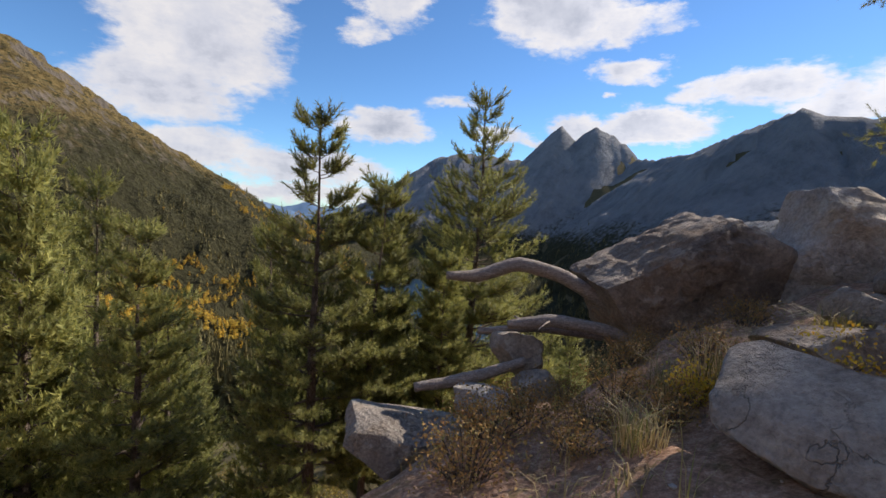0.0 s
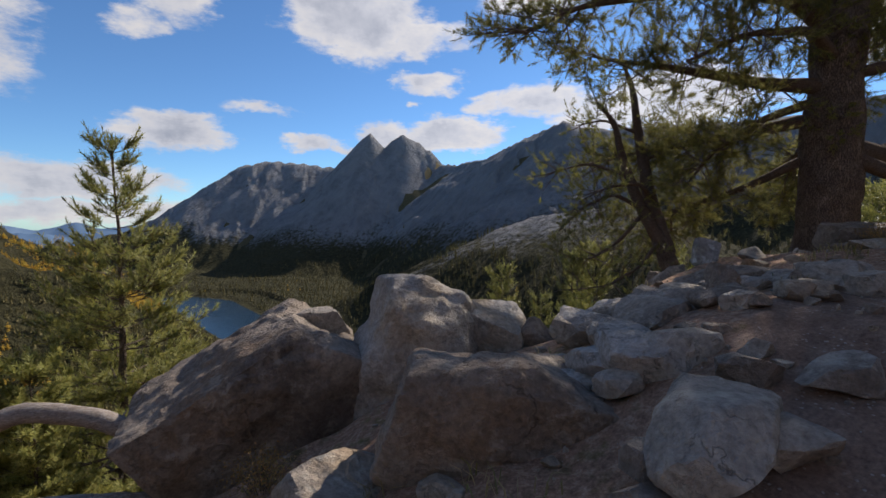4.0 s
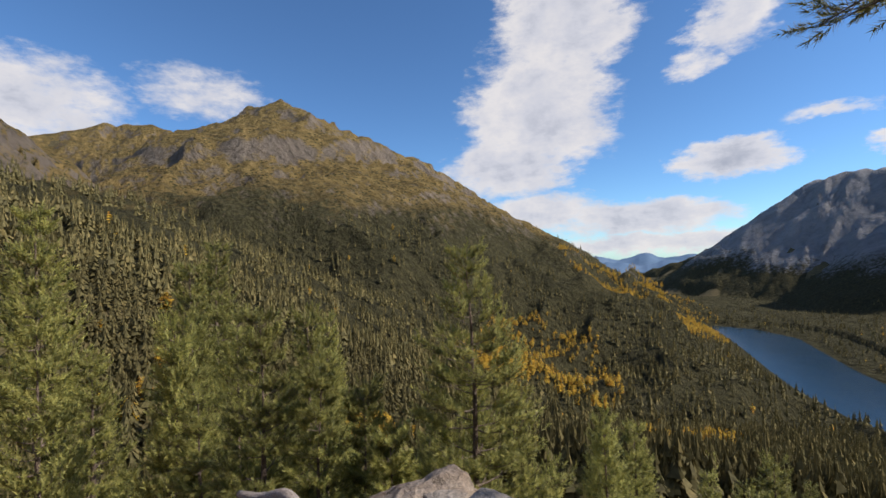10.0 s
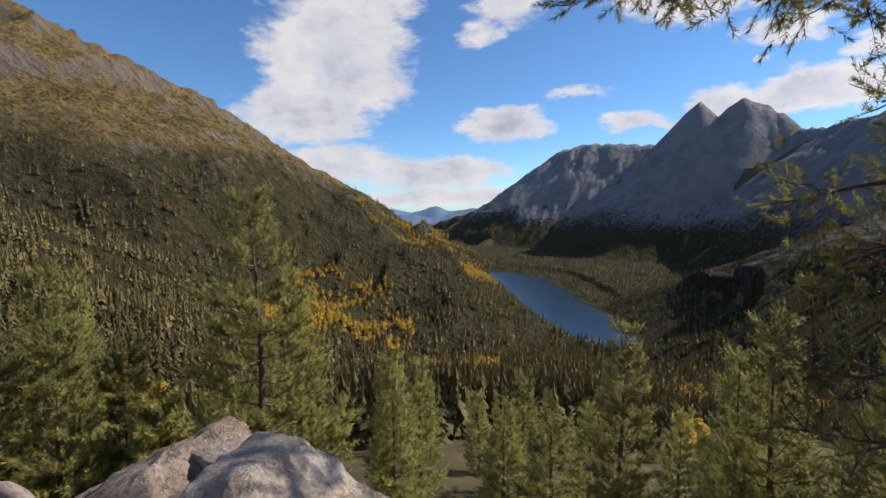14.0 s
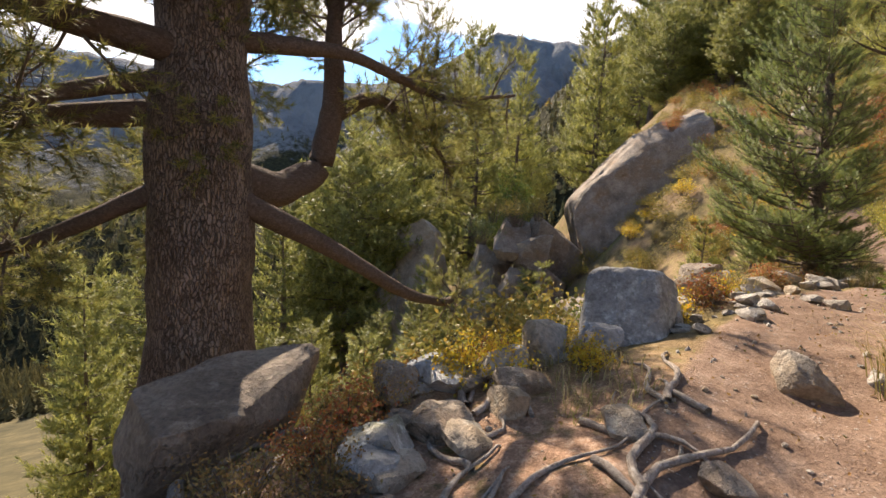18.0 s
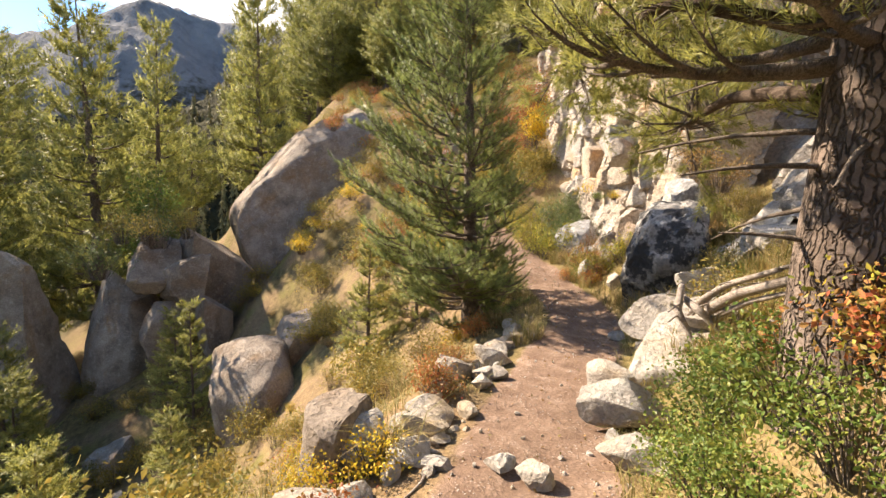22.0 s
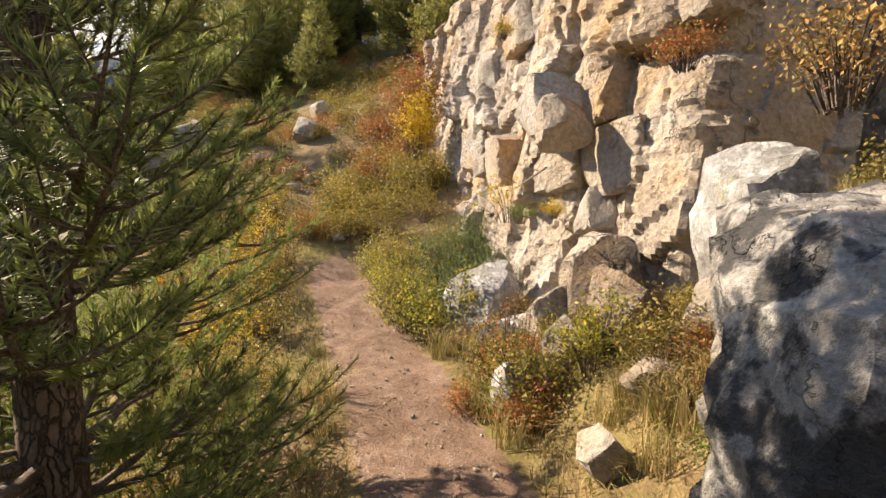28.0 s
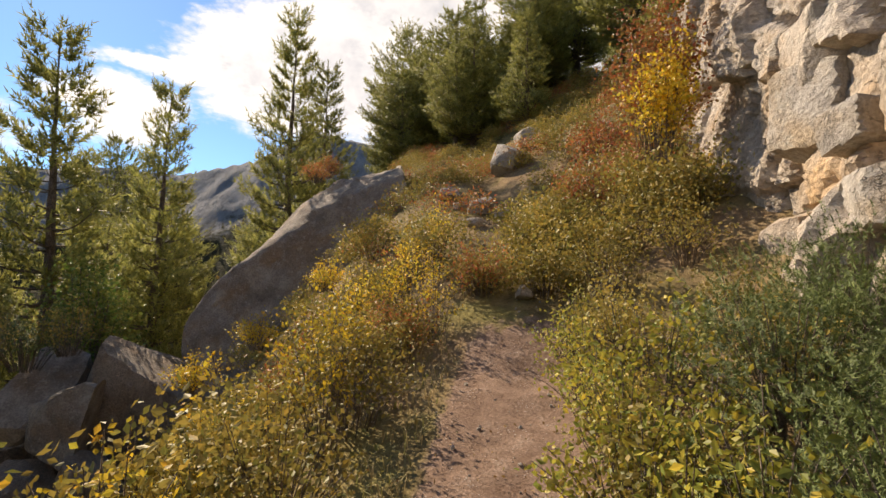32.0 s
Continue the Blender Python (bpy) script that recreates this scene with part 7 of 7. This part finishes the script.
# ---- shrubs and grass ----
KINDS = {
    "heath": dict(name="heath", wide=0.62, tall=0.34, mat=HEATH, leaves=1500, leaf=0.010, stems=40, label="brown autumn heath low on the ground", category="shrub"),
    "rust": dict(name="bilberry", wide=0.6, tall=0.32, mat=LEAF_RED, leaves=1300, leaf=0.013, stems=34, label="low shrub with rusty red and orange leaves", category="shrub"),
    "gold": dict(name="bilberry", wide=0.55, tall=0.34, mat=LEAF_YELLOW, leaves=1100, leaf=0.014, stems=30, label="low shrub with yellow and orange leaves", category="shrub"),
    "green": dict(name="bearberry", wide=0.75, tall=0.4, mat=LEAF_GREEN, leaves=1900, leaf=0.0125, stems=40, open_=0.3, label="low leafy shrub, bright green with some yellow", category="shrub"),
    "olive": dict(name="shrub", wide=0.95, tall=0.8, mat=LEAF_OLIVE, leaves=1300, leaf=0.017, stems=40, open_=0.4, label="twiggy shrub with olive and yellow autumn leaves", category="shrub"),
    "aspen": dict(name="aspen_shrub", wide=1.0, tall=1.15, mat=LEAF_YELLOW, leaves=430, leaf=0.022, stems=18, label="slender shrub with round yellow leaves", category="shrub", open_=0.95, stem_r=0.008),
    "leafy": dict(name="shrub", wide=0.9, tall=0.75, mat=LEAF_MIX, leaves=800, leaf=0.021, stems=34, label="green and yellowing leafy shrub beside the path", category="shrub", open_=0.55),
    "juniper": dict(name="juniper", wide=1.15, tall=0.75, mat=LEAF_JUNIPER, leaves=620, leaf=0.016, stems=60, spiky=26, label="dense dark green spreading juniper", category="juniper"),
    "far": dict(name="shrub", wide=1.7, tall=0.95, mat=LEAF_OLIVE, leaves=1700, leaf=0.031, stems=34, label="olive and yellow shrub on the hillside", category="shrub"),
    "farred": dict(name="shrub", wide=1.5, tall=1.1, mat=LEAF_RED, leaves=1300, leaf=0.031, stems=30, label="rusty orange shrub on the hillside", category="shrub"),
}
_turns = np.random.default_rng(31)


def plant(kind, x, y, size=1.0, z=None, n=None, label=None):
    k = KINDS[kind]
    v = int(_turns.integers(0, 3)) if n is None else n
    key = kind + str(v)
    if key not in BUSHES:
        far_off = (x, y, (ground_z(x, y) if z is None else z) - 0.02)
        return bush(k["name"], far_off, k["wide"], k["tall"], k["mat"], label or k["label"], k["leaves"], k["leaf"], k["stems"], seed=900 + v * 17 + len(kind), key=key, category=k["category"], group=k["name"] + "s", open_=k.get("open_", 0.0), stem_r=k.get("stem_r", 0.006), spiky=k.get("spiky", 0))
    return bush(k["name"], (x, y, (ground_z(x, y) if z is None else z) - 0.02), 0, 0, None, label or k["label"], key=key, yaw=float(_turns.uniform(0, 360)), size=size)


for kind, spots_ in {
    "heath": [(1.3, 3.6), (1.6, 3.9), (1.0, 4.2), (1.9, 4.4), (1.4, 4.6), (2.3, 3.9), (0.8, 3.6), (2.2, 4.7), (1.0, 3.0), (0.5, 3.4), (1.7, 3.2), (0.3, 2.9), (10.6, 4.15), (11.0, 4.3), (11.9, 4.1), (12.2, 3.9), (11.2, 3.9), (3.0, 4.4), (2.8, 2.5)],
    "rust": [(11.5, 4.15), (11.75, 4.0), (12.4, 4.2), (12.9, 3.4), (12.75, 3.1), (13.1, 3.15), (12.6, 3.7), (12.5, -0.6), (12.9, -0.9), (13.3, -1.2), (12.1, -0.4), (12.6, -1.4), (13.0, -1.7), (19.3, -6.0), (19.6, -6.3), (19.2, -5.75), (14.3, 0.9), (12.0, 0.1)],
    "gold": [(13.4, 2.6), (13.2, 3.2), (13.7, 3.0), (14.2, 2.4), (13.0, 3.8), (14.6, 1.9), (13.5, 3.6), (12.6, 2.35), (12.15, 0.35), (15.8, 1.5), (16.6, 0.6), (15.2, 2.2), (16.2, 1.8), (17.2, 0.2), (14.1, 1.35), (1.9, 3.3), (2.5, 2.9), (12.9, 3.5), (12.5, 3.3), (13.3, 2.9), (12.7, 3.0)],
    "green": [(13.15, -0.55), (13.45, -0.75), (13.75, -1.0), (13.3, -1.0), (13.6, -1.3), (13.0, -0.25), (12.75, -0.2), (13.95, -1.55), (13.5, -1.65), (12.9, -0.65), (14.1, -1.85), (12.4, -0.1), (13.2, -1.4), (13.8, -1.9), (19.9, -7.0), (14.6, 3.0), (15.3, 3.0)],
    "olive": [(18.3, -1.6), (18.9, -1.2), (20.4, -3.8), (21.3, -4.2), (22.2, -4.3), (23.2, -5.0), (21.6, -3.9), (23.8, -4.6), (24.4, -5.4), (22.8, -3.8), (20.8, -3.4), (24.8, -4.8), (25.4, -5.6), (26.0, -6.0), (22.3, -6.6), (23.0, -7.0), (24.0, -7.6), (24.8, -7.9), (25.6, -8.4), (26.4, -8.7), (22.9, -7.9), (24.0, -8.6), (25.4, -9.3), (26.0, -5.2)],
    "aspen": [(22.7, -4.4), (23.4, -4.2), (24.9, -5.2), (25.6, -5.0), (26.6, -5.6), (27.3, -5.9), (25.0, -4.4), (26.2, -6.4), (27.9, -6.4), (24.2, -5.2), (28.6, -6.9), (27.0, -6.2), (28.2, -5.6), (29.3, -6.6)],
    "leafy": [(21.5, -6.4), (21.95, -6.45), (22.5, -6.6), (21.3, -6.75), (22.0, -6.85), (22.9, -6.85), (23.5, -7.05), (21.7, -6.7), (22.7, -7.2), (23.4, -7.4), (24.2, -7.3), (25.0, -7.6)],
    "juniper": [(21.4, -7.6), (22.0, -7.35), (22.7, -7.7), (22.2, -7.9), (23.3, -8.2), (21.6, -7.1), (23.0, -8.6), (22.5, -8.3)],
}.items():
    for x, y in spots_:
        plant(kind, x, y, float(_turns.uniform(0.85, 1.25)))
# a birch-like shrub that leans over the path from the cliff, and the red one beneath it
bush("aspen_branch", (20.35, -6.75, 4.7), 0.9, 0.5, LEAF_YELLOW, "thin branch with round yellow leaves by the cliff", 110, 0.022, 8, seed=951, open_=1.0, lean=(-0.2, 0.35))
bush("cotoneaster", on_ground(19.45, -6.0), 1.3, 0.95, LEAF_RED, "wiry shrub with scattered red leaves", 420, 0.015, 30, seed=952, open_=1.0)
bush("cotoneaster", on_ground(20.0, -6.35), 1.2, 0.9, LEAF_RED, "wiry shrub with scattered red leaves below the cliff", 360, 0.015, 28, seed=957, open_=1.0)
bush("shrub", (27.2, -10.2, 6.6), 1.8, 3.2, LEAF_RED, "tall flame-orange shrub at the cliff's end", 5200, 0.035, 60, seed=953)
bush("shrub", (26.6, -9.9, 6.4), 1.2, 2.2, LEAF_YELLOW, "yellow-orange shrub at the cliff's end", 2200, 0.035, 40, seed=954)
for n, (x, y) in enumerate([(26.2, -9.6), (27.6, -10.4), (28.6, -10.7), (29.6, -11.2), (30.6, -11.4), (28.2, -9.8), (29.3, -10.3), (31.4, -11.6)]):
    plant("farred" if n % 3 else "far", x, y, 1.1 + 0.1 * (n % 5))
bush("birch", (38.6, 3.4, -0.5), 3.4, 6.4, LEAF_GREEN, "bright yellow-green birch beyond the boulder", 5200, 0.07, 60, seed=955, category="tree", stem_r=0.03)
# plants on ledges
for kind, x, y, z, size in [("green", 20.6, -7.2, 4.7, 0.6), ("gold", 20.1, -7.2, 4.75, 0.6), ("leafy", 18.2, -6.9, 6.5, 1.4), ("leafy", 17.6, -6.9, 6.3, 1.5), ("rust", 18.5, -6.8, 5.9, 1.0), ("heath", 17.4, -6.2, 5.3, 1.6), ("heath", 16.8, -5.9, 5.0, 1.6), ("leafy", 18.0, -7.4, 7.2, 1.6), ("juniper", 17.2, -7.3, 7.0, 1.5), ("gold", 21.6, -7.9, 7.4, 0.8),
                            ("olive", 33.6, 3.2, 2.5, 1.9), ("olive", 34.8, 1.9, 2.6, 1.9), ("olive", 36.0, 4.4, 2.3, 2.0), ("juniper", 35.0, 3.0, 2.2, 2.2), ("juniper", 33.2, 4.8, 1.3, 2.0), ("rust", 34.6, -4.3, 7.6, 1.8), ("rust", 35.2, -4.6, 7.9, 1.8), ("gold", 31.5, -2.2, 2.2, 2.2), ("gold", 32.6, -3.2, 3.0, 2.2), ("gold", 33.2, -4.8, 4.4, 2.2)]:
    plant(kind, x, y, size, z)

# shrubs scattered over the hillside and the gully
TUFT_MORE = []
pick = np.random.default_rng(61)
_far = [[], []]
for n in range(400):
    x, y = 25 + 25 * pick.uniform(0, 1) ** 1.3, pick.uniform(-20, -4)
    if (x > 26.5 or abs(float(trail_frame(np.array([x]), np.array([y]))[0][0])) > 0.9) and y > -9.6 - 0.62 * (x - 25):
        if x < 29.5:
            plant("far" if n % 5 else "farred", x, y, float(pick.uniform(0.6, 1.2)))
        else:
            # farther up the hill they merge into one thicket
            w = pick.uniform(0.5, 1.0)
            q = pick.normal(size=(520, 3)) * [w * 0.42, w * 0.42, 0]
            q[:, 2] = pick.uniform(0.02, 0.95, 520) * w * np.exp(-(q[:, 0] ** 2 + q[:, 1] ** 2) / (w * w))
            _far[n % 5 == 0].append(q + [x, y, ground_z(x, y)])
for places, m, words in ((_far[0], LEAF_OLIVE, "olive and yellow autumn scrub covering the hillside"), (_far[1], LEAF_RED, "rusty orange autumn scrub on the hillside")):
    v, f = leaf_cloud(np.concatenate(places), 0.036, pick)
    tagged(mesh_object("hillside_scrub", v, f, m, smooth=False), words, "shrubs", kind="stuff")
for n in range(90):
    x, y = pick.uniform(14.3, 18.5), 0
    y = np.interp(x, TRAIL[8:16, 0], TRAIL[8:16, 1]) - pick.uniform(1.2, 4.2)
    if n % 4 == 0:
        plant(("heath", "olive", "green")[n % 9 // 3], x, y, float(pick.uniform(0.5, 0.9)))
    else:
        TUFT_MORE.append((x, y))
for n in range(26):
    u = pick.uniform(9.0, 11.6)
    k, o = int(u), pick.uniform(0.75, 3.4)
    p, t = TRAIL[k] + (TRAIL[k + 1] - TRAIL[k]) * (u - k), TRAIL[k + 1] - TRAIL[k]
    TUFT_MORE.append((p[0] + t[1] / np.hypot(t[0], t[1]) * o, p[1] - t[0] / np.hypot(t[0], t[1]) * o))
for n in range(70):
    u = pick.uniform(9.35, 10.9)
    k, o = int(u), pick.uniform(0.75, 3.0)
    p, t = TRAIL[k] + (TRAIL[k + 1] - TRAIL[k]) * (u - k), TRAIL[k + 1] - TRAIL[k]
    plant(("rust", "heath", "gold", "green", "rust", "heath", "leafy")[n % 7], p[0] + t[1] / np.hypot(t[0], t[1]) * o, p[1] - t[0] / np.hypot(t[0], t[1]) * o, float(pick.uniform(0.5, 0.9)))
for n in range(70):
    u = pick.uniform(10.0, 13.4)
    k, o = int(u), pick.uniform(0.95, 3.8)
    p, t = TRAIL[k] + (TRAIL[k + 1] - TRAIL[k]) * (u - k), TRAIL[k + 1] - TRAIL[k]
    x, y = p[0] - t[1] / np.hypot(t[0], t[1]) * o, p[1] + t[0] / np.hypot(t[0], t[1]) * o
    if n % 2:
        TUFT_MORE.append((x, y))
    else:
        plant(("heath", "gold", "heath", "rust")[n // 2 % 4], x, y, float(pick.uniform(0.7, 1.2)))
for n in range(34):
    plant(("heath", "leafy", "rust", "olive", "gold", "green")[n % 6], pick.uniform(17.8, 20.6), pick.uniform(-7.1, -5.7), float(pick.uniform(0.5, 0.95)))
for n in range(80):
    x, y = pick.uniform(12.5, 26), pick.uniform(1.0, 10)
    if float(trail_frame(np.array([x]), np.array([y]))[0][0]) > 1.7:
        plant(("far", "gold", "olive", "green", "far", "juniper")[n % 6], x, y, float(pick.uniform(0.8, 1.5)))
for x, y, z in [(19.8, -6.8, None), (20.2, -6.5, None), (20.5, -6.7, None), (20.8, -6.5, None), (20.0, -7.1, None), (20.6, -7.3, None), (21.3, -6.6, None), (19.6, -6.6, None)]:
    plant("heath" if x > 20.1 else "rust", x, y, 0.9, z)
for n in range(110):
    x, y = pick.uniform(17, 38), pick.uniform(-6.0, 9)
    s_ = float(trail_frame(np.array([x]), np.array([y]))[0][0])
    if s_ > 1.6:
        plant(("far", "far", "olive", "gold", "heath")[n % 5], x, y, float(pick.uniform(0.7, 1.3)))
for n in range(60):
    x, y = pick.uniform(-14, 17), pick.uniform(4, 28)
    if float(trail_frame(np.array([x]), np.array([y]))[0][0]) > 4.6:
        plant(("heath", "olive", "far")[n % 3], x, y, float(pick.uniform(0.8, 1.3)))

# grass tussocks
TUFTS = [(0.9, 4.5), (0.2, 5.2), (-0.2, 5.6), (1.9, 3.6), (2.1, 3.3), (2.4, 3.2), (2.9, 3.4), (1.3, 2.8), (5.9, 1.0), (6.5, 1.3), (5.2, 0.6), (11.7, 0.6), (11.5, 0.75), (12.0, 0.55), (11.9, 0.2), (12.3, 0.4), (12.6, 0.1), (11.4, 0.3), (11.1, 0.2), (12.2, -0.1), (11.8, -0.3),
         (12.9, -0.05), (16.9, -2.2), (17.3, -2.6), (17.0, -2.5), (17.6, -2.75), (18.0, -3.1), (18.3, -3.4), (16.4, -3.9), (16.7, -4.3), (17.0, -4.5), (17.4, -4.75), (17.8, -5.0), (15.9, -4.2), (15.6, -4.6), (15.3, -5.0), (15.9, -5.2), (16.5, -5.6), (16.2, -5.0), (15.0, -4.0), (18.0, -5.5), (18.4, -5.9), (18.9, -5.9), (19.2, -5.6), (19.0, -6.3), (19.7, -5.8), (18.6, -6.5),
         (18.9, -3.7), (19.4, -4.0), (19.9, -4.2), (20.3, -4.5), (20.8, -4.7), (21.4, -4.9), (22.0, -5.2), (15.1, -3.4), (14.6, -3.6), (15.6, -3.5), (19.3, -6.2), (19.6, -6.5), (19.9, -6.3), (20.2, -6.5), (20.0, -6.8), (19.5, -6.8), (20.5, -6.4), (20.6, -6.8), (19.2, -6.6), (20.3, -6.2), (20.9, -6.3), (21.2, -6.2), (19.8, -7.0), (18.8, -6.2), (19.0, -6.9), (18.2, -6.2), (18.5, -6.9), (18.1, -6.6), (18.7, -6.6), (18.4, -6.4), (19.3, -7.1)]
TUFTS = [p for n, p in enumerate(TUFTS) if p[1] > -5.6 or n % 2]
for n, (x, y) in enumerate(TUFTS + TUFT_MORE):
    k = n % 3
    if "tuft%d" % k not in BUSHES:
        grass_tuft(on_ground(x, y), 0.34, 0.3, 150, 970 + k, "tuft%d" % k)
    else:
        grass_tuft(on_ground(x, y), 0, 0, 0, key="tuft%d" % k, yaw=n * 71, size=float(pick.uniform(0.75, 1.35)))
for n, (x, y, tall) in enumerate([(1.75, 1.55, 0.75), (1.05, 1.9, 0.6), (1.1, 1.95, 0.5)]):
    v, f = blades(np.array([[0.0, 0, 0], [0.02, 0.01, 0], [0.01, -0.02, 0]]), tall, 0.004, np.random.default_rng(n), 0.25)
    ob = mesh_object("grass_stalk", v, f, GRASS, smooth=False)
    ob.location = on_ground(x, y)
    tagged(ob, "tall dry straw-coloured grass stalk", "grass")

# short grass, fallen leaves and pebbles that nobody could count
pick = np.random.default_rng(77)
n = 90000
along = pick.uniform(0, len(TRAIL) - 3.2, n)
i0 = along.astype(int)
base = TRAIL[i0] + (TRAIL[i0 + 1] - TRAIL[i0]) * (along - i0)[:, None]
dx = TRAIL[i0 + 1] - TRAIL[i0]
ln = np.hypot(dx[:, 0], dx[:, 1])
off = pick.normal(size=n) * 2.6
gx_, gy_ = base[:, 0] - dx[:, 1] / ln * off, base[:, 1] + dx[:, 0] / ln * off
gz_, gs_ = height(gx_, gy_)
clump = fbm(np.stack([gx_, gy_, gx_ * 0], 1) / 0.8, 3, 55)
ok = (np.abs(gs_) > 0.55) & (clump > np.where(gx_ < 14.5, 0.62, 0.48)) & (np.abs(gs_) < 7)
v, f = blades(np.stack([gx_, gy_, gz_ - 0.02], 1)[ok], 0.17, 0.004, pick, 0.9)
tagged(mesh_object("short_grass", v, f, GRASS, smooth=False), "short dry yellow grass beside the path", "grass", kind="stuff")
n = 2600
along = pick.uniform(0.5, len(TRAIL) - 3.5, n)
i0 = along.astype(int)
base = TRAIL[i0] + (TRAIL[i0 + 1] - TRAIL[i0]) * (along - i0)[:, None]
dx = TRAIL[i0 + 1] - TRAIL[i0]
ln = np.hypot(dx[:, 0], dx[:, 1])
off = pick.normal(size=n) * np.where(base[:, 0] < 10, 1.6, 0.75)
px_, py_ = base[:, 0] - dx[:, 1] / ln * off, base[:, 1] + dx[:, 0] / ln * off
pz_ = height(px_, py_)[0]
q0, f0 = ico(1)
r_ = 0.005 + 0.022 * pick.uniform(0, 1, n) ** 4
jit = pick.uniform(0.6, 1.3, (n, len(q0), 1))
v = q0[None] * jit * r_[:, None, None] * pick.uniform(0.6, 1.2, (n, 1, 3)) + np.stack([px_, py_, pz_ + r_ * 0.25], 1)[:, None]
f = (f0[None] + (np.arange(n) * len(q0))[:, None, None]).reshape(-1, 3)
tagged(mesh_object("pebbles", v.reshape(-1, 3), f, ROCK_PALE, smooth=False), "small pale pebbles strewn on the path", "pebbles", kind="stuff")
n = 7000
lx_, ly_ = pick.uniform(8, 24, n), pick.uniform(-7, 6, n)
lz_, ls_ = height(lx_, ly_)
ok = (np.abs(ls_) < 4)
v, f = leaf_cloud(np.stack([lx_, ly_, lz_ + 0.012], 1)[ok], 0.013, pick)
tagged(mesh_object("fallen_leaves", v, f, HEATH, smooth=False), "brown fallen leaves and pine litter", "leaves", kind="stuff")
